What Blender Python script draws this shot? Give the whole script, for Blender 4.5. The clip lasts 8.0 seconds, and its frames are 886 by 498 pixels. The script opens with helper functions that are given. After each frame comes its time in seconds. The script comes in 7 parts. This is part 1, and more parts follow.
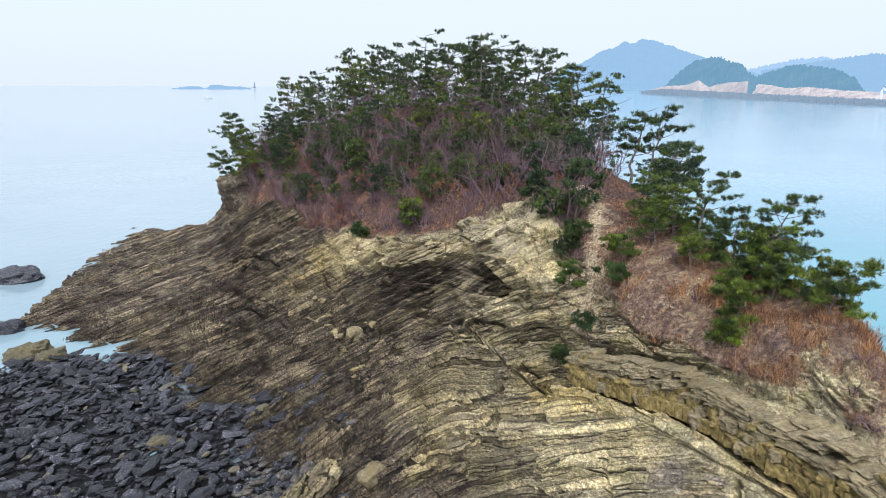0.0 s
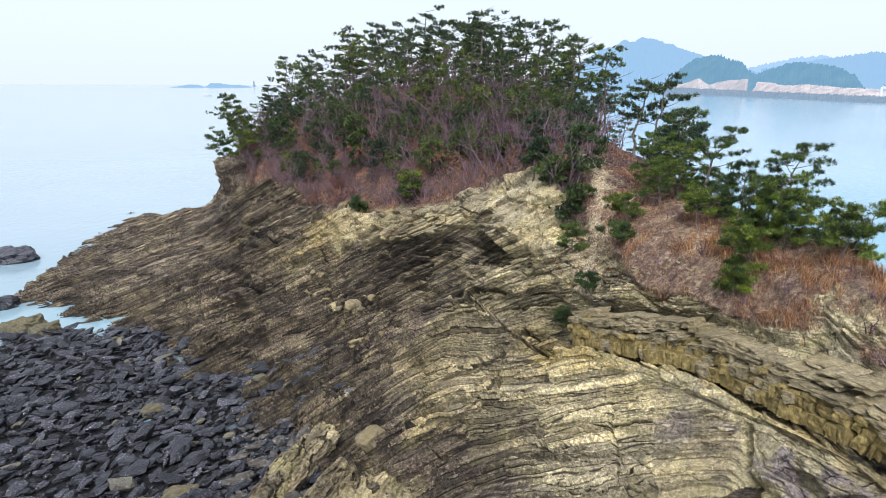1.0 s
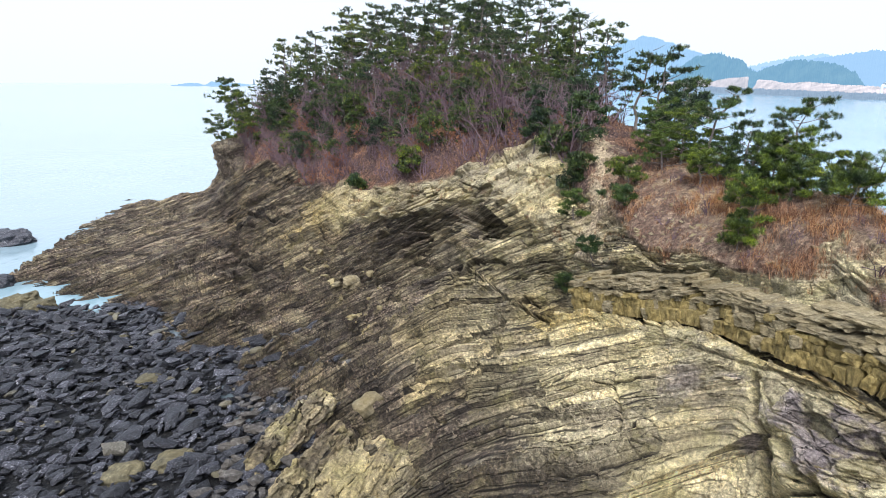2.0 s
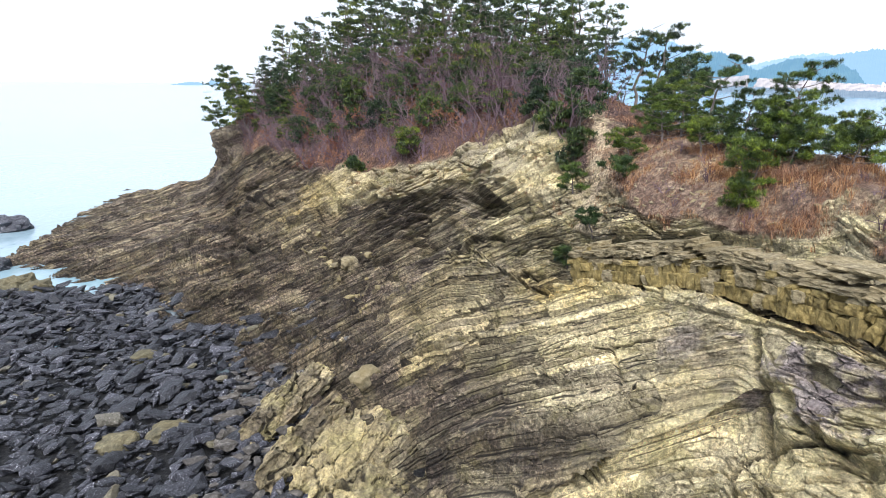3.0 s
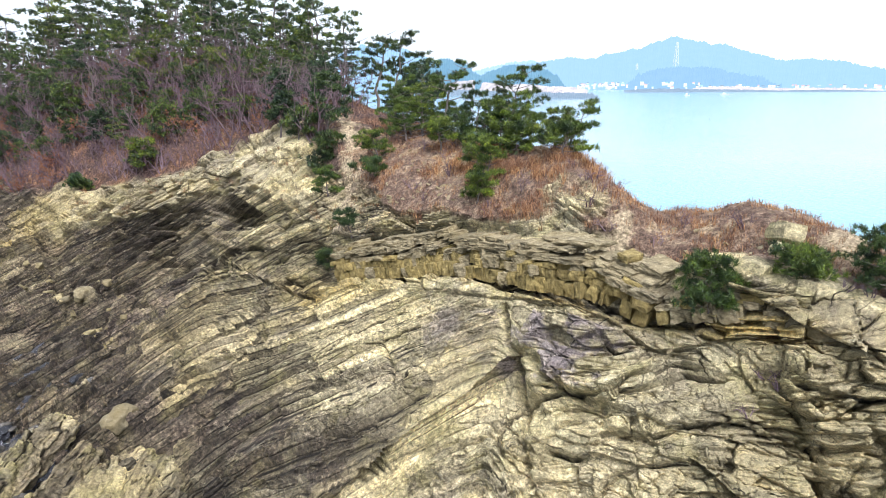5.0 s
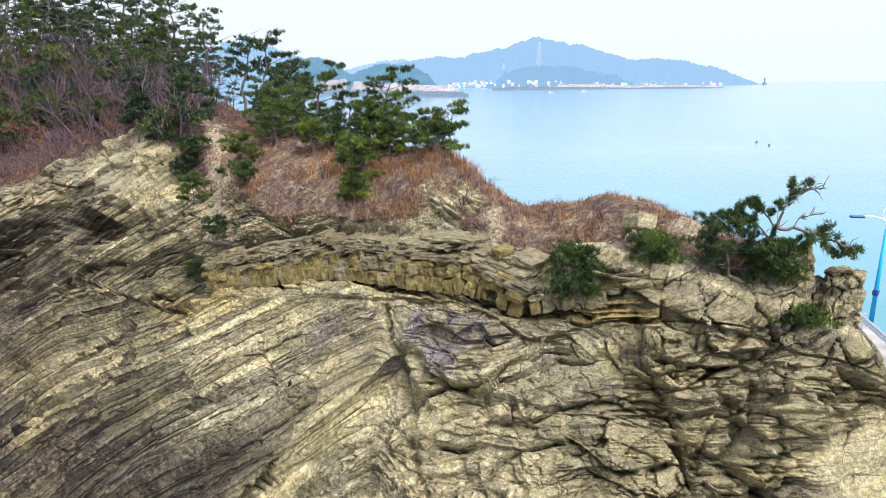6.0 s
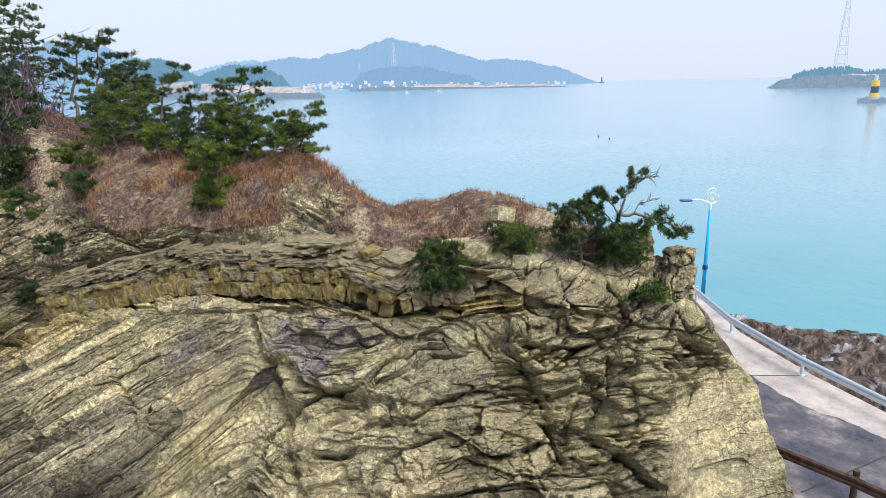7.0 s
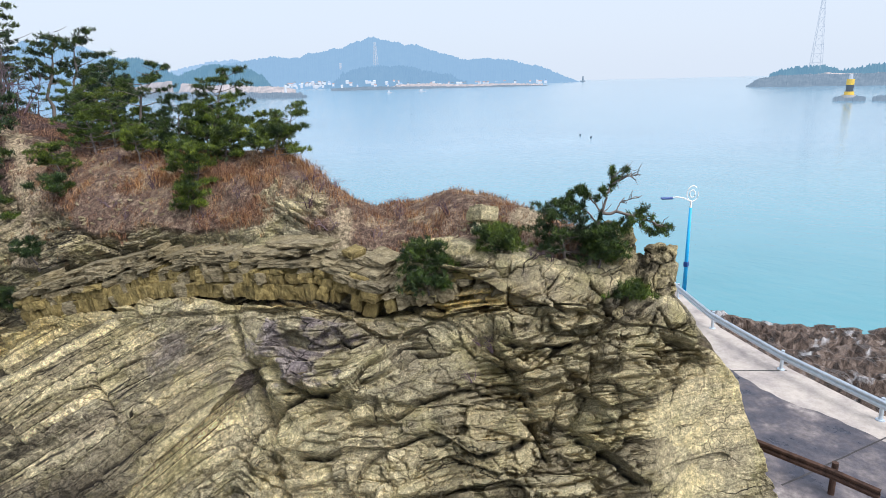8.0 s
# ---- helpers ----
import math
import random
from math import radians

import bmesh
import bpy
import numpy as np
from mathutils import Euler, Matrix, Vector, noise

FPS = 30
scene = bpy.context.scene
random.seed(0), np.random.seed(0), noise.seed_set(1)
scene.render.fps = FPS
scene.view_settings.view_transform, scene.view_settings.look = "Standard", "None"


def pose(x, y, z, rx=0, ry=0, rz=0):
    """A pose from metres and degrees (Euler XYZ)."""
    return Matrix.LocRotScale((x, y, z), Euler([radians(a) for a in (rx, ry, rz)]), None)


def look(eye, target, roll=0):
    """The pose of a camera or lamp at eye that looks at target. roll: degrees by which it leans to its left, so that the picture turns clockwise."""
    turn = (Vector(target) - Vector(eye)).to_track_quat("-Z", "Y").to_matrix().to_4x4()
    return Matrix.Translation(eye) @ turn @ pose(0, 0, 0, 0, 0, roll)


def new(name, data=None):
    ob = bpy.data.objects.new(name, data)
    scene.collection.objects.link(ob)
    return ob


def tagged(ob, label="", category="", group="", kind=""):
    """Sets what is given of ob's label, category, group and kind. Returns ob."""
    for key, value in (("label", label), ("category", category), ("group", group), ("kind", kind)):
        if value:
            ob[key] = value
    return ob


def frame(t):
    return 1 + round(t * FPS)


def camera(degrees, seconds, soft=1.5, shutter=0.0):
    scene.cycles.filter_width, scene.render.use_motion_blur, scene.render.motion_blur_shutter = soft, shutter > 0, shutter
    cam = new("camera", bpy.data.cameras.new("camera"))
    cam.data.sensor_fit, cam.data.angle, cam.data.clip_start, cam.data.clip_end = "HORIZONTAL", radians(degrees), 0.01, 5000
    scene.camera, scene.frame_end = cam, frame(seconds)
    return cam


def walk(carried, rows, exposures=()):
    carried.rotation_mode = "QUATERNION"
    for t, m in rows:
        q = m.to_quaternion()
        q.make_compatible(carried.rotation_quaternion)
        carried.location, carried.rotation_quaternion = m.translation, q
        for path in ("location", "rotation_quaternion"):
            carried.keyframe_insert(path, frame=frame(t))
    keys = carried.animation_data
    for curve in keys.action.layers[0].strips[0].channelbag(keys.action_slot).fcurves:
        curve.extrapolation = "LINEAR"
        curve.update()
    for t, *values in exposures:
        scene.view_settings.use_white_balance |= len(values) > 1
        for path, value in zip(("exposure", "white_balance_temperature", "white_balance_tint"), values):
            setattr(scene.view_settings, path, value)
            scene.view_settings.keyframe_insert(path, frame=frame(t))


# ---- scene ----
cam = camera(70.5, 8.0, 0.6)
PATH = [
    (0, (-0.039, -0.155, 16.755), (-0.038, 1.78, 16.248), 0.2),
    (0.5, (-0.047, -0.086, 15.854), (-0.046, 1.849, 15.346), 0.2),
    (1, (-0.047, 0.026, 15.002), (-0.045, 1.96, 14.492), 0.2),
    (1.5, (-0.043, 0.069, 14.269), (-0.041, 2.002, 13.757), 0.2),
    (1.7, (-0.03, 0.066, 14.0), (-0.028, 1.999, 13.487), 0.2),
    (2.8, (0.085, 0.02, 12.47), (0.086, 1.953, 11.956), 0.2),
    (3, (0.097, 0.018, 12.401), (0.098, 1.95, 11.886), 0.2),
    (3.5, (0.078, -0.021, 12.448), (0.079, 1.913, 11.939), 0.2),
    (4, (0.039, -0.121, 12.454), (0.039, 1.816, 11.955), 0.2),
    (4.2, (0.05, -0.121, 12.44), (0.053, 1.815, 11.942), 0.2),
    (4.4, (0.09, -0.121, 12.4), (0.181, 1.813, 11.902), 0.1),
    (4.5, (0.114, -0.121, 12.371), (0.293, 1.807, 11.873), 0.1),
    (4.7, (0.11, -0.11, 12.36), (0.499, 1.786, 11.861), 0.0),
    (4.8, (0.1, -0.1, 12.35), (0.604, 1.769, 11.850), -0.1),
    (5, (0.083, -0.08, 12.329), (0.817, 1.712, 11.829), -0.4),
    (5.2, (0.09, -0.1, 12.36), (0.958, 1.63, 11.861), -0.4),
    (6.3, (0.128, -0.183, 12.412), (1.293, 1.361, 11.903), -0.9),
    (6.5, (0.128, -0.183, 12.412), (1.388, 1.285, 11.903), -1.0),
    (7, (0.129, -0.183, 12.412), (1.518, 1.162, 11.9), -1.3),
    (7.5, (0.129, -0.183, 12.413), (1.543, 1.136, 11.9), -1.3),
    (8, (0.129, -0.183, 12.413), (1.553, 1.123, 11.898), -1.4),
]
walk(cam, [(t, look(eye, target, roll)) for t, eye, target, roll in PATH],
     [(0, 0.12, 6020, 10), (1.5, 0.28, 6020, 10), (3, 0.5, 6020, 10), (4.4, 0.55, 6020, 10), (5, 0.64, 6020, 10), (5.4, 0.58, 6020, 10), (6.5, 0.09, 6020, 10), (8, -0.02, 6020, 10)])

# ---------------------------------------------------------------- world, sun
SUN_EL, SUN_AZ = 52.0, 186.0
world = bpy.data.worlds.new("overcast_sky")
scene.world = world
world.use_nodes = True
wn = world.node_tree
wn.nodes.clear()
w_out = wn.nodes.new("ShaderNodeOutputWorld")
w_mix = wn.nodes.new("ShaderNodeMixShader")
w_sky = wn.nodes.new("ShaderNodeTexSky")
w_sky.sky_type = "NISHITA"
w_sky.sun_disc = False
w_sky.sun_elevation, w_sky.sun_rotation = radians(SUN_EL), radians(SUN_AZ)
w_sky.air_density, w_sky.dust_density = 1.0, 4.0
w_b1 = wn.nodes.new("ShaderNodeBackground")
w_b2 = wn.nodes.new("ShaderNodeBackground")
w_b1.inputs[1].default_value = 0.12
w_b2.inputs[0].default_value = (0.86, 0.92, 1.0, 1)
w_b2.inputs[1].default_value = 1.04
w_mix.inputs[0].default_value = 0.85
wn.links.new(w_sky.outputs[0], w_b1.inputs[0])
wn.links.new(w_b1.outputs[0], w_mix.inputs[1])
wn.links.new(w_b2.outputs[0], w_mix.inputs[2])
wn.links.new(w_mix.outputs[0], w_out.inputs[0])

sun = new("sun", bpy.data.lights.new("sun", "SUN"))
sun.data.energy, sun.data.angle, sun.data.color = 4.9, radians(40), (1.0, 0.96, 0.92)
sun.matrix_world = look((0, 0, 60), (-60 * math.sin(radians(SUN_AZ)) / math.tan(radians(SUN_EL)), -60 * math.cos(radians(SUN_AZ)) / math.tan(radians(SUN_EL)), 0))


# ---------------------------------------------------------------- materials
class Nodes:
    """A small builder for node materials."""

    def __init__(self, name, rough=0.8, metal=0.0, spec=0.3):
        self.m = bpy.data.materials.new(name)
        self.m.use_nodes = True
        self.t = self.m.node_tree
        self.b = self.t.nodes["Principled BSDF"]
        self.b.inputs["Roughness"].default_value = rough
        self.b.inputs["Metallic"].default_value = metal
        self.b.inputs["Specular IOR Level"].default_value = spec

    def n(self, kind, **props):
        node = self.t.nodes.new(kind)
        for k, v in props.items():
            if k == "operation":
                node.operation = v
            elif k == "blend_type":
                node.blend_type = v
            elif k == "data_type":
                node.data_type = v
            elif k == "attribute_name":
                node.attribute_name = v
        return node

    def link(self, a, b):
        self.t.links.new(a, b)

    def pos(self):
        return self.n("ShaderNodeNewGeometry").outputs["Position"]

    def coord(self):
        return self.n("ShaderNodeTexCoord").outputs["Object"]

    def scaled(self, vec, s):
        mp = self.n("ShaderNodeMapping")
        mp.inputs["Scale"].default_value = s
        self.link(vec, mp.inputs["Vector"])
        return mp.outputs[0]

    def noise(self, vec, scale, detail=6.0, rough=0.6, dist=0.0):
        t = self.n("ShaderNodeTexNoise")
        t.inputs["Scale"].default_value, t.inputs["Detail"].default_value = scale, detail
        t.inputs["Roughness"].default_value, t.inputs["Distortion"].default_value = rough, dist
        self.link(vec, t.inputs["Vector"])
        return t.outputs["Fac"]

    def ramp(self, fac, stops):
        r = self.n("ShaderNodeValToRGB")
        e = r.color_ramp.elements
        while len(e) > 1:
            e.remove(e[-1])
        for i, (p, c) in enumerate(stops):
            el = e[0] if i == 0 else e.new(p)
            el.position = p
            el.color = (*c, 1) if len(c) == 3 else c
        self.link(fac, r.inputs[0])
        return r.outputs[0]

    def attr(self, name):
        return self.n("ShaderNodeAttribute", attribute_name=name).outputs["Fac"]

    def math(self, op, a, b=0.5):
        m = self.n("ShaderNodeMath", operation=op)
        for i, v in enumerate((a, b)):
            if isinstance(v, (int, float)):
                m.inputs[i].default_value = v
            else:
                self.link(v, m.inputs[i])
        return m.outputs[0]

    def mix(self, fac, a, b, blend="MIX"):
        m = self.n("ShaderNodeMixRGB", blend_type=blend)
        for i, v in enumerate((fac, a, b)):
            if isinstance(v, (int, float)):
                m.inputs[i].default_value = v
            elif isinstance(v, tuple):
                m.inputs[i].default_value = (*v, 1)
            else:
                self.link(v, m.inputs[i])
        return m.outputs[0]

    def step(self, fac, lo, hi):
        m = self.n("ShaderNodeMapRange")
        m.inputs["From Min"].default_value, m.inputs["From Max"].default_value = lo, hi
        self.link(fac, m.inputs["Value"])
        return m.outputs[0]

    def random(self):
        return self.n("ShaderNodeObjectInfo").outputs["Random"]

    def island(self):
        return self.n("ShaderNodeNewGeometry").outputs["Random Per Island"]

    def color(self, c):
        if isinstance(c, tuple):
            self.b.inputs["Base Color"].default_value = (*c, 1)
        else:
            self.link(c, self.b.inputs["Base Color"])
        return self

    def rough(self, r):
        self.link(r, self.b.inputs["Roughness"])
        return self

    def bump(self, h, strength=0.5, dist=0.05):
        b = self.n("ShaderNodeBump")
        b.inputs["Strength"].default_value, b.inputs["Distance"].default_value = strength, dist
        self.link(h, b.inputs["Height"])
        self.link(b.outputs[0], self.b.inputs["Normal"])
        return self


def simple(name, c, rough=0.7, metal=0.0, var=0.25, scale=4.0, bump=0.2):
    k = Nodes(name, rough, metal)
    f = k.noise(k.coord(), scale)
    k.color(k.ramp(f, [(0.25, tuple(x * (1 - var) for x in c)), (0.75, tuple(min(1, x * (1 + var)) for x in c))]))
    k.bump(f, bump, 0.02)
    return k.m


def rock_material():
    """Bedded sandstone and mudstone: tan, olive and grey beds, cream slabs, ochre ledge, dark wet foot, brown soil on top."""
    k = Nodes("bedded_rock", 0.85, 0.0, 0.25)
    p = k.pos()
    big = k.noise(p, 0.22, 4)
    mid = k.noise(p, 1.3, 6, 0.65)
    fine = k.noise(p, 9.0, 6, 0.7)
    bed = k.attr("bed")
    comb = k.n("ShaderNodeCombineXYZ")
    k.link(k.math("MULTIPLY", bed, 2.1), comb.inputs[0])
    k.link(k.math("MULTIPLY", mid, 1.2), comb.inputs[1])
    band = k.noise(comb.outputs[0], 1.0, 5, 0.7)
    base = k.ramp(band, [(0.3, (0.05, 0.041, 0.037)), (0.42, (0.2, 0.17, 0.13)), (0.55, (0.38, 0.335, 0.24)), (0.7, (0.6, 0.54, 0.41))])
    olive = k.ramp(mid, [(0.35, (0.2, 0.165, 0.09)), (0.65, (0.52, 0.44, 0.24))])
    c = k.mix(k.step(big, 0.35, 0.65), base, olive)
    patch = k.step(k.noise(k.scaled(p, (1.13, 0.9, 1.05)), 0.34, 5, 0.62), 0.52, 0.6)
    c = k.mix(k.math("MULTIPLY", patch, 0.7), c, k.ramp(fine, [(0.3, (0.03, 0.023, 0.022)), (0.7, (0.14, 0.108, 0.098))]))
    cream = k.ramp(fine, [(0.3, (0.4, 0.345, 0.215)), (0.55, (0.64, 0.555, 0.345)), (0.75, (0.86, 0.775, 0.53))])
    mauve = k.ramp(fine, [(0.3, (0.25, 0.205, 0.2)), (0.7, (0.54, 0.465, 0.45))])
    creamy = k.mix(k.math("MULTIPLY", k.step(k.noise(p, 0.55, 5, 0.6), 0.47, 0.53), k.math("MULTIPLY", k.attr("mauve"), 0.95)), cream, mauve)
    c = k.mix(k.math("MULTIPLY", k.attr("cream"), k.step(mid, 0.2, 0.5)), c, creamy)
    ochre = k.ramp(fine, [(0.3, (0.26, 0.18, 0.055)), (0.7, (0.52, 0.39, 0.13))])
    c = k.mix(k.math("MULTIPLY", k.attr("ochre"), k.step(mid, 0.3, 0.65)), c, ochre)
    tan = k.ramp(mid, [(0.3, (0.42, 0.355, 0.2)), (0.55, (0.68, 0.59, 0.36)), (0.75, (0.72, 0.6, 0.35))])
    c = k.mix(k.math("MULTIPLY", k.attr("tan"), 0.7), c, tan)
    dark = k.ramp(fine, [(0.3, (0.024, 0.018, 0.017)), (0.55, (0.1, 0.077, 0.063)), (0.72, (0.3, 0.245, 0.19))])
    c = k.mix(k.math("MULTIPLY", k.attr("dark"), k.step(mid, 0.25, 0.55)), c, dark)
    soil = k.ramp(k.noise(p, 3.0, 8, 0.75), [(0.3, (0.055, 0.033, 0.026)), (0.5, (0.17, 0.11, 0.08)), (0.7, (0.4, 0.295, 0.205))])
    sand = k.ramp(fine, [(0.3, (0.26, 0.18, 0.11)), (0.7, (0.52, 0.41, 0.27))])
    litter = k.mix(k.step(k.noise(p, 0.5, 5, 0.6), 0.45, 0.6), k.ramp(fine, [(0.3, (0.02, 0.013, 0.013)), (0.52, (0.08, 0.048, 0.042)), (0.72, (0.2, 0.13, 0.1))]), k.ramp(fine, [(0.3, (0.04, 0.022, 0.016)), (0.52, (0.19, 0.098, 0.056)), (0.72, (0.38, 0.22, 0.13))]))
    soil = k.mix(k.attr("sandy"), litter, soil)
    soil = k.mix(k.math("MULTIPLY", k.step(k.noise(p, 0.9, 5, 0.65), 0.54, 0.66), k.attr("sandy")), soil, sand)
    c = k.mix(k.attr("soil"), c, soil)
    dirt = k.ramp(fine, [(0.3, (0.27, 0.2, 0.125)), (0.7, (0.55, 0.445, 0.3))])
    c = k.mix(k.attr("path"), c, dirt)
    # beds split into blocks: each block has its own tone, dark partings carry painted crevice shade
    def blocks(along, across, shift):
        cv = k.n("ShaderNodeCombineXYZ")
        k.link(k.math("ADD", k.math("MULTIPLY", k.attr("run"), along), k.math("MULTIPLY", mid, shift)), cv.inputs[0])
        k.link(k.math("ADD", k.math("MULTIPLY", bed, across), k.math("MULTIPLY", fine, 0.22)), cv.inputs[1])
        tone, edge = k.n("ShaderNodeTexVoronoi"), k.n("ShaderNodeTexVoronoi")
        edge.feature = "DISTANCE_TO_EDGE"
        for v in (tone, edge):
            v.voronoi_dimensions = "2D"
            v.inputs["Scale"].default_value = 1.0
            v.inputs["Randomness"].default_value = 0.7
            k.link(cv.outputs[0], v.inputs["Vector"])
        grey = k.n("ShaderNodeSeparateColor")
        k.link(tone.outputs["Color"], grey.inputs[0])
        return grey.outputs[0], edge.outputs["Distance"]

    t1, e1 = blocks(0.26, 3.2, 0.6)
    t2, e2 = blocks(0.8, 8.5, 1.0)
    bare = k.math("SUBTRACT", 1.0, k.math("MAXIMUM", k.attr("soil"), k.attr("path")))
    tone = k.math("ADD", k.math("MULTIPLY", t1, 0.55), k.math("MULTIPLY", t2, 0.45))
    tint = k.ramp(tone, [(0.2, (0.34, 0.32, 0.32)), (0.5, (1.0, 1.0, 1.0)), (0.8, (1.75, 1.72, 1.65))])
    c = k.mix(k.math("MULTIPLY", bare, k.math("SUBTRACT", 0.75, k.math("MULTIPLY", k.attr("massive"), 0.5))), c, tint, "MULTIPLY")
    block = k.ramp(k.attr("cell"), [(0.25, (0.6, 0.58, 0.6)), (0.45, (0.95, 0.95, 0.95)), (0.7, (1.3, 1.26, 1.15))])
    c = k.mix(k.math("MULTIPLY", bare, 0.8), c, block, "MULTIPLY")
    lichen = k.math("MULTIPLY", k.step(k.noise(p, 0.8, 6, 0.7), 0.52, 0.64), k.math("MULTIPLY", k.math("SUBTRACT", bare, k.math("MULTIPLY", k.attr("dark"), 0.8)), 0.42))
    c = k.mix(lichen, c, (0.4, 0.35, 0.14))
    grit = k.noise(p, 24.0, 5, 0.75)
    c = k.mix(0.32, c, k.ramp(grit, [(0.36, (0.34, 0.34, 0.35)), (0.5, (1.08, 1.08, 1.08)), (0.62, (1.7, 1.7, 1.66))]), "MULTIPLY")
    c = k.mix(k.math("SUBTRACT", 0.75, k.math("MULTIPLY", k.attr("massive"), 0.4)), c, k.ramp(fine, [(0.33, (0.22, 0.22, 0.23)), (0.5, (1.0, 1.0, 1.0)), (0.66, (1.7, 1.68, 1.62))]), "MULTIPLY")
    shade1 = k.math("SUBTRACT", 1.0, k.step(e1, 0.025, 0.095))
    shade2 = k.math("SUBTRACT", 1.0, k.step(e2, 0.01, 0.1))
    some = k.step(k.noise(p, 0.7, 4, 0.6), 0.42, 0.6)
    crack_shade = k.math("MAXIMUM", k.math("MULTIPLY", shade1, k.math("ADD", 0.5, k.math("MULTIPLY", some, 0.5))), k.math("MULTIPLY", shade2, k.math("MULTIPLY", some, 0.3)))
    wide = k.n("ShaderNodeTexVoronoi")
    wide.feature = "DISTANCE_TO_EDGE"
    wide.inputs["Scale"].default_value = 0.42
    stir = k.n("ShaderNodeVectorMath", operation="ADD")
    nz = k.n("ShaderNodeTexNoise")
    nz.inputs["Scale"].default_value, nz.inputs["Detail"].default_value = 1.1, 5.0
    k.link(p, nz.inputs["Vector"])
    k.link(k.scaled(p, (1.0, 1.0, 1.5)), stir.inputs[0])
    k.link(nz.outputs["Color"], stir.inputs[1])
    k.link(stir.outputs[0], wide.inputs["Vector"])
    joints = k.math("SUBTRACT", 1.0, k.step(wide.outputs["Distance"], 0.002, 0.014))
    small = k.n("ShaderNodeTexVoronoi")
    small.feature = "DISTANCE_TO_EDGE"
    small.inputs["Scale"].default_value = 1.9
    k.link(stir.outputs[0], small.inputs["Vector"])
    chips = k.math("MULTIPLY", k.math("SUBTRACT", 1.0, k.step(small.outputs["Distance"], 0.004, 0.03)), k.step(k.noise(p, 1.1, 4, 0.6), 0.45, 0.6))
    massive = k.attr("massive")
    crack_shade = k.math("MULTIPLY", crack_shade, k.math("SUBTRACT", 1.0, k.math("MULTIPLY", massive, 0.82)))
    crack_shade = k.math("MAXIMUM", crack_shade, k.math("MULTIPLY", massive, k.math("MAXIMUM", k.math("MULTIPLY", joints, some), k.math("MULTIPLY", chips, 0.7))))
    # grooves of the mesh get the same near-black shade in their colour
    crack_shade = k.math("MAXIMUM", crack_shade, k.step(k.attr("gap"), 0.5, 0.95))
    crack_shade = k.math("MULTIPLY", k.math("MULTIPLY", crack_shade, bare), 0.9)
    c = k.mix(crack_shade, c, (0.01, 0.008, 0.007))
    k.color(c)
    k.rough(k.math("SUBTRACT", 0.9, k.math("MULTIPLY", k.attr("dark"), 0.42)))
    h = k.math("ADD", k.math("MULTIPLY", tone, 1.6), k.math("ADD", k.math("MULTIPLY", fine, 1.2), k.math("MULTIPLY", k.noise(p, 24.0, 7, 0.8), 1.1)))
    h = k.math("SUBTRACT", h, k.math("MULTIPLY", crack_shade, 1.6))
    k.bump(h, 1.0, 0.1)
    return k.m


MAT_ROCK = rock_material()


# ---------------------------------------------------------------- mesh helpers
def mesh_from(name, verts, faces, mat=None, smooth=False):
    me = bpy.data.meshes.new(name)
    verts, faces = np.asarray(verts, np.float32), np.asarray(faces, np.int32)
    nv, nf, k = len(verts), len(faces), faces.shape[1]
    me.vertices.add(nv)
    me.vertices.foreach_set("co", verts.ravel())
    me.loops.add(nf * k)
    me.loops.foreach_set("vertex_index", faces.ravel())
    me.polygons.add(nf)
    me.polygons.foreach_set("loop_start", np.arange(0, nf * k, k, dtype=np.int32))
    me.polygons.foreach_set("use_smooth", np.full(nf, smooth))
    me.update(calc_edges=True)
    me.validate()
    if mat:
        me.materials.append(mat)
    return me


def hash01(*ints):
    h = np.zeros(np.broadcast(*ints).shape, np.uint32)
    for i, v in enumerate(ints):
        h = (h ^ (np.asarray(v).astype(np.int64) & 0xFFFFFFFF).astype(np.uint32)) * np.uint32(2654435761 + 2 * i * 40503)
        h ^= h >> np.uint32(15)
        h *= np.uint32(2246822519)
        h ^= h >> np.uint32(13)
    return h.astype(np.float64) / 4294967295.0


def vnoise(p, seed=0):
    """Smooth value noise from -1 to 1 at the rows of p."""
    i = np.floor(p).astype(np.int64)
    f = p - i
    f = f * f * (3 - 2 * f)
    out = 0.0
    for dx in (0, 1):
        for dy in (0, 1):
            for dz in (0, 1):
                w = (f[:, 0] if dx else 1 - f[:, 0]) * (f[:, 1] if dy else 1 - f[:, 1]) * (f[:, 2] if dz else 1 - f[:, 2])
                out = out + w * hash01(i[:, 0] + dx, i[:, 1] + dy, i[:, 2] + dz, np.int64(seed))
    return out * 2 - 1


def fbm(p, octaves, seed=0):
    out, a = 0.0, 1.0
    for o in range(octaves):
        out = out + a * vnoise(p * 2.03**o + 17.3 * o, seed + o)
        a *= 0.5
    return out


def smooth01(x):
    x = np.clip(x, 0, 1)
    return x * x * (3 - 2 * x)


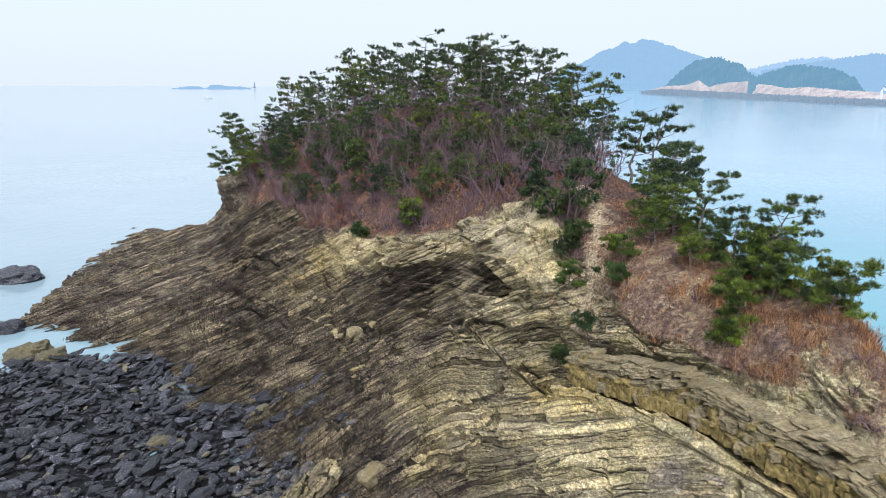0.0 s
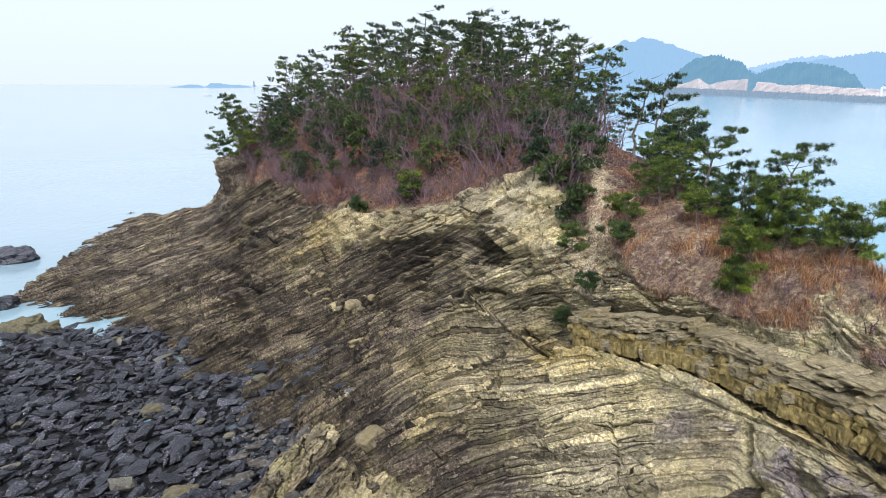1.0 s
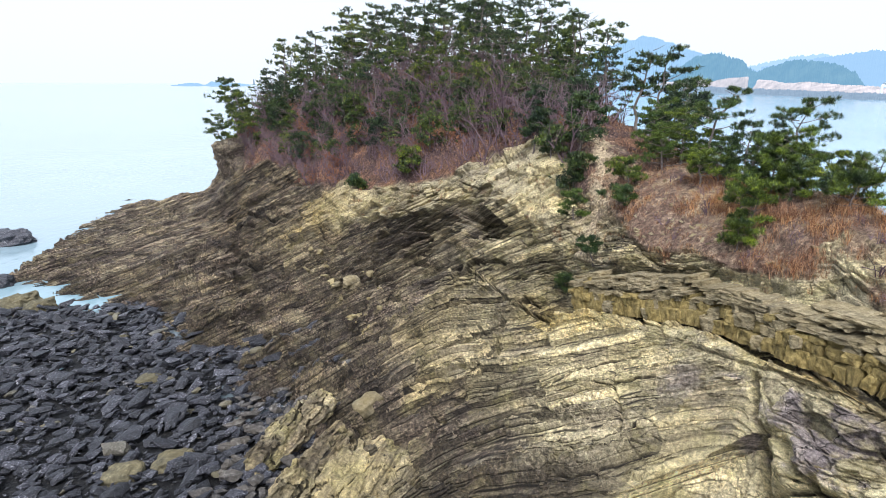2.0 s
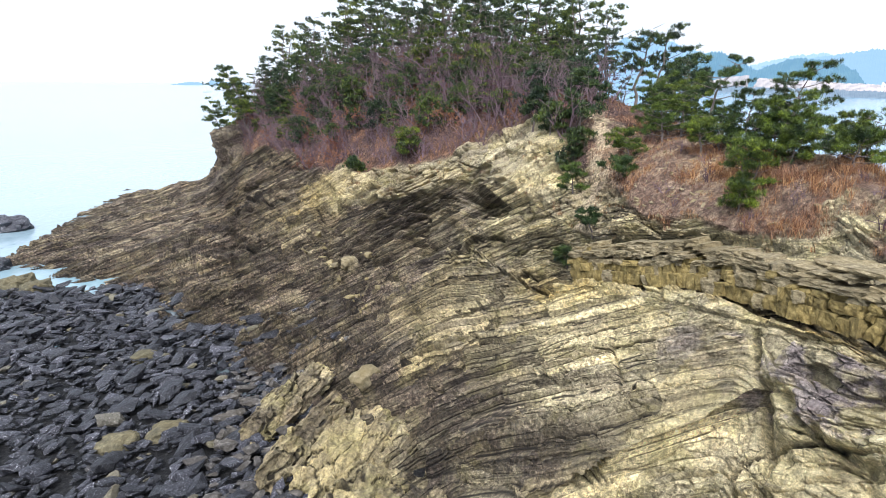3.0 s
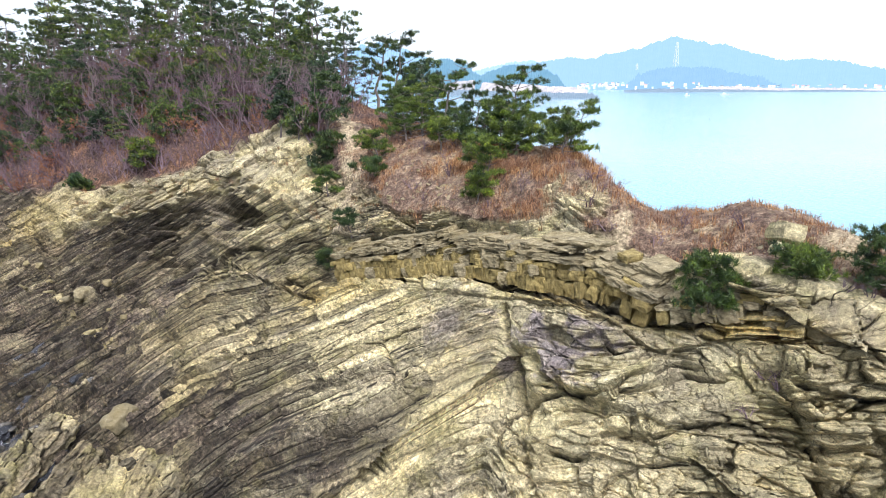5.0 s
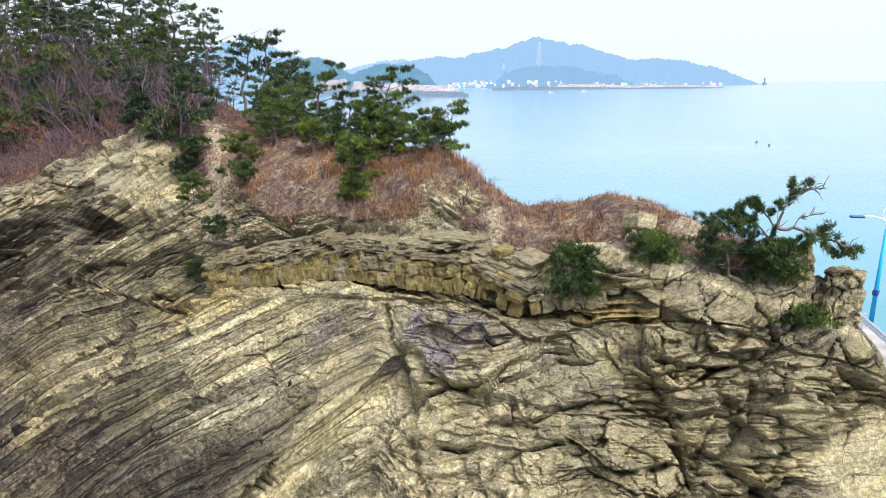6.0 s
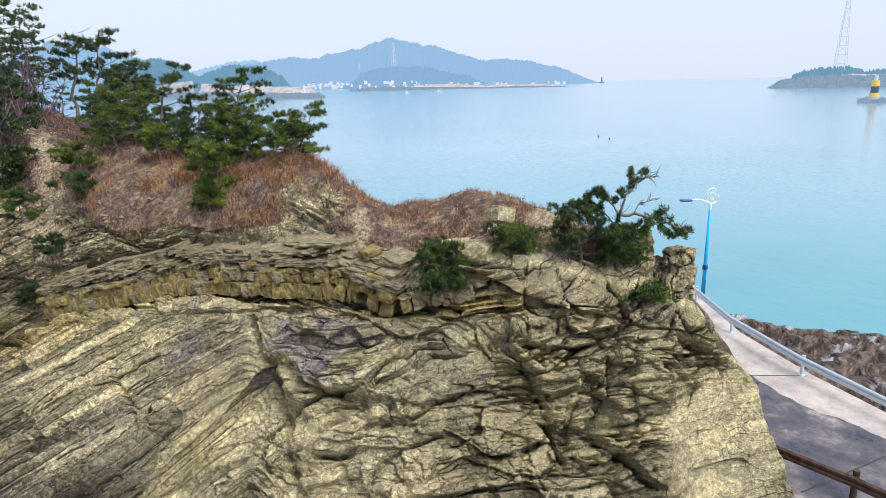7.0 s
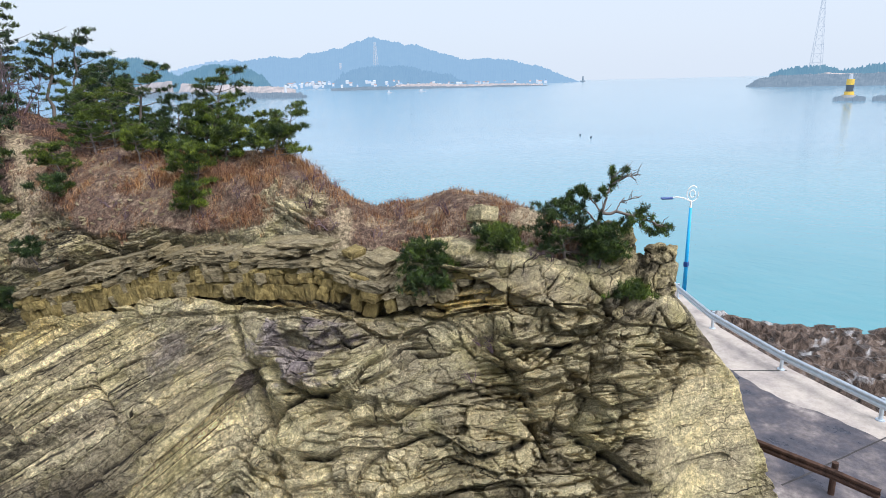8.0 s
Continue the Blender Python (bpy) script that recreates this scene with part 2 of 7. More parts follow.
def worley(p, seed=0):
    """Gap between the two nearest cells, the nearest cell's random number, and a random tilt of its facet."""
    i = np.floor(p).astype(np.int64)
    n = len(p)
    d1, d2, cid, tilt = np.full(n, 9.0), np.full(n, 9.0), np.zeros(n), np.zeros(n)
    for dx in (-1, 0, 1):
        for dy in (-1, 0, 1):
            for dz in (-1, 0, 1):
                c = i + (dx, dy, dz)
                h = [hash01(c[:, 0], c[:, 1], c[:, 2], np.int64(seed + 7 * a)) for a in range(3)]
                r = p - np.stack([c[:, a] + 0.1 + 0.8 * h[a] for a in range(3)], 1)
                d = np.abs(r).max(1) * 0.55 + np.abs(r).sum(1) * 0.28
                closer = d < d1
                d2 = np.where(closer, d1, np.minimum(d2, d))
                cid = np.where(closer, (h[0] * 7.3 + h[1] * 3.1) % 1.0, cid)
                t = r[:, 0] * (h[1] - 0.5) + r[:, 1] * (h[2] - 0.5) + r[:, 2] * (h[0] - 0.5)
                tilt = np.where(closer, t, tilt)
                d1 = np.where(closer, d, d1)
    return d2 - d1, cid, tilt * 2


# ---------------------------------------------------------------- the headland
# Lines that run along the headland from the low western tip to the cliff over the road: x, y, z at 17 cross-sections.
BURIED = [-31, 38, -1.5, -21, 35, -1.5, -15, 29, -1.5, -8, 22, -1.2, -6, 17, -1, -4, 13, -0.6, -2, 10, 0.2, 0, 9, 0.8, 2.5, 9, 1,
          5.5, 8, 1, 6.5, 7, 1, 7.5, 6, 1, 9, 5, 1, 10.3, 4.4, 1, 12, 3.4, 1, 13, 1.8, 1, 14.2, 1.2, 1]
FOOT = [-30, 41.5, 0, -21.4, 38, 0.2, -15.2, 32, 0.1, -8.5, 25, 0.2, -4.5, 21, 0.5, -2.2, 18, 0.8, 0, 15, 1.6, 2, 14, 2.4, 4.1, 13.9, 3.5,
        7, 10.4, 3.6, 8.3, 8.9, 3.7, 9.4, 7.8, 3.4, 10.8, 6.2, 3.6, 11.8, 5.2, 3.2, 13.4, 3.9, 3.2, 14.3, 2.5, 2.7, 15, 1.9, 2]
LOW = [-31, 45, 0.4, -22, 44, 1.1, -15.6, 36.2, 1.2, -8, 29, 0.8, -3.5, 24, 0.9, -0.2, 22.5, 1.9, 2, 20, 2.8, 3.8, 18, 3.6, 5.6, 15.9, 4.5,
       7.9, 11.8, 5.1, 9.1, 9.8, 5, 10.5, 8.8, 5.9, 12.1, 7, 5.7, 12.9, 5.8, 5.3, 14.2, 4.6, 5, 14.85, 3.3, 4.4, 15.5, 2.8, 2.2]
UNDER = [-33, 52, 0.5, -22, 50, 1.9, -16, 46, 1.7, -10, 34, 1.1, -2.9, 35, 1.6, 0.6, 33, 3.4, 3.6, 24.5, 4.2, 5.3, 21.3, 5.2, 6.8, 17.8, 5.9,
         8.7, 12.4, 6.9, 10, 10.8, 6, 11.2, 9.3, 6.8, 12.7, 7.3, 7, 13.7, 6.2, 6.5, 14.35, 5.25, 6.3, 15.1, 4.2, 5.4, 15.9, 3.6, 2.2]
LEDGE = [-35, 60, 0.4, -22.5, 56, 2.7, -16, 50, 4.1, -10, 40.5, 3.2, -2.9, 38.7, 4.9, 2.3, 35.5, 6.8, 4.6, 26.5, 5.7, 6.3, 22.4, 6.5, 8.2, 18.2, 7.3,
         9.2, 12.9, 7.7, 10.4, 11.2, 7, 11.5, 9.6, 8.1, 13, 7.5, 7.8, 14.1, 6.5, 7.3, 14.6, 5.5, 6.9, 15.15, 4.8, 5.8, 16, 4.2, 2.2]
BROW = [-36, 66, 0.4, -24, 62, 3.1, -16, 55, 6.7, -9.8, 47.9, 6.7, -2, 40.5, 8.3, 3.5, 36.5, 8.9, 6.8, 31.5, 9.8, 7.8, 22.6, 8.6, 9.3, 17.4, 8.5,
        10.3, 14.3, 8.5, 11.3, 12.2, 7.9, 12.8, 10.7, 8.5, 13.8, 8, 8.2, 14.5, 6.7, 8.1, 15.05, 5.85, 7, 15.5, 5.15, 5.9, 16.3, 4.6, 2.2]
CREST = [-37, 71, 0.2, -25, 64, 3.0, -18.6, 62.5, 9.2, -9, 56, 12.5, -1, 51, 14, 5, 48, 13.5, 8.9, 34.5, 10.7, 10.5, 25, 10, 11.4, 17.2, 9.9,
         11.5, 14.5, 9.3, 12.6, 13.5, 8.5, 13.9, 11.7, 9.2, 14.6, 8.6, 8.6, 15, 7, 8.2, 15.45, 6.15, 6.9, 15.85, 5.5, 5.7, 16.6, 5, 2.2]
BACK = [-38, 75, 0.1, -27, 70, 1, -21, 68, 9, -10, 66, 12, -1, 64, 13.5, 6, 60, 12.5, 12.5, 40, 10, 13, 28, 9, 13.5, 20, 9,
        13.5, 17, 8, 14.5, 15.5, 7.6, 15.8, 13.2, 8.3, 16.2, 9.5, 7.6, 16, 7.6, 7.3, 16.2, 6.2, 6, 16.5, 5.6, 5, 16.9, 5.3, 2.1]
SUNK = [-40, 80, -2, -28, 76, -2, -24, 76, -2, -13, 78, -2, -2, 78, -2, 9, 76, -2, 20, 52, -2, 22, 36, -2, 22, 26, -2,
        21, 24, -2, 22, 22, -2, 22, 18, 0, 20, 11.5, 1.5, 18.5, 8.5, 2, 17.5, 6.8, 2, 17.2, 6.1, 2, 17.3, 6, 2]
LINES = np.array([np.reshape(a, (17, 3)) for a in (BURIED, FOOT, LOW, UNDER, LEDGE, BROW, CREST, BACK, SUNK)], float)


def catmull(ctrl, t, tension=0.42):
    """Smooth curve through ctrl (n, ...) at the parameters t."""
    n = len(ctrl)
    i = np.clip(np.floor(t).astype(int), 0, n - 2)
    f = (t - i).reshape((-1,) + (1,) * (ctrl.ndim - 1))
    p0, p1, p2, p3 = ctrl[np.maximum(i - 1, 0)], ctrl[i], ctrl[i + 1], ctrl[np.minimum(i + 2, n - 1)]
    m1, m2 = (p2 - p0) * tension, (p3 - p1) * tension
    return (2 * f**3 - 3 * f**2 + 1) * p1 + (f**3 - 2 * f**2 + f) * m1 + (-2 * f**3 + 3 * f**2) * p2 + (f**3 - f**2) * m2


def headland(grain=1.0):
    # finer steps where the headland is nearer to the cove's middle
    def steps(pts, per):
        out = []
        for a in range(len(pts) - 1):
            m = (pts[a] + pts[a + 1]) / 2
            n = max(2, int(np.linalg.norm(pts[a + 1] - pts[a]) / (per * grain * max(13.0, np.linalg.norm(m[:2])))))
            out.append(a + np.arange(n) / n)
        return np.concatenate(out + [[len(pts) - 1.0]])

    tu = steps(LINES[3], 0.0027)
    tv = np.concatenate([np.linspace(0, 1, 60, endpoint=False), np.linspace(1, 2, 150, endpoint=False), np.linspace(2, 3, 150, endpoint=False),
                         np.linspace(3, 4, 110, endpoint=False), np.linspace(4, 5, 80, endpoint=False), np.linspace(5, 6, 60, endpoint=False),
                         np.linspace(6, 7, 22, endpoint=False), np.linspace(7, 8, 14)])
    rows = catmull(LINES, tv)
    grid = catmull(np.swapaxes(rows, 0, 1), tu)
    nu, nv = len(tu), len(tv)
    P = grid.reshape(-1, 3)
    U, V = np.repeat(tu, nv), np.tile(tv, nu)
    du = np.gradient(grid, axis=0)
    dv = np.gradient(grid, axis=1)
    N = np.cross(du, dv).reshape(-1, 3)
    N /= np.linalg.norm(N, axis=1, keepdims=True) + 1e-9
    N *= np.where(N[:, 2:] < 0, -1, 1)
    return P, N, U, V, nu, nv


def beds(P, U, V):
    """Height within the folded pile of beds: a steep limb in the west, an arch, gentle beds in the east, a break at the ledge."""
    x, y, z = P.T
    warp = 0.16 * fbm(P * 0.13, 2, 5) + 0.03 * fbm(P * 0.7, 2, 9)
    below = 1 - smooth01((V - 3.05) / 0.1)
    west = z - 0.53 * x + 0.295 * y - 2.4 + 1.2 * below * smooth01((U - 5.2) / 3.0)
    a = x - y
    sag = 1.1 * np.clip(1 - ((a - 2.5) / 6.5)**2, -0.6, 1) * smooth01((x - 7.0) / 2.5)
    east = z - 0.167 * x + 0.11 * y + sag
    k = 0.8
    m = np.maximum(west, east)
    pile = m + k * np.log(np.exp((west - m) / k) + np.exp((east - m) / k))
    # under the ledge the beds rise eastward to a break, beyond which they lie nearly level
    rising = z - 0.35 * x + 0.42 * y - 4.9
    level = z - 0.15 * x + 0.1 * y - 1.6
    foot = rising + (level - rising) * smooth01((U - 8.55) / 0.2)
    return pile + (foot - pile) * below * smooth01((U - 4.8) / 1.4) + warp


def layered(w, s, seed, lo, hi, block, own=0.4):
    """Stand-out of beds of random thickness, broken into blocks along s: (level, distance from the joints, place within the bed)."""
    rng = np.random.RandomState(seed)
    edges = -30 + np.cumsum(rng.uniform(lo, hi, int(170 / lo)))
    i = np.clip(np.searchsorted(edges, w), 1, len(edges) - 1)
    a, b = edges[i - 1], edges[i]
    level = rng.uniform(-1, 1, len(edges) + 1)[i]
    length = rng.uniform(block * 0.4, block * 1.8, len(edges) + 1)[i]
    q = s / length + 13.7 * hash01(i, np.int64(seed))
    c = np.floor(q)
    block_id = hash01(i, c.astype(np.int64), np.int64(seed + 3))
    level = (1.15 - own) * level + own * (block_id * 2 - 1) + 0.5 * (block_id - 0.5) * (q - c - 0.5)
    joint = np.minimum(np.minimum(w - a, b - w), np.minimum(q - c, 1 - q + c) * length * 1.3)
    return level, joint, (w - a) / (b - a)


def dist_to_line(x, y, pts):
    d = np.full(len(x), 1e9)
    for (ax, ay), (bx, by) in zip(pts, pts[1:]):
        t = np.clip(((x - ax) * (bx - ax) + (y - ay) * (by - ay)) / ((bx - ax)**2 + (by - ay)**2), 0, 1)
        d = np.minimum(d, np.hypot(x - ax - t * (bx - ax), y - ay - t * (by - ay)))
    return d


# Steps and cracks of the face, in the coordinates along and up the headland: stand-out of the upper side, its reach, depth of the parting, its half width, line.
STEPS_EAST = [
    (0.10, 0.5, 0.30, 0.07, [(8.65, 1.05), (8.65, 1.36), (8.71, 1.58), (8.76, 1.75), (8.71, 1.88), (8.66, 2.13)]),
    (0.22, 0.8, 0.30, 0.07, [(8.76, 1.75), (8.9, 1.83), (9.06, 2.0), (9.13, 2.26)]),
    (0.34, 0.7, 0.34, 0.08, [(9.42, 1.65), (9.73, 1.75), (10.02, 1.81), (10.35, 1.86), (10.86, 1.76), (11.25, 1.73)]),
    (0.24, 0.6, 0.30, 0.07, [(8.83, 1.37), (9.13, 1.31), (9.47, 1.41), (9.91, 1.43), (10.35, 1.48), (10.6, 1.45)]),
    (0.48, 0.8, 0.25, 0.09, [(10.47, 1.54), (10.86, 1.38), (11.15, 1.28), (11.4, 1.31), (11.73, 1.41)]),
    (0.30, 0.6, 0.30, 0.06, [(9.51, 2.02), (9.62, 2.26), (10.09, 2.45), (10.4, 2.6), (10.88, 2.34)]),
    (0.18, 0.6, 0.25, 0.06, [(10.21, 1.03), (10.4, 1.23), (10.77, 1.28), (10.98, 1.29)])]
STEPS_CORNER = [
    (-0.15, 0.7, 0.40, 0.08, [(11.88, 1.12), (11.77, 1.32), (11.69, 1.52), (11.6, 1.69), (11.48, 1.99), (11.19, 2.34), (10.84, 3.0)]),
    (0.42, 0.9, 0.30, 0.08, [(12.12, 1.47), (12.41, 1.43), (12.78, 1.37), (13.04, 1.25), (13.39, 1.08)]),
    (0.40, 0.5, 0.12, 0.05, [(12.59, 1.58), (13.04, 1.72), (13.3, 1.93), (13.61, 2.07), (14.0, 2.35)]),
    (0.16, 0.6, 0.10, 0.04, [(13.3, 1.15), (13.57, 1.25), (13.91, 1.3), (14.3, 1.41), (14.47, 1.38)]),
    (0.32, 0.6, 0.20, 0.07, [(10.79, 3.9), (11.29, 3.55), (11.58, 3.24), (11.9, 2.97), (12.38, 3.01)]),
    (0.25, 0.5, 0.20, 0.06, [(11.33, 2.29), (11.71, 2.32), (11.96, 2.35), (12.28, 2.52)]),
    (0.25, 0.5, 0.20, 0.06, [(11.46, 1.78), (11.71, 1.74), (11.98, 1.82), (12.28, 2.1)]),
    (0.00, 0.5, 0.45, 0.11, [(12.12, 1.46), (12.31, 1.67), (12.44, 1.86), (12.5, 2.22), (12.5, 2.55), (12.72, 3.15)])]
STEPS_MIDDLE = [
    (0.00, 0.5, 0.14, 0.04, [(7.47, 2.44), (7.58, 2.18), (7.61, 2.0), (7.91, 1.42), (7.93, 1.02)]),
    (0.20, 0.5, 0.12, 0.05, [(8.87, 2.68), (9.16, 2.65), (9.29, 2.84), (9.44, 2.68), (9.67, 2.9)]),
    (0.32, 0.9, 0.26, 0.06, [(8.78, 2.3), (9.05, 2.12), (9.12, 2.04), (9.51, 2.16), (9.67, 2.46), (10.26, 2.79), (10.81, 2.46)]),
    (0.15, 0.5, 0.30, 0.07, [(9.31, 0.92), (9.44, 1.02), (9.64, 1.22), (9.91, 1.45)]),
    (0.08, 0.4, 0.16, 0.04, [(8.3, 1.4), (8.33, 1.48), (8.5, 1.49), (8.55, 1.82), (8.5, 2.11)]),
    (0.08, 0.4, 0.16, 0.04, [(8.27, 1.12), (8.38, 1.26), (8.54, 1.2)])]
STEPS_ARCH = [
    (0.50, 1.0, 0.35, 0.12, [(4.54, 1.95), (4.74, 2.22), (5.32, 2.42), (5.66, 2.75), (5.86, 3.3), (6.27, 3.45)]),
    (0.35, 0.6, 0.20, 0.09, [(4.51, 1.85), (4.95, 1.98), (5.17, 2.1), (5.48, 2.28), (5.66, 2.52), (6.06, 2.9)]),
    (0.40, 0.9, 0.30, 0.12, [(4.3, 2.4), (4.7, 2.62), (5.1, 2.9), (5.4, 3.3), (5.7, 3.7)]),
    (0.40, 0.9, 0.30, 0.12, [(3.9, 2.75), (4.3, 2.95), (4.75, 3.3), (5.1, 3.6), (5.5, 4.1)]),
    (0.12, 0.9, 0.3, 0.15, [(3.52, 3.38), (3.4, 3.61), (3.32, 4.05), (3.18, 4.5)]),
    (0.35, 1.0, 0.35, 0.15, [(1.5, 2.1), (1.9, 2.6), (2.4, 3.1), (2.9, 3.6)]),
    (0.30, 1.0, 0.35, 0.15, [(1.2, 2.9), (1.7, 3.4), (2.3, 3.9), (2.8, 4.3)])]


PATH_LINE = [(7.9, 36.5), (8.3, 33.5), (7.9, 31), (7.2, 28.5), (6.4, 26.2), (5.6, 24.6)]


LEDGE_LINE = [Vector(p) for p in ((5.2, 23.6, 5.15), (6.1, 21.6, 5.75), (7.0, 20.0, 6.1), (7.75, 18.4, 6.6), (8.35, 16.6, 6.9), (8.9, 14.6, 7.1), (9.55, 12.9, 7.25), (10.2, 11.4, 6.9))]


def along(line, t):
    lens = [(b - a).length for a, b in zip(line, line[1:])]
    d = t * sum(lens)
    for (a, b), l in zip(zip(line, line[1:]), lens):
        if d <= l:
            return a.lerp(b, d / l), (b - a).normalized()
        d -= l
    return line[-1], (line[-1] - line[-2]).normalized()


CLIFF_LINE = [Vector(p) for p in ((10.3, 11.1, 7.0), (10.95, 10.0, 7.4), (11.6, 9.1, 7.45), (12.3, 8.2, 7.25), (13.2, 7.1, 7.0))]
FAULT = [(-7.0, 41.6), (-7.3, 37.4), (-5.7, 35.5), (-4.5, 33.5), (-3.7, 29.8)]
BARE_SAND = [(10.0, 13.2, 1.1), (10.9, 13.6, 0.6), (11.0, 12.2, 0.7), (11.3, 14.6, 0.6), (13.95, 9.4, 0.6), (5.6, 25.5, 0.7), (11.1, 12.6, 0.6)]


def surface_at(u, v):
    """Points of the undisplaced headland."""
    return np.array([catmull(catmull(LINES, np.array([b]))[0], np.array([a]))[0] for a, b in zip(u, v)])


def stepped(P, U, V, lines, wander):
    """Displacement by steps and partings, and how deep in a parting each place lies."""
    d, gap = np.zeros(len(P)), np.zeros(len(P))
    for stand, reach, deep, half, pts in lines:
        uv = np.array(pts, float)
        q = np.linspace(0, len(uv) - 1, 10 * len(uv))
        uv = np.stack([np.interp(q, np.arange(len(uv)), uv[:, a]) for a in (0, 1)], 1)
        line = surface_at(uv[:, 0], uv[:, 1])
        sel = np.where((U > uv[:, 0].min() - 0.8) & (U < uv[:, 0].max() + 0.8) & (V > uv[:, 1].min() - 0.8) & (V < uv[:, 1].max() + 0.8))[0]
        p = P[sel] + wander[sel]
        best, side, end = np.full(len(sel), 1e9), np.zeros(len(sel)), np.zeros(len(sel))
        for i in range(len(line) - 1):
            a, b = line[i], line[i + 1]
            t = np.clip(((p - a) @ (b - a)) / ((b - a) @ (b - a)), 0, 1)
            r = np.linalg.norm(p - a - t[:, None] * (b - a), axis=1)
            e = uv[i + 1] - uv[i]
            c = e[0] * (V[sel] - uv[i, 1]) - e[1] * (U[sel] - uv[i, 0])
            near = r < best
            best, side, end = np.where(near, r, best), np.where(near, np.sign(c), side), np.where(near, (i + t) / (len(line) - 1), end)
        fade = smooth01(end / 0.12) * smooth01((1 - end) / 0.12)
        cut = np.exp(-((best + 0.35 * half * (side > 0)) / half)**2) * fade
        d[sel] += stand * (side > 0) * np.exp(-(best / reach)**2) * fade - deep * cut
        gap[sel] = np.maximum(gap[sel], cut)
    return d, gap


def build_headland():
    P, N, U, V, nu, nv = headland()
    x, y, z = P.T
    big = fbm(P * 0.33, 3, 21)
    edge_noise = fbm(P * 0.5, 3, 31)
    speck = fbm(P * 1.7, 3, 37)
    # height over the foot of the ledge
    near = np.full(len(x), 1e9)
    rise = np.zeros(len(x))
    for t in np.linspace(0, 1, 90):
        q = along(LEDGE_LINE, t)[0]
        r = np.hypot(x - q.x, y - q.y)
        rise = np.where(r < near, z - q.z, rise)
        near = np.minimum(near, r)
    # zones
    brow = np.interp(U, [1.5, 2.3, 2.9, 3.3, 3.75, 4.2, 4.7, 5.2, 5.6, 5.95, 6.1, 7.5, 7.9, 8.25, 8.5, 8.8, 9.1, 10.0, 10.6, 11.1, 12.0], [5.0, 4.95, 4.9, 4.8, 4.62, 4.7, 4.95, 5.07, 5.15, 4.8, 4.5, 4.52, 4.65, 4.95, 5.15, 5.25, 5.1, 5.0, 4.85, 4.3, 4.6]) + 0.16 * edge_noise
    soil = smooth01((V - brow) / 0.18) * smooth01((U - 1.55) / 0.3) * (1 - smooth01((U - 12.2) / 0.5))
    soil = soil * (1 - smooth01(1.7 - ((U - 8.68) / 0.42)**2 - ((V - 5.45) / 0.55)**2 + 1.1 * edge_noise + 0.6 * speck))
    pathm = np.exp(-(np.maximum(dist_to_line(x, y, PATH_LINE) + 0.5 * speck, 0) / 0.5)**2) * (V > 4.2)
    for bx, by, br in BARE_SAND:
        pathm = np.maximum(pathm, 0.95 * smooth01(0.9 - ((x - bx)**2 + (y - by)**2) / br**2 + 1.5 * edge_noise + 1.1 * speck) * (V > 4.3))
    corner = smooth01(1.6 - (((x - 13.9) / 1.7)**2 + ((y - 4.3) / 1.3)**2 + ((z - 4.0) / 1.7)**2)) * smooth01((U - 12.5) / 0.4)
    cream = smooth01((U - 6.0) / 0.8) * (1 - smooth01((V - 3.05) / 0.2)) * (1 - 0.35 * smooth01((U - 9.6) / 0.8) * (1 - corner))
    cream = np.maximum(cream, 0.6 * smooth01((U - 4.2) / 0.6) * smooth01((V - 4.1) / 0.4) * (1 - soil) * (1 - smooth01((U - 6.2) / 0.6)))
    under = smooth01((U - 6.0) / 0.6) * (1 - smooth01((U - 11.2) / 0.6)) * smooth01((-0.12 - rise) / 0.15) * (1 - smooth01((near - 2.5) / 1.0)) * (V < 4)
    cream = np.maximum(np.maximum(cream, corner), under)
    cream = np.maximum(cream, 0.9 * np.exp(-(((U - 8.62) / 0.4)**2 + ((V - 5.5) / 0.5)**2)))
    upper = smooth01((U - 7.2) / 0.8) * smooth01((V - 3.75) / 0.3) * (1 - soil)
    cream = np.maximum(cream, 0.85 * upper)
    cream = np.maximum(cream, 0.5 * smooth01((U - 4.8) / 0.8) * (1 - smooth01((U - 7.2) / 0.6)) * smooth01((V - 1.8) / 0.5) * (1 - soil))
    ochre = np.exp(-((V - 3.15 - 0.12 * edge_noise) / 0.36)**2) * smooth01((U - 5.6) / 0.5) * (1 - smooth01((U - 11) / 1.2))
    ochre = np.maximum(ochre, 0.12 * corner)
    ochre = np.maximum(ochre, 0.15 * smooth01((U - 9.8) / 1.0) * (V < 3.4))
    ochre = np.maximum(ochre, 0.9 * np.exp(-(((x + 9.2) / 2.2)**2 + ((y - 42.0) / 2.5)**2)))
    dark = np.maximum(0.95 * (1 - smooth01((U - 3.7) / 2.4)), 1 - smooth01((z - 0.3 - 0.5 * edge_noise) / 1.2)) * (1 - 0.8 * ochre)
    dark = np.maximum(dark, 0.9 * np.exp(-(((x + 21.5) / 2.5)**2 + ((y - 61.0) / 2.5)**2)))
    dark = np.maximum(dark, 0.95 * np.exp(-(((x - 0.6) / 2.0)**2 + ((y - 18.0) / 3.2)**2)))
    swell = 0.26 * (0.7 + 0.3 * smooth01((U - 1.0) / 1.5)) * big + 0.1 * edge_noise
    W = beds(P + N * swell[:, None], U, V)
    s = 0.55 * x + 0.75 * y + 0.35 * z
    hard = 1 - np.maximum(soil, 0.8 * pathm)
    east = smooth01((U - 6.2) / 1.4) * (1 - 0.6 * smooth01((V - 3.6) / 0.4))
    lower = np.maximum(east * (1 - smooth01((V - 3.0) / 0.25)), under)
    wob = 0.2 * np.stack([big, edge_noise, -big], 1)
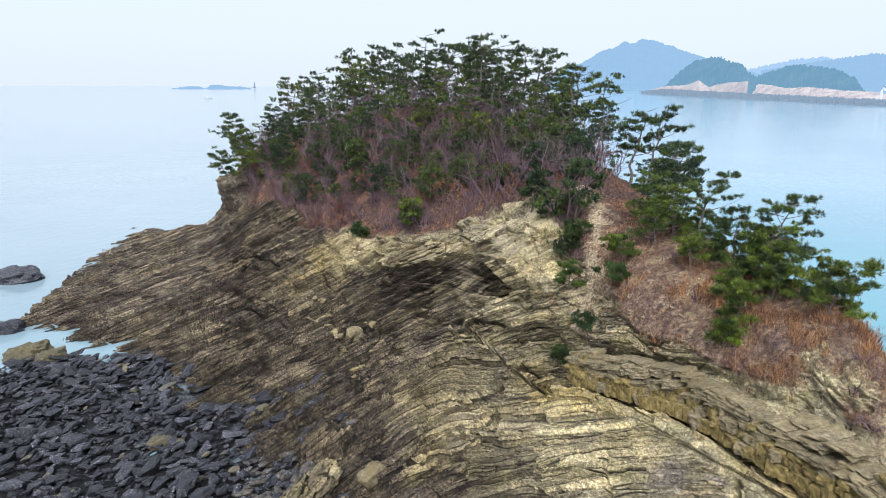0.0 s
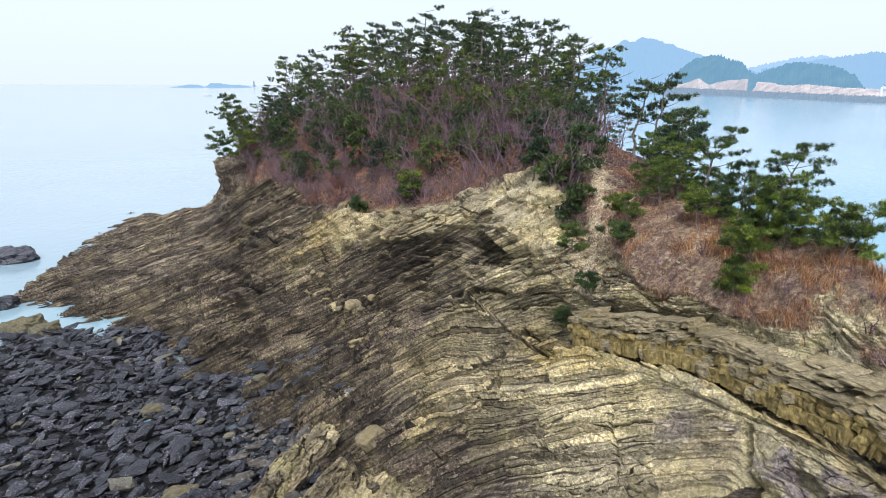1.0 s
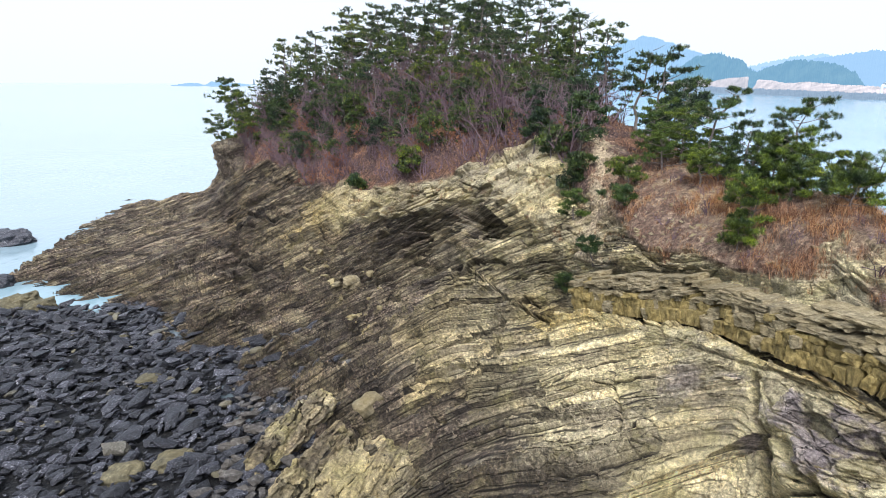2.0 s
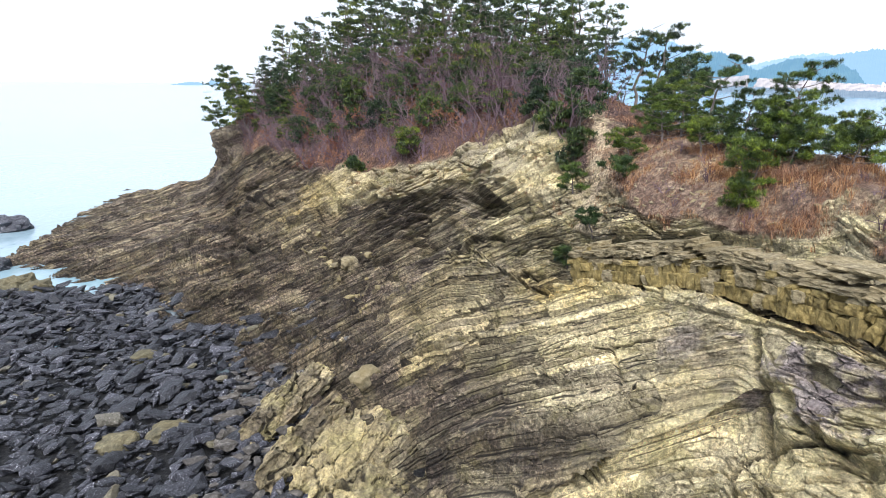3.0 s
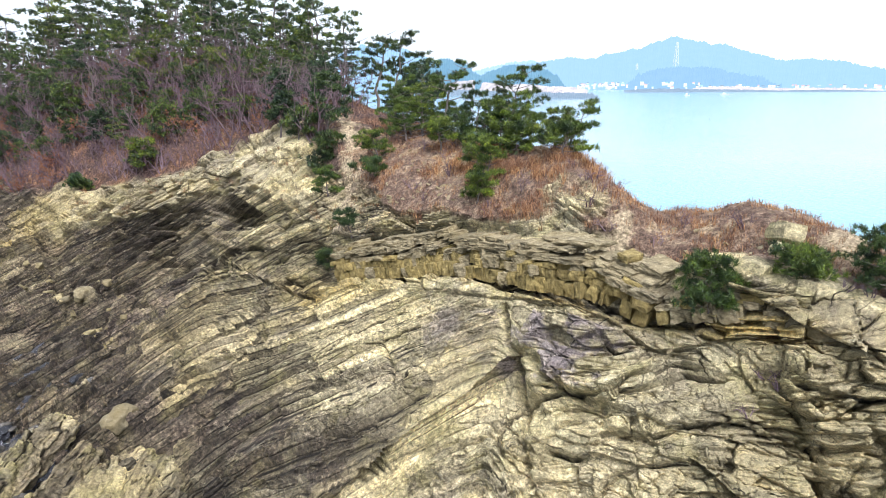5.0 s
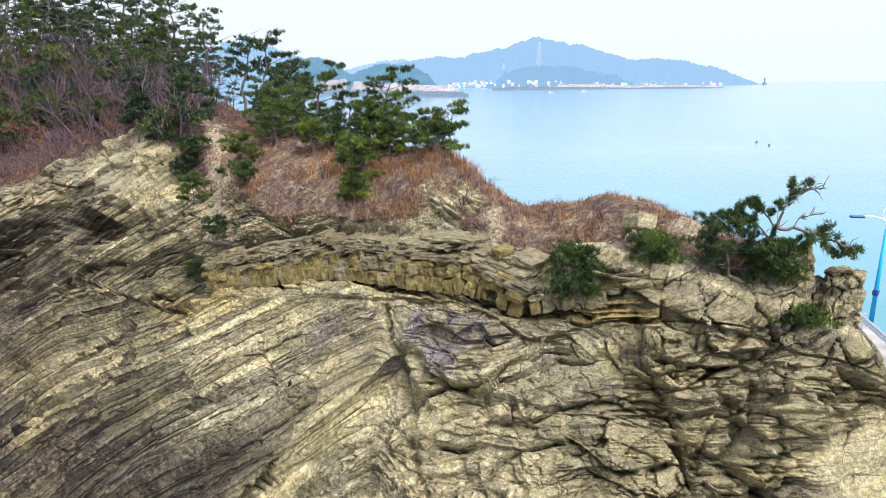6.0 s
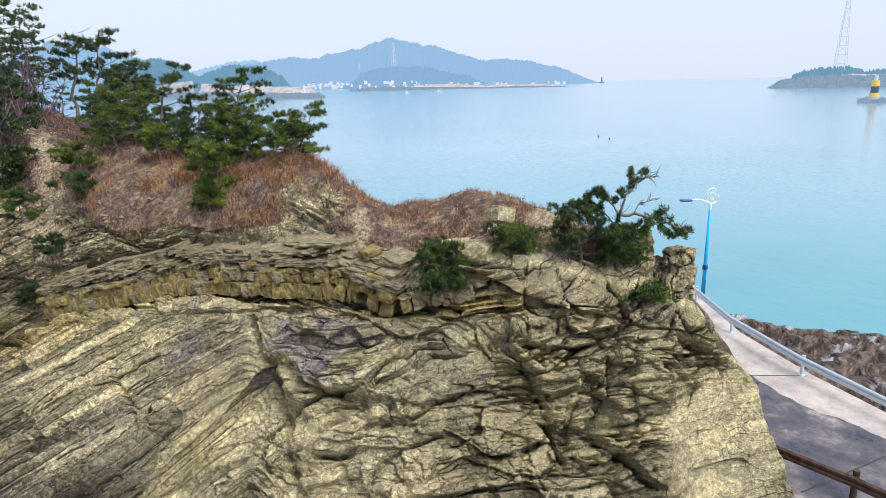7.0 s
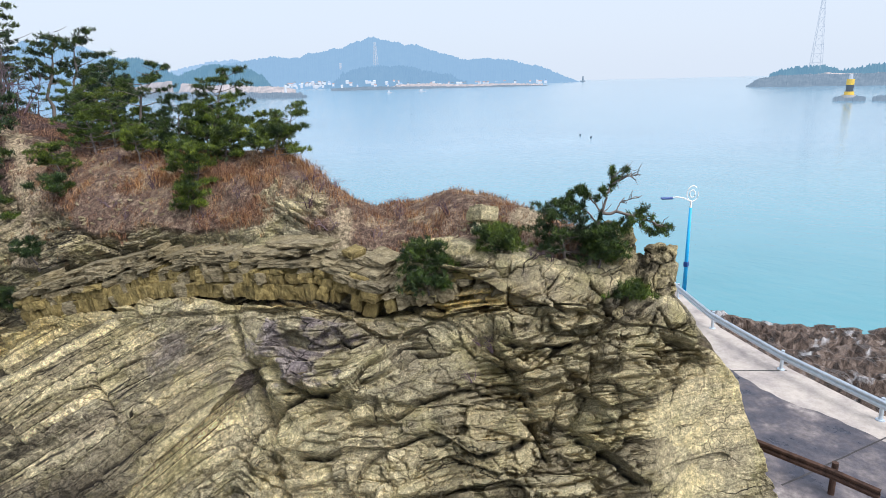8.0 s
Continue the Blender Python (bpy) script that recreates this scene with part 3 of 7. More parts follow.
    cross = 0.7 * x - 0.6 * y + 0.5 * z
    g1, c1, t1 = worley(np.stack([s * 0.34, W * 0.62, cross * 0.34], 1) + 0.7 * wob, 3)
    g3, c3, t3 = worley(np.stack([s * 0.75, W * 1.5, cross * 0.7], 1) + 0.8 * wob, 8)
    broken = (1 - lower) * smooth01((U - 0.8) / 1.0)
    rising = smooth01((U - 5.4) / 0.8) * (1 - smooth01((U - 8.5) / 0.2)) * (1 - smooth01((V - 2.95) / 0.2)) * smooth01((V - 0.6) / 0.3)
    jog = (1 - 0.9 * rising) * lower * (0.7 * (c1 - 0.5) + 0.3 * t1) + broken * 0.45 * (c1 - 0.5)
    W = W + jog
    # beds show where the surface cuts across them, not where it follows them
    grid, wg = P.reshape(nu, nv, 3), W.reshape(nu, nv)
    slope = 0
    for ax in (0, 1):
        slope = slope + (np.gradient(wg, axis=ax) / (np.linalg.norm(np.gradient(grid, axis=ax), axis=2) + 1e-6))**2
    cut = smooth01((np.sqrt(slope).ravel() - 0.06) / 0.3)
    l1, j1, p1 = layered(W, s, 11, 0.45, 1.3, 4.5, 0.55)
    l2, j2, p2 = layered(W + 0.05 * edge_noise, s + 0.5 * W, 12, 0.14, 0.4, 2.6)
    l3, j3, p3 = layered(W + 0.02 * edge_noise, s + 0.9 * W, 13, 0.09, 0.22, 1.4)
    l4, j4, p4 = layered(W + 0.1 * edge_noise + 0.05 * speck, s + 0.3 * cross + 0.2 * speck, 17, 0.4, 1.25, 2.3, 0.85)
    g2, c2, t2 = worley(np.stack([s * 1.1, W * 2.3, cross * 1.0], 1) + 1.4 * wob, 5)
    far = 1 - 0.3 * (1 - smooth01((U - 1.0) / 1.5))
    d = 0.26 * far * big * (0.4 + 0.6 * hard) + 0.1 * edge_noise - 0.35 * (1 - smooth01((U - 0.8) / 1.2)) * smooth01((V - 2.0) / 1.0)
    plain = (1 - 0.55 * np.maximum(cream, lower)) * (0.1 + 0.9 * cut)
    rug = 0.65 + 0.7 * smooth01((fbm(P * 0.22, 3, 77) + 0.25) / 0.5)
    rockd = plain * rug * (0.38 * l1 + 0.36 * (p1 - 0.5) - 0.6 * np.exp(-(j1 / 0.1)**2))
    plain = plain * (1 - 0.55 * lower)
    rockd = rockd * (1 - 0.75 * lower) + rising * (0.24 * l2 + 0.26 * (p2 - 0.5) - 0.3 * np.exp(-(j2 / 0.055)**2) + 0.06 * l3 + 0.05 * (p3 - 0.5))
    l5, j5, p5 = layered(W + 0.06 * edge_noise + 0.04 * speck, s + 0.4 * cross + 0.3 * edge_noise, 19, 0.12, 0.34, 1.1, 0.9)
    level = lower * smooth01((U - 8.6) / 0.3)
    rockd = rockd + level * (0.1 * l4 + 0.06 * (p4 - 0.5) - 0.12 * np.exp(-(j4 / 0.035)**2) + 0.05 * l5 - 0.05 * np.exp(-(j5 / 0.025)**2) + 0.15 * (c1 - 0.5) + 0.2 * t1 + 0.12 * (c3 - 0.5) + 0.25 * t3 + 0.1 * (c2 - 0.5) + 0.2 * t2)
    rockd = rockd + plain * rug * (0.19 * l2 + 0.26 * (p2 - 0.5) - 0.42 * np.exp(-(j2 / 0.055)**2)) + plain * (1 - smooth01((np.hypot(x, y) - 24) / 12)) * (0.07 * l3 + 0.08 * (p3 - 0.5) - 0.07 * np.exp(-(j3 / 0.035)**2))
    rockd = rockd + lower * (1 - 0.8 * rising) * (0.3 * (c1 - 0.5) + 0.3 * t1 - 0.12 * np.exp(-(g1 / 0.015)**2) + 0.22 * (c3 - 0.5) + 0.3 * t3 - 0.1 * np.exp(-(g3 / 0.02)**2))
    rockd = rockd + broken * (0.42 * (c1 - 0.5) + 0.4 * t1 - 0.3 * np.exp(-(g1 / 0.02)**2) + 0.14 * (c3 - 0.5) + 0.2 * t3)
    rockd = rockd + (0.6 + 0.5 * lower) * (0.1 * (c2 - 0.5) + 0.2 * t2 - 0.1 * np.exp(-(g2 / 0.05)**2)) + 0.035 * fbm(P * 5.0, 3, 51) + 0.022 * fbm(P * 13.0, 2, 57)
    turn = np.stack([0.8 * x - 0.6 * y, 0.5 * x + 0.6 * y + 0.6 * z, 0.8 * z - 0.4 * x], 1)
    g6, c6, t6 = worley(turn * 2.6 + 0.5 * np.stack([speck, edge_noise, -speck], 1), 6)
    rockd = rockd + (0.55 + 0.45 * lower) * (0.1 * (c6 - 0.5) + 0.22 * t6 - 0.04 * np.exp(-(g6 / 0.06)**2))
    upright = smooth01((U - 11.0) / 0.5) * smooth01((V - 2.75) / 0.25)
    g7, c7, t7 = worley(np.stack([(0.5 * x - 0.85 * y) * 1.5, z * 0.75, (0.85 * x + 0.5 * y) * 1.1], 1) + 0.35 * wob, 7)
    rockd = rockd * (1 - 0.8 * upright) + upright * (0.5 * (c7 - 0.5) + 0.35 * t7 - 0.25 * np.exp(-(g7 / 0.04)**2))
    cap = smooth01((U - 3.0) / 0.5) * (1 - smooth01((U - 5.65) / 0.4)) * smooth01((V - np.interp(U, [3.3, 4.2, 4.6, 4.8, 5.4, 6.0], [4.25, 4.05, 3.92, 4.02, 4.12, 4.35]) - 0.05 * speck) / 0.08)
    rockd = rockd * (1 - 0.85 * cap) + cap * (0.35 + 0.35 * (c1 - 0.5) + 0.3 * t1 - 0.2 * np.exp(-(g1 / 0.02)**2) + 0.25 * (c3 - 0.5) + 0.35 * t3 - 0.12 * np.exp(-(g3 / 0.03)**2))
    rockd = np.where(rising > 0.3, np.maximum(rockd, -0.34), rockd)
    near_step = np.exp(-((y - 13.8) / 1.1)**2) * smooth01((x - 0.5) / 1.5) * smooth01((8.4 - x) / 0.8)
    rockd = rockd * (1 - 0.6 * near_step)
    rockd = rockd * (1 - 0.8 * smooth01((U - 13.9) / 1.0)) * (1 - 0.93 * corner)
    rockd = rockd * (1 - 0.6 * under) * (1 - 0.6 * smooth01((U - 10.6) / 0.6) * smooth01((V - 3.3) / 0.3)) * (1 - 0.45 * upper)
    d = d + hard * far * rockd + (1 - hard) * 0.12 * fbm(P * 1.6, 3, 61)
    # set back behind the jointed blocks of the ledge
    notch = (1 - smooth01((near - 1.0) / 0.5)) * smooth01((rise + 0.25) / 0.12) * (1 - smooth01((rise - 1.2) / 0.3))
    d = d * (1 - 0.8 * notch) - 0.5 * notch
    lip = (1 - smooth01((near - 0.9) / 0.5)) * smooth01((rise + 0.4) / 0.12) * (1 - smooth01((rise + 0.1) / 0.1))
    ochre = np.maximum(ochre * (1 - notch) * (1 - 0.85 * under * smooth01((U - 7.2) / 0.5)), 0.6 * lip)
    shelf = smooth01((U - 6.0) / 0.5) * (1 - smooth01((U - 10.3) / 0.4))
    d = d - 0.3 * shelf * (1 - under) * np.exp(-((V - 3.02) / 0.06)**2)
    # the hollow under an overhanging bed
    hz = z - 6.75 + 0.42 * np.abs(x - 2.5)
    hollow = smooth01((-hz) / 0.12) * smooth01((z - 4.7 - 0.55 * (x - 1.1)) / 0.4) * smooth01((1.4 - np.abs(x - 2.4)) / 0.3) * (np.abs(y - 35.5) < 3.5)
    d = d - 2.1 * hollow
    # a gully, and a long step in the pale face
    gully = dist_to_line(x + 0.2 * edge_noise, y, [(-2.9, 21.4), (-1.4, 19.0), (-0.5, 15.0)])
    d = d - 0.9 * np.exp(-(gully / 0.3)**2)
    fault = dist_to_line(x + 0.5 * edge_noise, y + 0.5 * big, FAULT)
    d = d - 0.55 * np.exp(-(fault / 0.5)**2) - 0.5 * np.exp(-(((x + 10.3) / 1.6)**2 + ((y - 37.0) / 0.9)**2))
    d = d + 0.7 * np.exp(-(((x + 9.3) / 1.7)**2 + ((y - 41.0) / 2.2)**2)) * (0.6 + 0.8 * speck)
    # shade of the sunk hollow, put into the rock's colour
    dark = np.maximum(dark, 0.9 * np.exp(-(((x + 9.8) / 2.6)**2 + ((y - 37.6) / 1.5)**2)))
    side = y - np.interp(x, [0.5, 2.58, 3.84, 4.83, 5.96, 6.87, 7.5, 8.5], [13.3, 13.55, 13.71, 13.85, 14.0, 13.97, 13.6, 13.2]) + 0.06 * edge_noise
    reach = smooth01((x - 0.5) / 1.5) * smooth01((7.7 - x) / 0.3)
    d = d - reach * (0.6 * smooth01(-side / 0.06) * smooth01((side + 3.5) / 3.0) + 0.5 * np.exp(-((side + 0.16) / 0.09)**2))
    slab = reach * smooth01(-side / 0.1) * (V < 3)
    cream = np.maximum(cream * (1 - 0.6 * reach * (side > 0) * (1 - smooth01((side - 1.2) / 1.5)) * (V < 2.8)), slab)
    stain = np.exp(-(dist_to_line(x + 0.6 * edge_noise, y, [(3.0, 14.2), (1.5, 17.2), (-0.3, 20.3)]) / 1.6)**2) * (side > 0.02)
    dark = np.maximum(dark, 0.95 * stain)
    dark = np.maximum(dark * (1 - 0.8 * slab), 0.45 * reach * np.exp(-((side - 0.9) / 0.8)**2) * (side > 0.25) * (V < 2.6))
    for crack, wide, deep in (([(7.8, 14.6), (7.75, 14.1), (7.44, 13.55), (7.25, 12.2), (6.6, 10.8)], 0.09, 0.5), ([(5.45, 18.6), (5.3, 17.6), (4.95, 15.8)], 0.05, 0.25), ([(7.44, 13.55), (7.8, 13.0), (8.05, 11.7), (8.45, 10.7)], 0.07, 0.3)):
        rift = dist_to_line(x + 0.1 * edge_noise, y + 0.1 * big, crack)
        d = d - deep * np.exp(-(rift / wide)**2) * (V < 3)
    proud = smooth01((x + 0.1 * speck - np.interp(y, [10.0, 10.8, 11.7, 13.06], [8.9, 8.45, 8.05, 7.8])) / 0.06) * (y < 13.3) * (y > 9.6) * smooth01((10.4 - x) / 1.5) * (V < 2.9)
    d = d + 0.28 * proud
    # a pale block standing out of the rising beds
    d = d + 0.16 * smooth01(2.2 - 2 * (((U - 7.93) / 0.15)**2 + ((V - 2.04) / 0.15)**2))
    # a nook in the cliff below the brow
    d = d - 0.5 * np.exp(-((U - 11.2) / 0.17)**2 - ((V - 2.2) / 0.17)**2)
    steps, gap = stepped(P, U, V, STEPS_EAST + STEPS_CORNER + STEPS_MIDDLE + STEPS_ARCH, 0.12 * np.stack([edge_noise, speck, big], 1))
    d = d + steps
    # gap: where crevice shade is painted into the rock's colour
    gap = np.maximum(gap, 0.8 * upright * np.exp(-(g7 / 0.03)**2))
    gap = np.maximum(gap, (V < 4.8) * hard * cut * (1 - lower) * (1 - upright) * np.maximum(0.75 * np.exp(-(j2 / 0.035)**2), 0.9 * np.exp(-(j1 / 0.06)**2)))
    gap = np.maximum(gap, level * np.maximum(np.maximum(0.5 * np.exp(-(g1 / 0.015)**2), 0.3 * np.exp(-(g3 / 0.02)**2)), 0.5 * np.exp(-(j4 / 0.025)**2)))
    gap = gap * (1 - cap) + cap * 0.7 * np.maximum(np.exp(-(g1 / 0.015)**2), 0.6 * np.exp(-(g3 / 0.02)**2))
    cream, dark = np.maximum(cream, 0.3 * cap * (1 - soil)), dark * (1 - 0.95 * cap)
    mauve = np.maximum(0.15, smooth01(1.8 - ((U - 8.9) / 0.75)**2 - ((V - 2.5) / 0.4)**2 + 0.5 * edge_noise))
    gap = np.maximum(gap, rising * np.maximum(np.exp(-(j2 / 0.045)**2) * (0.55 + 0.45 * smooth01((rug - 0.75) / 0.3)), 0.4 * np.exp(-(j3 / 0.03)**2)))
    cell = 0.5 * c1 + 0.3 * c3 + 0.2 * c2
    fade = smooth01((V - 0.0) / 0.6) * smooth01((8.0 - V) / 0.8)
    Q = P + N * (d * fade)[:, None]
    Q[:, 1] -= 0.42 * reach * smooth01(side / 0.05) * np.exp(-np.maximum(side, 0) / 0.5) * (V < 3)
    idx = np.arange(nu * nv).reshape(nu, nv)
    quads = np.stack([idx[:-1, :-1], idx[1:, :-1], idx[1:, 1:], idx[:-1, 1:]], -1).reshape(-1, 4)
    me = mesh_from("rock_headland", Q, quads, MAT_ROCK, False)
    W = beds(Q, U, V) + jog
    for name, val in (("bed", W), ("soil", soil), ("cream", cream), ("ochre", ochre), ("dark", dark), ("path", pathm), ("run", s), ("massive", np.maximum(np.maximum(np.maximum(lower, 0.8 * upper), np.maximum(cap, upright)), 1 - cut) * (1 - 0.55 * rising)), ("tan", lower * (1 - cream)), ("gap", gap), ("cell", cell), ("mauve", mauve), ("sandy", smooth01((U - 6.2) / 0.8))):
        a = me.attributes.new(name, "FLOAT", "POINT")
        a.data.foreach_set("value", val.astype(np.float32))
    ob = new("rock_headland", me)
    tagged(ob, "folded tan and olive bedded rock headland with broken ledges", "rock cliff", kind="structure")
    return ob, Q, quads, soil * (1 - 0.95 * pathm), V, U


HEADLAND, HQ, HF, HSOIL, HV, HU = build_headland()


# ---------------------------------------------------------------- sea
def sea():
    k = Nodes("sea_water", 0.12, 0.0, 0.5)
    p = k.pos()
    clear = k.ramp(k.noise(p, 0.02, 3), [(0.3, (0.135, 0.262, 0.355)), (0.7, (0.185, 0.325, 0.42))])
    # paler to the west: bright sky glare painted into the water's colour
    west_glare = k.ramp(k.noise(p, 0.03, 3), [(0.3, (0.2, 0.27, 0.31)), (0.7, (0.25, 0.32, 0.355))])
    sep = k.n("ShaderNodeSeparateXYZ")
    k.link(p, sep.inputs[0])
    shoal = k.ramp(k.noise(p, 0.05, 3), [(0.3, (0.065, 0.23, 0.27)), (0.7, (0.095, 0.275, 0.315))])
    clear = k.mix(k.step(k.math("ADD", sep.outputs[0], sep.outputs[1]), 40.0, 170.0), shoal, clear)
    k.color(k.mix(k.step(k.math("SUBTRACT", sep.outputs[0], k.math("MULTIPLY", sep.outputs[1], 0.15)), -45.0, 22.0), west_glare, clear))
    h = k.math("ADD", k.noise(k.scaled(p, (1.0, 0.45, 1.0)), 1.1, 4, 0.55), k.math("MULTIPLY", k.noise(p, 0.25, 3), 1.5))
    k.bump(h, 0.36, 0.14)
    r = 4500
    me = mesh_from("sea", [(-r, -r, 0), (r, -r, 0), (r, r, 0), (-r, r, 0)], [(0, 1, 2, 3)], k.m)
    tagged(new("water", me), "calm turquoise sea fading pale towards the horizon", "sea", kind="structure")


sea()


# ---------------------------------------------------------------- helpers for things
def obj(name, me, parent=None, label=""):
    ob = new(name, me)
    if parent is not None:
        ob.parent = parent
    if label:
        ob["label"] = label
    return ob


def part(name, bm, material, parent, label="", smooth=False):
    me = bpy.data.meshes.new(name)
    bm.to_mesh(me)
    bm.free()
    for p in me.polygons:
        p.use_smooth = smooth
    me.materials.append(material)
    return obj(name, me, parent, label)


def thing(name, m, label, category, group="", kind=""):
    ob = new(name)
    ob.matrix_world = m
    ob.empty_display_size = 0.3
    return tagged(ob, label, category, group, kind)


def box(bm, x0, y0, z0, x1, y1, z1, bevel=0.0):
    r = bmesh.ops.create_cube(bm, size=1, matrix=Matrix.Translation(((x0 + x1) / 2, (y0 + y1) / 2, (z0 + z1) / 2)) @ Matrix.Diagonal((x1 - x0, y1 - y0, z1 - z0, 1)))
    if bevel:
        ed = list({e for v in r["verts"] for e in v.link_edges})
        bmesh.ops.bevel(bm, geom=ed, offset=bevel, segments=1, affect="EDGES")
    return bm


def tube_arrays(pts, radii, sides):
    """Vertices and quads of a tapered tube along pts."""
    pts = np.asarray(pts, float)
    n = len(pts)
    t = np.gradient(pts, axis=0)
    t /= np.linalg.norm(t, axis=1, keepdims=True) + 1e-9
    ref = np.where(np.abs(t[:, 2:]) > 0.9, (1.0, 0, 0), (0, 0, 1.0))
    a = np.cross(t, ref)
    a /= np.linalg.norm(a, axis=1, keepdims=True) + 1e-9
    b = np.cross(t, a)
    ang = np.arange(sides) / sides * 2 * math.pi
    ring = a[:, None] * np.cos(ang)[None, :, None] + b[:, None] * np.sin(ang)[None, :, None]
    v = (pts[:, None] + ring * np.asarray(radii, float)[:, None, None]).reshape(-1, 3)
    i = np.arange(n - 1)[:, None] * sides
    j = np.arange(sides)[None]
    k = (j + 1) % sides
    f = np.stack([i + j, i + k, i + sides + k, i + sides + j], -1).reshape(-1, 4)
    return v, f


class Tubes:
    def __init__(self):
        self.v, self.f, self.n = [], [], 0

    def add(self, pts, radii, sides):
        v, f = tube_arrays(pts, radii, sides)
        self.v.append(v)
        self.f.append(f + self.n)
        self.n += len(v)

    def mesh(self, name, mat, smooth=True):
        return mesh_from(name, np.concatenate(self.v), np.concatenate(self.f), mat, smooth)


from mathutils.bvhtree import BVHTree

GROUND = BVHTree.FromPolygons([tuple(v) for v in HQ[:]], [tuple(int(i) for i in q) for q in HF[:]])


def ground_z(x, y, top=40.0):
    hit = GROUND.ray_cast(Vector((x, y, top)), Vector((0, 0, -1)))
    return hit[0].z if hit[0] is not None else 0.0


# ---------------------------------------------------------------- materials of things
def needle_material(name, a, b, c):
    """Each needle spray has its own tone, from shaded blue-green to yellow-green tips."""
    k = Nodes(name, 0.5, 0.0, 0.35)
    f = k.noise(k.coord(), 1.3, 3)
    g = k.mix(k.step(f, 0.35, 0.65), a, b)
    g = k.mix(k.math("MULTIPLY", k.random(), 0.7), g, c)
    g = k.mix(0.85, g, k.ramp(k.math("FRACT", k.math("MULTIPLY", k.random(), 7.31)), [(0.0, (0.42, 0.5, 0.62)), (0.5, (0.9, 0.95, 0.95)), (0.85, (1.5, 1.35, 0.9)), (1.0, (2.1, 1.7, 0.9))]), "MULTIPLY")
    k.color(k.mix(0.9, g, k.ramp(k.island(), [(0.0, (0.3, 0.35, 0.4)), (0.6, (1.0, 1.0, 0.95)), (1.0, (2.9, 2.5, 1.5))]), "MULTIPLY"))
    return k.m


MAT_NEEDLE = needle_material("pine_needles", (0.006, 0.016, 0.009), (0.085, 0.118, 0.017), (0.012, 0.032, 0.02))
MAT_NEEDLE_NEAR = needle_material("near_pine_needles", (0.007, 0.018, 0.006), (0.1, 0.145, 0.018), (0.022, 0.046, 0.012))
MAT_BARK = simple("pine_bark", (0.13, 0.105, 0.097), 0.9, 0, 0.4, 9.0, 0.6)
MAT_PALE_BARK = simple("weathered_branch", (0.15, 0.125, 0.11), 0.9, 0, 0.3, 9.0, 0.5)


def twig_material(name, a, b):
    k = Nodes(name, 0.9)
    k.color(k.mix(k.random(), a, b))
    return k.m


MAT_TWIG = twig_material("bare_twigs", (0.09, 0.055, 0.068), (0.22, 0.155, 0.17))
MAT_THICKET = simple("thicket", (0.12, 0.08, 0.095), 0.9, 0, 0.45, 0.8, 0.0)
MAT_RUST = twig_material("rust_leaves", (0.16, 0.065, 0.04), (0.25, 0.12, 0.065))


def grass_material(name, stops):
    k = Nodes(name, 0.85)
    k.color(k.ramp(k.island(), stops))
    return k.m


MAT_DULL = grass_material("dull_grass", [(0.0, (0.05, 0.03, 0.028)), (0.5, (0.13, 0.07, 0.052)), (0.85, (0.24, 0.13, 0.08)), (1.0, (0.38, 0.26, 0.16))])


def straw_material():
    k = Nodes("dry_grass", 0.85)
    n = k.noise(k.pos(), 0.9, 4, 0.6)
    a = k.ramp(k.island(), [(0.0, (0.055, 0.024, 0.016)), (0.5, (0.18, 0.082, 0.046)), (1.0, (0.38, 0.22, 0.125))])
    b = k.ramp(k.island(), [(0.0, (0.08, 0.032, 0.014)), (0.5, (0.26, 0.112, 0.044)), (1.0, (0.55, 0.33, 0.15))])
    k.color(k.mix(k.step(n, 0.42, 0.58), a, b))
    return k.m


MAT_GRASS = straw_material()


def stone_material(name, loose):
    """Dark wet slate-grey beach stone with some tan ones."""
    k = Nodes(name, 0.5, 0.0, 0.5)
    r = k.random() if loose else k.island()
    p = k.pos()
    n = k.noise(p, 17.0, 7, 0.75)
    # palest noise specks paint in wet glints; whole stones vary at random
    dark = k.mix(0.8, k.ramp(n, [(0.34, (0.002, 0.002, 0.003)), (0.48, (0.009, 0.009, 0.013)), (0.58, (0.035, 0.036, 0.044)), (0.66, (0.24, 0.245, 0.26))]), k.ramp(r, [(0.0, (0.55, 0.55, 0.6)), (0.6, (1.3, 1.3, 1.3)), (0.92, (3.4, 3.3, 3.2))]), "MULTIPLY")
    tan = k.ramp(n, [(0.3, (0.05, 0.044, 0.027)), (0.7, (0.2, 0.175, 0.11))])
    k.color(k.mix(k.step(r, 0.955, 0.985), dark, tan))
    k.rough(k.ramp(n, [(0.3, (0.25, 0.25, 0.25)), (0.7, (0.55, 0.55, 0.55))]))
    k.bump(k.math("ADD", n, k.noise(p, 5.0, 4, 0.6)), 1.0, 0.06)
    return k.m


MAT_STONE, MAT_STONES = stone_material("beach_stone", True), stone_material("beach_stones", False)


# ---------------------------------------------------------------- boulder beach
def shore_side(x, y):
    """Metres inland of the waterline of the boulder beach."""
    return (37.6 - y) * 0.9 + (x + 20) * 0.42 + 1.2 * np.sin(x * 0.7) * 0.6


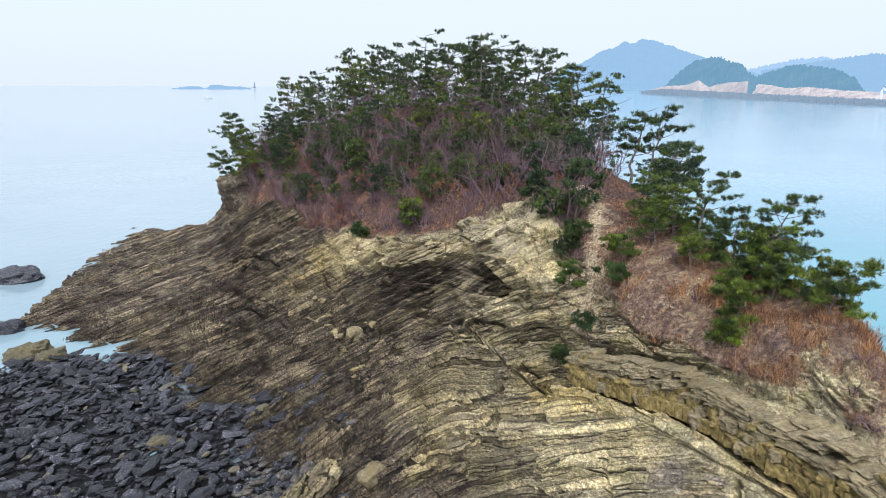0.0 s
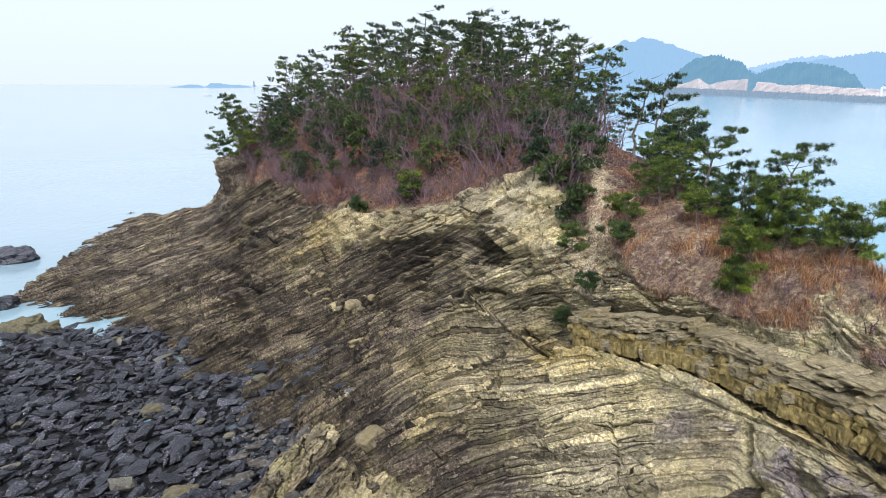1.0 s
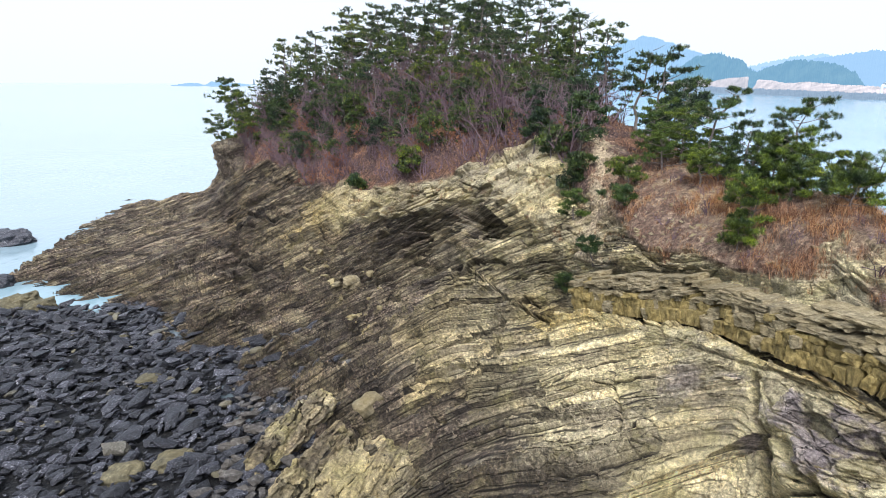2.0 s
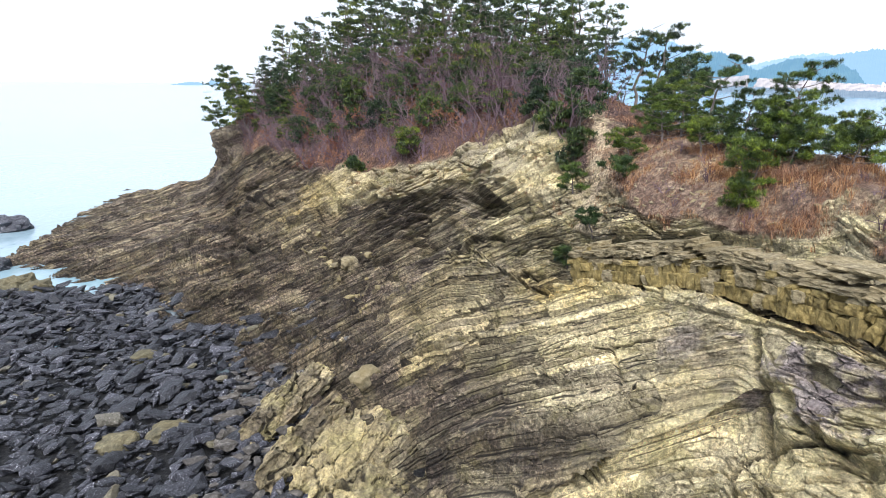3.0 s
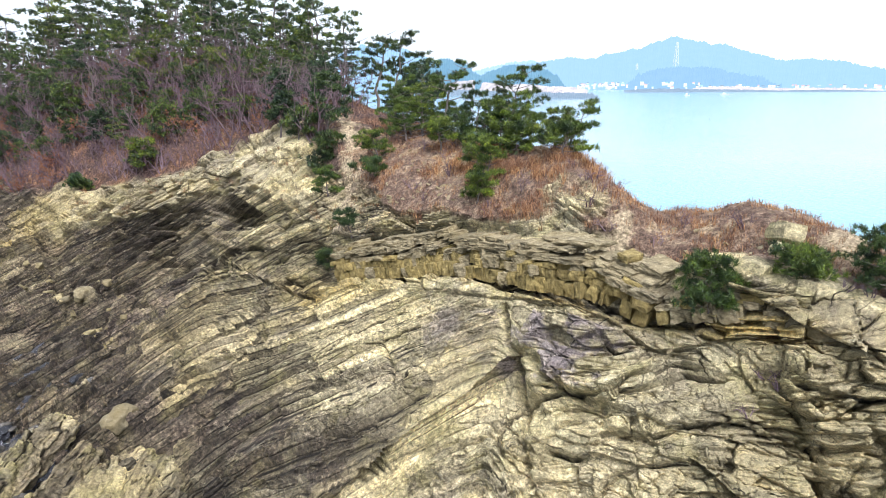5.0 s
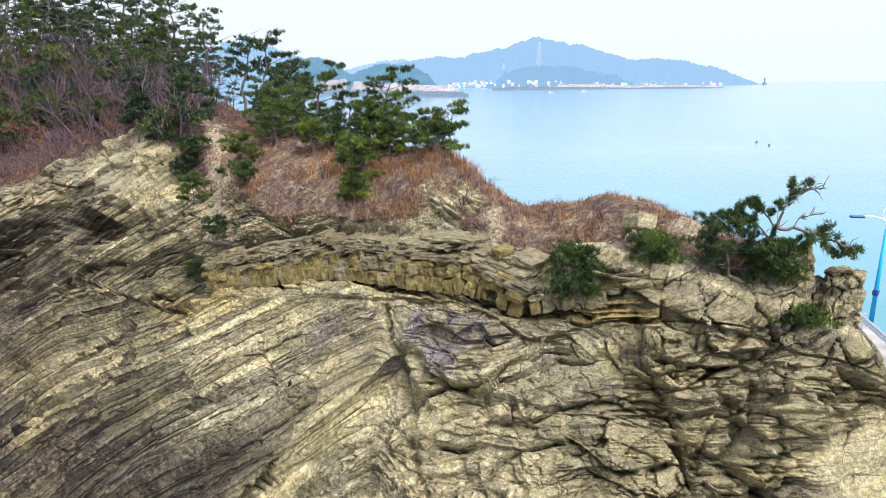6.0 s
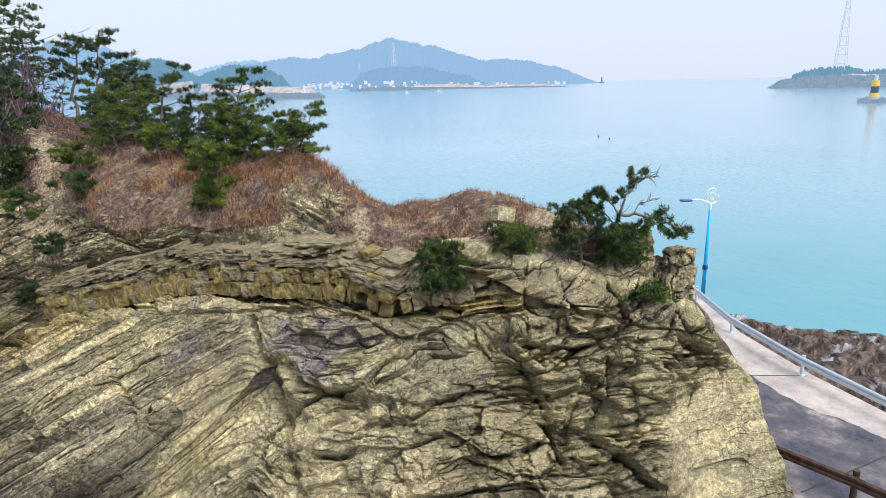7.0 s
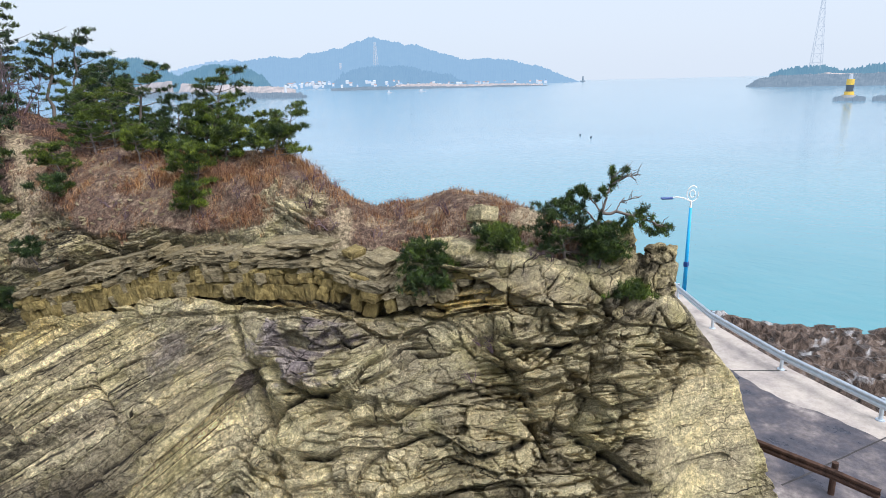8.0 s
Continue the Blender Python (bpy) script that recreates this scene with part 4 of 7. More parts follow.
def beach():
    xs, ys = np.arange(-60, 14, 0.36), np.arange(-26, 46, 0.36)
    X, Y = np.meshgrid(xs, ys, indexing="ij")
    p = np.stack([X.ravel(), Y.ravel(), np.zeros(X.size)], 1)
    z = np.clip(shore_side(p[:, 0], p[:, 1]) * 0.11 - 0.05, -0.8, 0.08) + 0.06 * fbm(p * 0.6, 3, 71) + 0.04 * fbm(p * 3.1, 2, 72)
    p[:, 2] = z
    idx = np.arange(X.size).reshape(X.shape)
    f = np.stack([idx[:-1, :-1], idx[1:, :-1], idx[1:, 1:], idx[:-1, 1:]], -1).reshape(-1, 4)
    k = Nodes("beach_gravel", 0.6)
    n = k.noise(k.pos(), 9.0, 6, 0.75)
    k.color(k.ramp(n, [(0.4, (0.002, 0.002, 0.003)), (0.55, (0.01, 0.01, 0.011)), (0.68, (0.07, 0.067, 0.06))]))
    k.bump(n, 1.0, 0.12)
    tagged(new("ground", mesh_from("ground", p, f, k.m)), "dark wet gravel floor of a boulder beach", "beach", kind="structure")


beach()


def hull_stone(seed, n=13, mat=MAT_STONE, size=(1.12, 0.6, 0.44)):
    rng = np.random.RandomState(seed)
    bm = bmesh.new()
    v = rng.normal(size=(n, 3))
    v /= np.abs(v).max(1, keepdims=True) ** 0.6 * np.linalg.norm(v, axis=1, keepdims=True) ** 0.4
    for q in v * rng.uniform(0.8, 1.0, (n, 1)) * np.array(size) * 0.5:
        bm.verts.new(q)
    r = bmesh.ops.convex_hull(bm, input=bm.verts)
    bmesh.ops.delete(bm, geom=[g for g in r["geom_interior"] if isinstance(g, bmesh.types.BMVert)], context="VERTS")
    bmesh.ops.recalc_face_normals(bm, faces=bm.faces)
    me = bpy.data.meshes.new("boulder")
    bm.to_mesh(me)
    bm.free()
    me.materials.append(mat)
    return me


def stone_ok(x, y):
    return 0.2 < shore_side(x, y) and ground_z(x, y) < 0.32


def boulders():
    rng = np.random.RandomState(4)
    kinds = [hull_stone(40 + i, rng.randint(11, 19)) for i in range(14)]
    placed = []
    tries = 0
    while len(placed) < 290 and tries < 12000:
        tries += 1
        x, y = rng.uniform(-27, -4.5), rng.uniform(14, 36)
        r = 0.34 + 0.6 * rng.rand() ** 2.2
        if not stone_ok(x, y) or any((x - a) ** 2 + (y - b) ** 2 < (0.42 * (r + q)) ** 2 for a, b, q in placed):
            continue
        placed.append((x, y, r))
        ob = new("boulder", kinds[rng.randint(len(kinds))])
        ob.matrix_world = pose(x, y, 0.26 + 0.2 * r, rng.uniform(-22, 22), rng.uniform(-22, 22), 48 + rng.uniform(-38, 38)) @ Matrix.Diagonal((1.45 * r, 1.45 * r * rng.uniform(0.7, 1.2), 1.3 * r * rng.uniform(0.7, 1.2), 1))
        big = r > 0.7
        tagged(ob, "large angular dark slate-grey boulder on the beach" if big else "angular wet dark grey stone on the beach", "boulder", "beach boulders")
    # the rest of the beach
    V, F, n = [], [], 0
    base = [(np.array([v.co for v in m.vertices]), np.array([[p.vertices[0], p.vertices[1], p.vertices[2]] for p in m.polygons])) for m in kinds]
    count = 0
    while count < 10500:
        x, y = rng.uniform(-34, -3), rng.uniform(10, 38)
        if not stone_ok(x, y):
            continue
        r = 0.1 + 0.3 * rng.rand() ** 2.0
        if rng.rand() < 0.14:
            r *= 1.8
        m = np.array(pose(x, y, 0.14 + 0.45 * r, rng.uniform(-30, 30), rng.uniform(-30, 30), 48 + rng.uniform(-45, 45)) @ Matrix.Diagonal((1.6 * r, 1.6 * r, 1.5 * r, 1)))
        v, f = base[rng.randint(len(base))]
        V.append(v @ m[:3, :3].T + m[:3, 3])
        F.append(f + n)
        n += len(v)
        count += 1
    tagged(new("shingle", mesh_from("shingle", np.concatenate(V), np.concatenate(F), MAT_STONES)), "small dark angular stones strewn over the beach", "stones", kind="stuff")


boulders()


def lumpy(seed, sub, size, mat, rough=0.16, rounding=0.38):
    """A weathered angular block."""
    bm = bmesh.new()
    bmesh.ops.create_cube(bm, size=1)
    bmesh.ops.subdivide_edges(bm, edges=bm.edges[:], cuts=sub, use_grid_fill=True)
    rng = np.random.RandomState(seed)
    off = Vector(rng.uniform(-50, 50, 3))
    shear = rng.uniform(-0.15, 0.15, 3)
    for v in bm.verts:
        c = v.co.copy()
        c = c.lerp(c.normalized() * 0.6, rounding)
        if sub > 20:
            taper = 1 - 0.9 * c.x * c.x * (1.4 if c.x > 0 else 0.8)
            c.y *= taper
            c.z *= taper
        c += Vector((shear[0] * c.z, shear[1] * c.x, shear[2] * c.y))
        q = Vector((c.x * size[0], c.y * size[1], c.z * size[2]))
        d = noise.noise(q * 1.7 + off) * rough + 0.5 * rough * noise.noise(q * 4.5 + off) + (0.9 * rough * abs(noise.noise(q * Vector((0.8, 2.6, 2.6)) + off)) + 0.3 * rough * noise.noise(q * 9 + off) if sub > 20 else 0)
        v.co = q * (1 + d)
    me = bpy.data.meshes.new("block")
    bm.to_mesh(me)
    bm.free()
    me.materials.append(mat)
    return me


def with_beds(me, cream=0.3, ochre=0.2, fx=1.0, fy=0.3, fz=1.5, shift=0.0, massive=0.75):
    """Bed coordinates for a loose block, so that it takes the bedded rock."""
    co = np.empty(len(me.vertices) * 3, np.float32)
    me.vertices.foreach_get("co", co)
    co = co.reshape(-1, 3)
    for name, val in (("bed", co[:, 1] * fy + co[:, 2] * fz + shift), ("run", co[:, 0] * fx + shift), ("cream", np.full(len(co), cream)), ("ochre", np.full(len(co), ochre)), ("cell", np.full(len(co), 0.5)), ("massive", np.full(len(co), massive))):
        at = me.attributes.new(name, "FLOAT", "POINT")
        at.data.foreach_set("value", val.astype(np.float32))
    return me


def crag(me, freq, amp, seed):
    """Breaks a loose block into facets with open cracks between them."""
    n = len(me.vertices)
    co, no = np.empty(n * 3, np.float32), np.empty(n * 3, np.float32)
    me.vertices.foreach_get("co", co)
    me.vertices.foreach_get("normal", no)
    co, no = co.reshape(-1, 3).astype(float), no.reshape(-1, 3)
    stir = 0.25 * np.stack([fbm(co * 1.3 * freq, 2, seed + a) for a in (1, 2, 3)], 1)
    g, c, t = worley(co * freq * (0.7, 1.2, 1.2) + stir, seed)
    g2, c2, t2 = worley(co * freq * 2.7 + stir, seed + 5)
    d = amp * (0.8 * (c - 0.5) + 1.3 * t - 0.8 * np.exp(-(g / 0.05)**2) + 0.35 * (c2 - 0.5) + 0.6 * t2 - 0.25 * np.exp(-(g2 / 0.06)**2))
    me.vertices.foreach_set("co", (co + no * d[:, None]).astype(np.float32).ravel())
    # the block's cracks get painted crevice shade too
    gap = np.maximum(np.exp(-(g / 0.05)**2), 0.7 * np.exp(-(g2 / 0.05)**2))
    at = me.attributes.new("gap", "FLOAT", "POINT")
    at.data.foreach_set("value", gap.astype(np.float32))
    me.attributes["cell"].data.foreach_set("value", (0.55 * c + 0.35 * c2 + 0.05).astype(np.float32))
    me.update()
    return me


def plain_rock(name, a, b, c, flat=1.0, warm=0.6):
    k = Nodes(name, 0.88)
    p = k.pos()
    n, m = k.noise(k.scaled(p, (1.0, 1.0, flat)), 6.0, 7, 0.75), k.noise(p, 1.1, 4)
    col = k.ramp(n, [(0.3, a), (0.55, b), (0.75, c)])
    col = k.mix(k.step(m, 0.35, 0.7), col, k.mix(warm, col, (0.2, 0.15, 0.06)))
    k.color(k.mix(0.5, col, k.ramp(k.random(), [(0, (0.6, 0.6, 0.6)), (1, (1.25, 1.22, 1.15))]), "MULTIPLY"))
    k.bump(k.math("ADD", n, k.noise(p, 25, 4, 0.7)), 0.9, 0.06)
    return k.m


MAT_BLOCK = plain_rock("ledge_rock", (0.12, 0.095, 0.055), (0.36, 0.3, 0.19), (0.56, 0.49, 0.34))
MAT_OCHRE = plain_rock("ochre_rock", (0.05, 0.037, 0.016), (0.29, 0.22, 0.08), (0.62, 0.5, 0.24), 0.6)
MAT_PALE = plain_rock("pale_ledge_rock", (0.05, 0.041, 0.028), (0.27, 0.225, 0.14), (0.56, 0.49, 0.34), 2.0, 0.45)
MAT_SLAB = plain_rock("slab_rock", (0.09, 0.075, 0.045), (0.3, 0.25, 0.14), (0.52, 0.45, 0.28))
MAT_DEBRIS = plain_rock("debris_rock", (0.015, 0.014, 0.015), (0.09, 0.083, 0.08), (0.34, 0.32, 0.3), 1.0, 0.12)
MAT_OLIVE = plain_rock("olive_rock", (0.03, 0.028, 0.02), (0.12, 0.108, 0.07), (0.3, 0.27, 0.17), 1.0, 0.3)
MAT_GREYBLOCK = plain_rock("grey_rock", (0.07, 0.06, 0.04), (0.22, 0.185, 0.12), (0.42, 0.36, 0.25))

for i, (bx, by, br, ang, txt) in enumerate([
        (-7.9, 28.5, 1.0, 20, "squat olive-brown boulder on the rock platform"), (-26.3, 36.6, 2.3, 25, "big rounded olive-grey boulder by the water"),
        (-24.3, 35.6, 1.7, 30, "long olive-grey boulder by the water"), (-9.6, 20.0, 1.4, 15, "flat tan-topped boulder on the beach"),
        (-11.2, 19.2, 1.25, 10, "tan boulder half sunk in the beach"), (-2.9, 22.5, 1.1, 40, "pale rounded boulder beside a rock pool"),
        (-5.4, 35.6, 0.95, 35, "pale tan boulder at the foot of the face"), (-4.4, 36.3, 0.6, 70, "pale tan boulder at the foot of the face"),
        (-6.3, 35.3, 0.5, 0, "pale tan boulder at the foot of the face"), (-37.4, 52.4, 3.4, 25, "low dark rock standing in the sea"),
        (-30.6, 40.9, 2.2, 20, "low dark rock standing in the sea"), (-13.5, 26.5, 1.1, 35, "tan-topped boulder on the beach")]):
    bo = new("boulder", lumpy(200 + i, 7, (br, br * 0.66, br * 0.55), MAT_STONE if i in (9, 10) else MAT_GREYBLOCK if i in (5, 6, 7, 8) else MAT_OLIVE, 0.34, 0.62))
    bo.matrix_world = pose(bx, by, max(ground_z(bx, by), 0.05) + br * (0.1 if br < 2 else -0.02), 5, -6, ang)
    tagged(bo, txt, "boulder")


def tide_pool(px, py, pz, r, stretch, turn, seed):
    bm = bmesh.new()
    ring = []
    for a in np.linspace(0, 2 * math.pi, 26, endpoint=False):
        q = r * (1 + 0.35 * noise.noise(Vector((math.cos(a) * 1.3, math.sin(a) * 1.3, seed * 3.1))))
        ring.append(bm.verts.new((q * math.cos(a) * stretch, q * math.sin(a), 0)))
    bm.faces.new(ring)
    me = bpy.data.meshes.new("tide_pool")
    bm.to_mesh(me)
    bm.free()
    me.materials.append(MAT_POOL)
    ob = new("tide_pool", me)
    low = min(ground_z(px + 0.75 * r * math.cos(a), py + 0.75 * r * math.sin(a)) for a in np.linspace(0, 6.28, 9))
    ob.matrix_world = pose(px, py, max(low, 0.1) + 0.05, 0, 0, turn)
    tagged(ob, "still shallow tide pool mirroring the pale sky", "tide pool", "tide pools")


k_pool = Nodes("pool_water", 0.06, 0.0, 0.5)
k_pool.color((0.08, 0.1, 0.11))
k_pool.bump(k_pool.noise(k_pool.pos(), 6.0, 3), 0.05, 0.02)
MAT_POOL = k_pool.m
for i, (px, py, dz, r, st, tn) in enumerate([(-15.0, 31.6, 0.02, 0.8, 1.6, 40), (-4.3, 22.7, 0.14, 0.6, 1.5, 60), (-3.6, 21.9, 0.14, 0.5, 1.4, 100), (-7.6, 23.6, 0.06, 0.6, 1.7, 30), (-5.4, 34.0, 0.1, 0.6, 1.5, 20), (-9.2, 25.9, 0.05, 0.7, 1.6, 50)]):
    tide_pool(px, py, max(ground_z(px, py), 0.1) + dz, r, st, tn, i)

for i, (bx, by, bz, size, rx, ry, rz) in enumerate([
        (-5.75, 21.3, 0.5, (4.3, 1.25, 1.7), 30, -12, 62), (-4.55, 18.9, 0.5, (3.9, 1.1, 1.8), 32, -12, 60), (-2.75, 18.0, 0.2, (4.2, 2.4, 1.7), 14, -10, 66), (-2.3, 15.4, 0.2, (3.6, 2.2, 1.6), 12, -6, 70)]):
    sl = new("rock_slab", crag(with_beds(lumpy(240 + i, 52, size, MAT_ROCK, 0.16), 0.12, 0.25, 0.45, 0.6, 0.3, 7.0 * i, 0.6), 0.8, 0.13, 60 + i))
    sl.matrix_world = pose(bx, by, bz, rx, ry, rz)
    tagged(sl, "big tilted olive-tan rock slab beside the boulder beach", "rock slab", "tilted slabs")


# ---------------------------------------------------------------- ledge of jointed blocks across the face
def ledge_blocks(line, courses, seed, ochre_share):
    """Courses of jointed blocks: tall ochre ones at the lip, thinner grey-olive ones stepping back above."""
    rng = np.random.RandomState(seed)
    tall = [lumpy(300 + i, 5, (1, 1, 1), MAT_OCHRE, 0.16, 0.07) for i in range(8)]
    thin = [lumpy(320 + i, 5, (1, 1, 1), MAT_PALE, 0.2, 0.1) for i in range(10)]
    total = sum((b - a).length for a, b in zip(line, line[1:]))
    # height of the course's foot, its least and greatest thickness, set-back, share left out
    for foot, lo, hi, back, gaps in courses:
        t = rng.uniform(0, 0.02)
        jut = 0.0
        while t < 1:
            w = rng.uniform(0.12, 0.42) if foot < 0.3 else rng.uniform(0.2, 0.8)
            p, d = along(line, min(1, t + w / 2 / total))
            out = Vector((d.y, -d.x, 0)).normalized()
            if out.dot(Vector((-1, -1, 0))) < 0:
                out = -out
            if rng.rand() < 0.3:
                jut = rng.uniform(-0.12, 0.12)
            h = rng.uniform(lo, hi)
            deep = rng.uniform(0.6, 0.85)
            q = p + out * (0.02 - back + jut + rng.uniform(-0.07, 0.07) - deep / 2 + 0.3) + Vector((0, 0, foot + h / 2 + rng.uniform(-0.03, 0.03)))
            if rng.rand() > gaps:
                ob = obj("block", tall[rng.randint(8)] if rng.rand() < (ochre_share if foot < 0.3 else 0.3 if foot < 0.5 else 0.06) else thin[rng.randint(10)], HEADLAND)
                ob.matrix_world = Matrix.Translation(q) @ pose(0, 0, 0, rng.uniform(-5, 5), math.degrees(-math.asin(d.z)) + rng.uniform(-4, 4), math.degrees(math.atan2(d.y, d.x)) + rng.uniform(-9, 9)) @ Matrix.Diagonal((w * 0.96, deep, h * 1.02, 1))
            t += w / total


def pillar():
    """Two upright joint blocks standing at the cliff's corner."""
    for i, (px, py, pz, w, d, h, rx, ry, rz) in enumerate([(14.95, 6.08, 7.45, 0.8, 0.78, 1.62, 3, -4, 34), (14.68, 6.5, 7.3, 0.46, 0.9, 1.55, 4, 9, 30), (14.42, 6.95, 7.75, 0.55, 0.9, 2.1, -3, 5, 28),
                                                          (14.9, 5.75, 6.3, 0.6, 0.7, 0.8, 4, 6, 10), (14.45, 6.15, 6.35, 0.5, 0.7, 0.7, -6, 4, 50), (14.1, 6.45, 6.4, 0.45, 0.6, 0.9, 3, -8, 20)]):
        ob = new("rock_pillar", crag(with_beds(lumpy(400 + i, 24, (w, d, h), MAT_ROCK, 0.12, 0.36), 0.35, 0.25, 0.5, 0.2, 0.35, 3.0 * i), 1.5, 0.1, 70 + i))
        ob.matrix_world = pose(px, py, pz, rx, ry, rz)
        tagged(ob, "upright grey joint block standing at the cliff corner", "rock", "corner blocks")
    for i, (px, py, pz, w, rz) in enumerate([(11.7, 9.75, 8.25, 0.85, 20), (12.05, 8.75, 8.15, 0.55, 40), (12.25, 9.6, 8.75, 0.5, 0), (12.9, 10.1, 9.0, 0.7, 70)]):
        ob = new("rock_block", with_beds(lumpy(420 + i, 8, (w, w * 0.7, w * 0.6), MAT_ROCK, 0.24, 0.3), 0.7, 0.1, 0.8, 0.2, 0.6, 2.0 * i))
        ob.matrix_world = pose(px, py, pz, 10, 12, rz)
        tagged(ob, "loose pale grey block lying on the cliff edge", "rock")


pillar()


def knoll_end():
    """The dark bedded cliff that ends the knoll over the western platform."""
    for i, (px, py, pz, size, rz) in enumerate([(-19.7, 62.6, 4.9, (4.2, 4.2, 6.4), 20), (-18.2, 60.2, 4.2, (3.4, 3.0, 4.6), 35)]):
        me = with_beds(lumpy(440 + i, 19, size, MAT_ROCK, 0.2, 0.25), 0.0, 0.1, 0.5, -0.1, 1.0, 5.0 * i)
        at = me.attributes.new("dark", "FLOAT", "POINT")
        at.data.foreach_set("value", np.full(len(me.vertices), 0.95, np.float32))
        ob = new("rock_outcrop", me)
        ob.matrix_world = pose(px, py, pz, 4, -14, rz)
        tagged(ob, "dark bedded rock outcrop below the wood's end", "rock", "end outcrops")


knoll_end()


def rubble():
    rng = np.random.RandomState(14)
    base = [hull_stone(90 + i, 12, MAT_SLAB) for i in range(6)]
    line = [Vector((a, b, 0)) for a, b in FAULT]
    for i in range(70):
        p, d = along(line, 0.25 + 0.75 * rng.rand())
        x, y = p.x + rng.normal(0, 0.5), p.y + rng.normal(0, 0.5)
        r = 0.16 + 0.42 * rng.rand() ** 2.5
        ob = new("stone", base[rng.randint(6)])
        ob.matrix_world = pose(x, y, ground_z(x, y) + 0.1 * r, rng.uniform(-20, 20), rng.uniform(-20, 20), rng.uniform(0, 360)) @ Matrix.Diagonal((1.6 * r, 1.8 * r, 1.8 * r, 1))
        tagged(ob, "pale tan angular stone lying in the rock cleft", "stone", "cleft stones")


rubble()


def slab_debris():
    """Grey-tan broken stones between the boulder beach and the tilted slabs."""
    rng = np.random.RandomState(15)
    base = [hull_stone(96 + i, 13, MAT_DEBRIS) for i in range(6)]
    n = 0
    while n < 130:
        x, y = rng.uniform(-9.5, -4.0), rng.uniform(14.5, 25.5)
        if not stone_ok(x, y) or abs(x + 6.4 + 0.1 * (y - 20)) > 1.9:
            continue
        n += 1
        r = 0.2 + 0.36 * rng.rand() ** 2
        ob = new("stone", base[rng.randint(6)])
        ob.matrix_world = pose(x, y, 0.3 + 0.3 * r, rng.uniform(-22, 22), rng.uniform(-22, 22), 48 + rng.uniform(-50, 50)) @ Matrix.Diagonal((1.7 * r, 1.7 * r, 1.7 * r, 1))
        tagged(ob, "grey-tan broken stone beside the tilted slabs", "stone", "slab debris")


slab_debris()


# ---------------------------------------------------------------- pines
def needles(centres, ups, count, length, width, rng):
    """Tufts of needles: thin triangles that spray out from each centre."""
    c = np.repeat(np.asarray(centres), count, 0)
    u = np.repeat(np.asarray(ups), count, 0)
    d = rng.normal(size=c.shape) + u * 0.9
    d /= np.linalg.norm(d, axis=1, keepdims=True)
    ln = length * rng.uniform(0.65, 1.2, (len(c), 1))
    side = np.cross(d, rng.normal(size=c.shape))
    side /= np.linalg.norm(side, axis=1, keepdims=True) + 1e-9
    a = c + rng.normal(size=c.shape) * length * 0.22
    v = np.stack([a - side * width, a + side * width, a + d * ln], 1).reshape(-1, 3)
    return v, np.arange(len(v)).reshape(-1, 3)


def pine_meshes(seed, h, lean=(0, 0), spread=0.34, limbs=22, first=0.35, subs=4, tuft=3, count=12, length=0.3, width=0.028, pads=0.5, mat=None, bend=0.12, bark=None, bare=0.0, top=1.0, wind=0.0):
    rng = np.random.RandomState(seed)
    tubes = Tubes()
    n = 10
    f = np.linspace(0, 1, n)
    wob = np.cumsum(rng.normal(0, bend * h / n, (n, 2)), 0)
    wob -= wob[0]
    tr = np.stack([lean[0] * h * f**1.5 + wob[:, 0], lean[1] * h * f**1.5 + wob[:, 1], f * h], 1)
    r0 = 0.017 * h + 0.03
    tubes.add(tr - (0, 0, 0.25), r0 * (1 - 0.85 * f), 6)
    cen, ups = [], []
    for i in range(limbs):
        t = first + (top - first) * ((i + rng.rand()) / limbs)
        k = min(n - 2, int(t * (n - 1)))
        b = tr[k] + (tr[k + 1] - tr[k]) * (t * (n - 1) - k)
        az = i * 2.4 + rng.uniform(-0.6, 0.6)
        ln = spread * h * (1.05 - 0.62 * ((t - first) / (1.001 - first)) ** 1.6) * rng.uniform(0.55, 1.2) * (1 + wind * math.cos(az))
        rise = rng.uniform(-0.1, 0.35) + 0.4 * max(0, t - 0.8)
        g = np.linspace(0, 1, 5)
        kink = rng.normal(0, 0.1 * ln, 2)
        line = b + np.stack([np.cos(az) * ln * g + kink[0] * np.sin(g * 3), np.sin(az) * ln * g + kink[1] * np.sin(g * 3), ln * (rise * g + 0.18 * g * g)], 1)
        tubes.add(line, np.linspace(0.32, 0.08, 5) * r0 * (1.15 - 0.6 * t), 4)
        if rng.rand() < bare:
            continue
        for j in range(subs):
            q = 0.5 + 0.5 * (j + rng.rand()) / subs
            kk = min(3, int(q * 4))
            s0 = line[kk] + (line[kk + 1] - line[kk]) * (q * 4 - kk)
            a2 = az + rng.uniform(-1.2, 1.2)
            l2 = ln * rng.uniform(0.15, 0.38)
            e = s0 + np.array([math.cos(a2) * l2, math.sin(a2) * l2, l2 * rng.uniform(0.15, 0.5)])
            tubes.add([s0, e], [0.06 * r0 + 0.004, 0.004], 3)
            pad = length * pads * rng.uniform(0.7, 1.3)
            for m in range(tuft):
                cen.append(e + rng.normal(0, 1, 3) * (pad, pad, pad * 0.3))
                ups.append((0.3 * math.cos(a2), 0.3 * math.sin(a2), 0.9))
    v, fc = needles(cen, ups, count, length, width, rng)
    return tubes.mesh("trunk", bark or MAT_BARK), mesh_from("crown", v, fc, mat or MAT_NEEDLE)


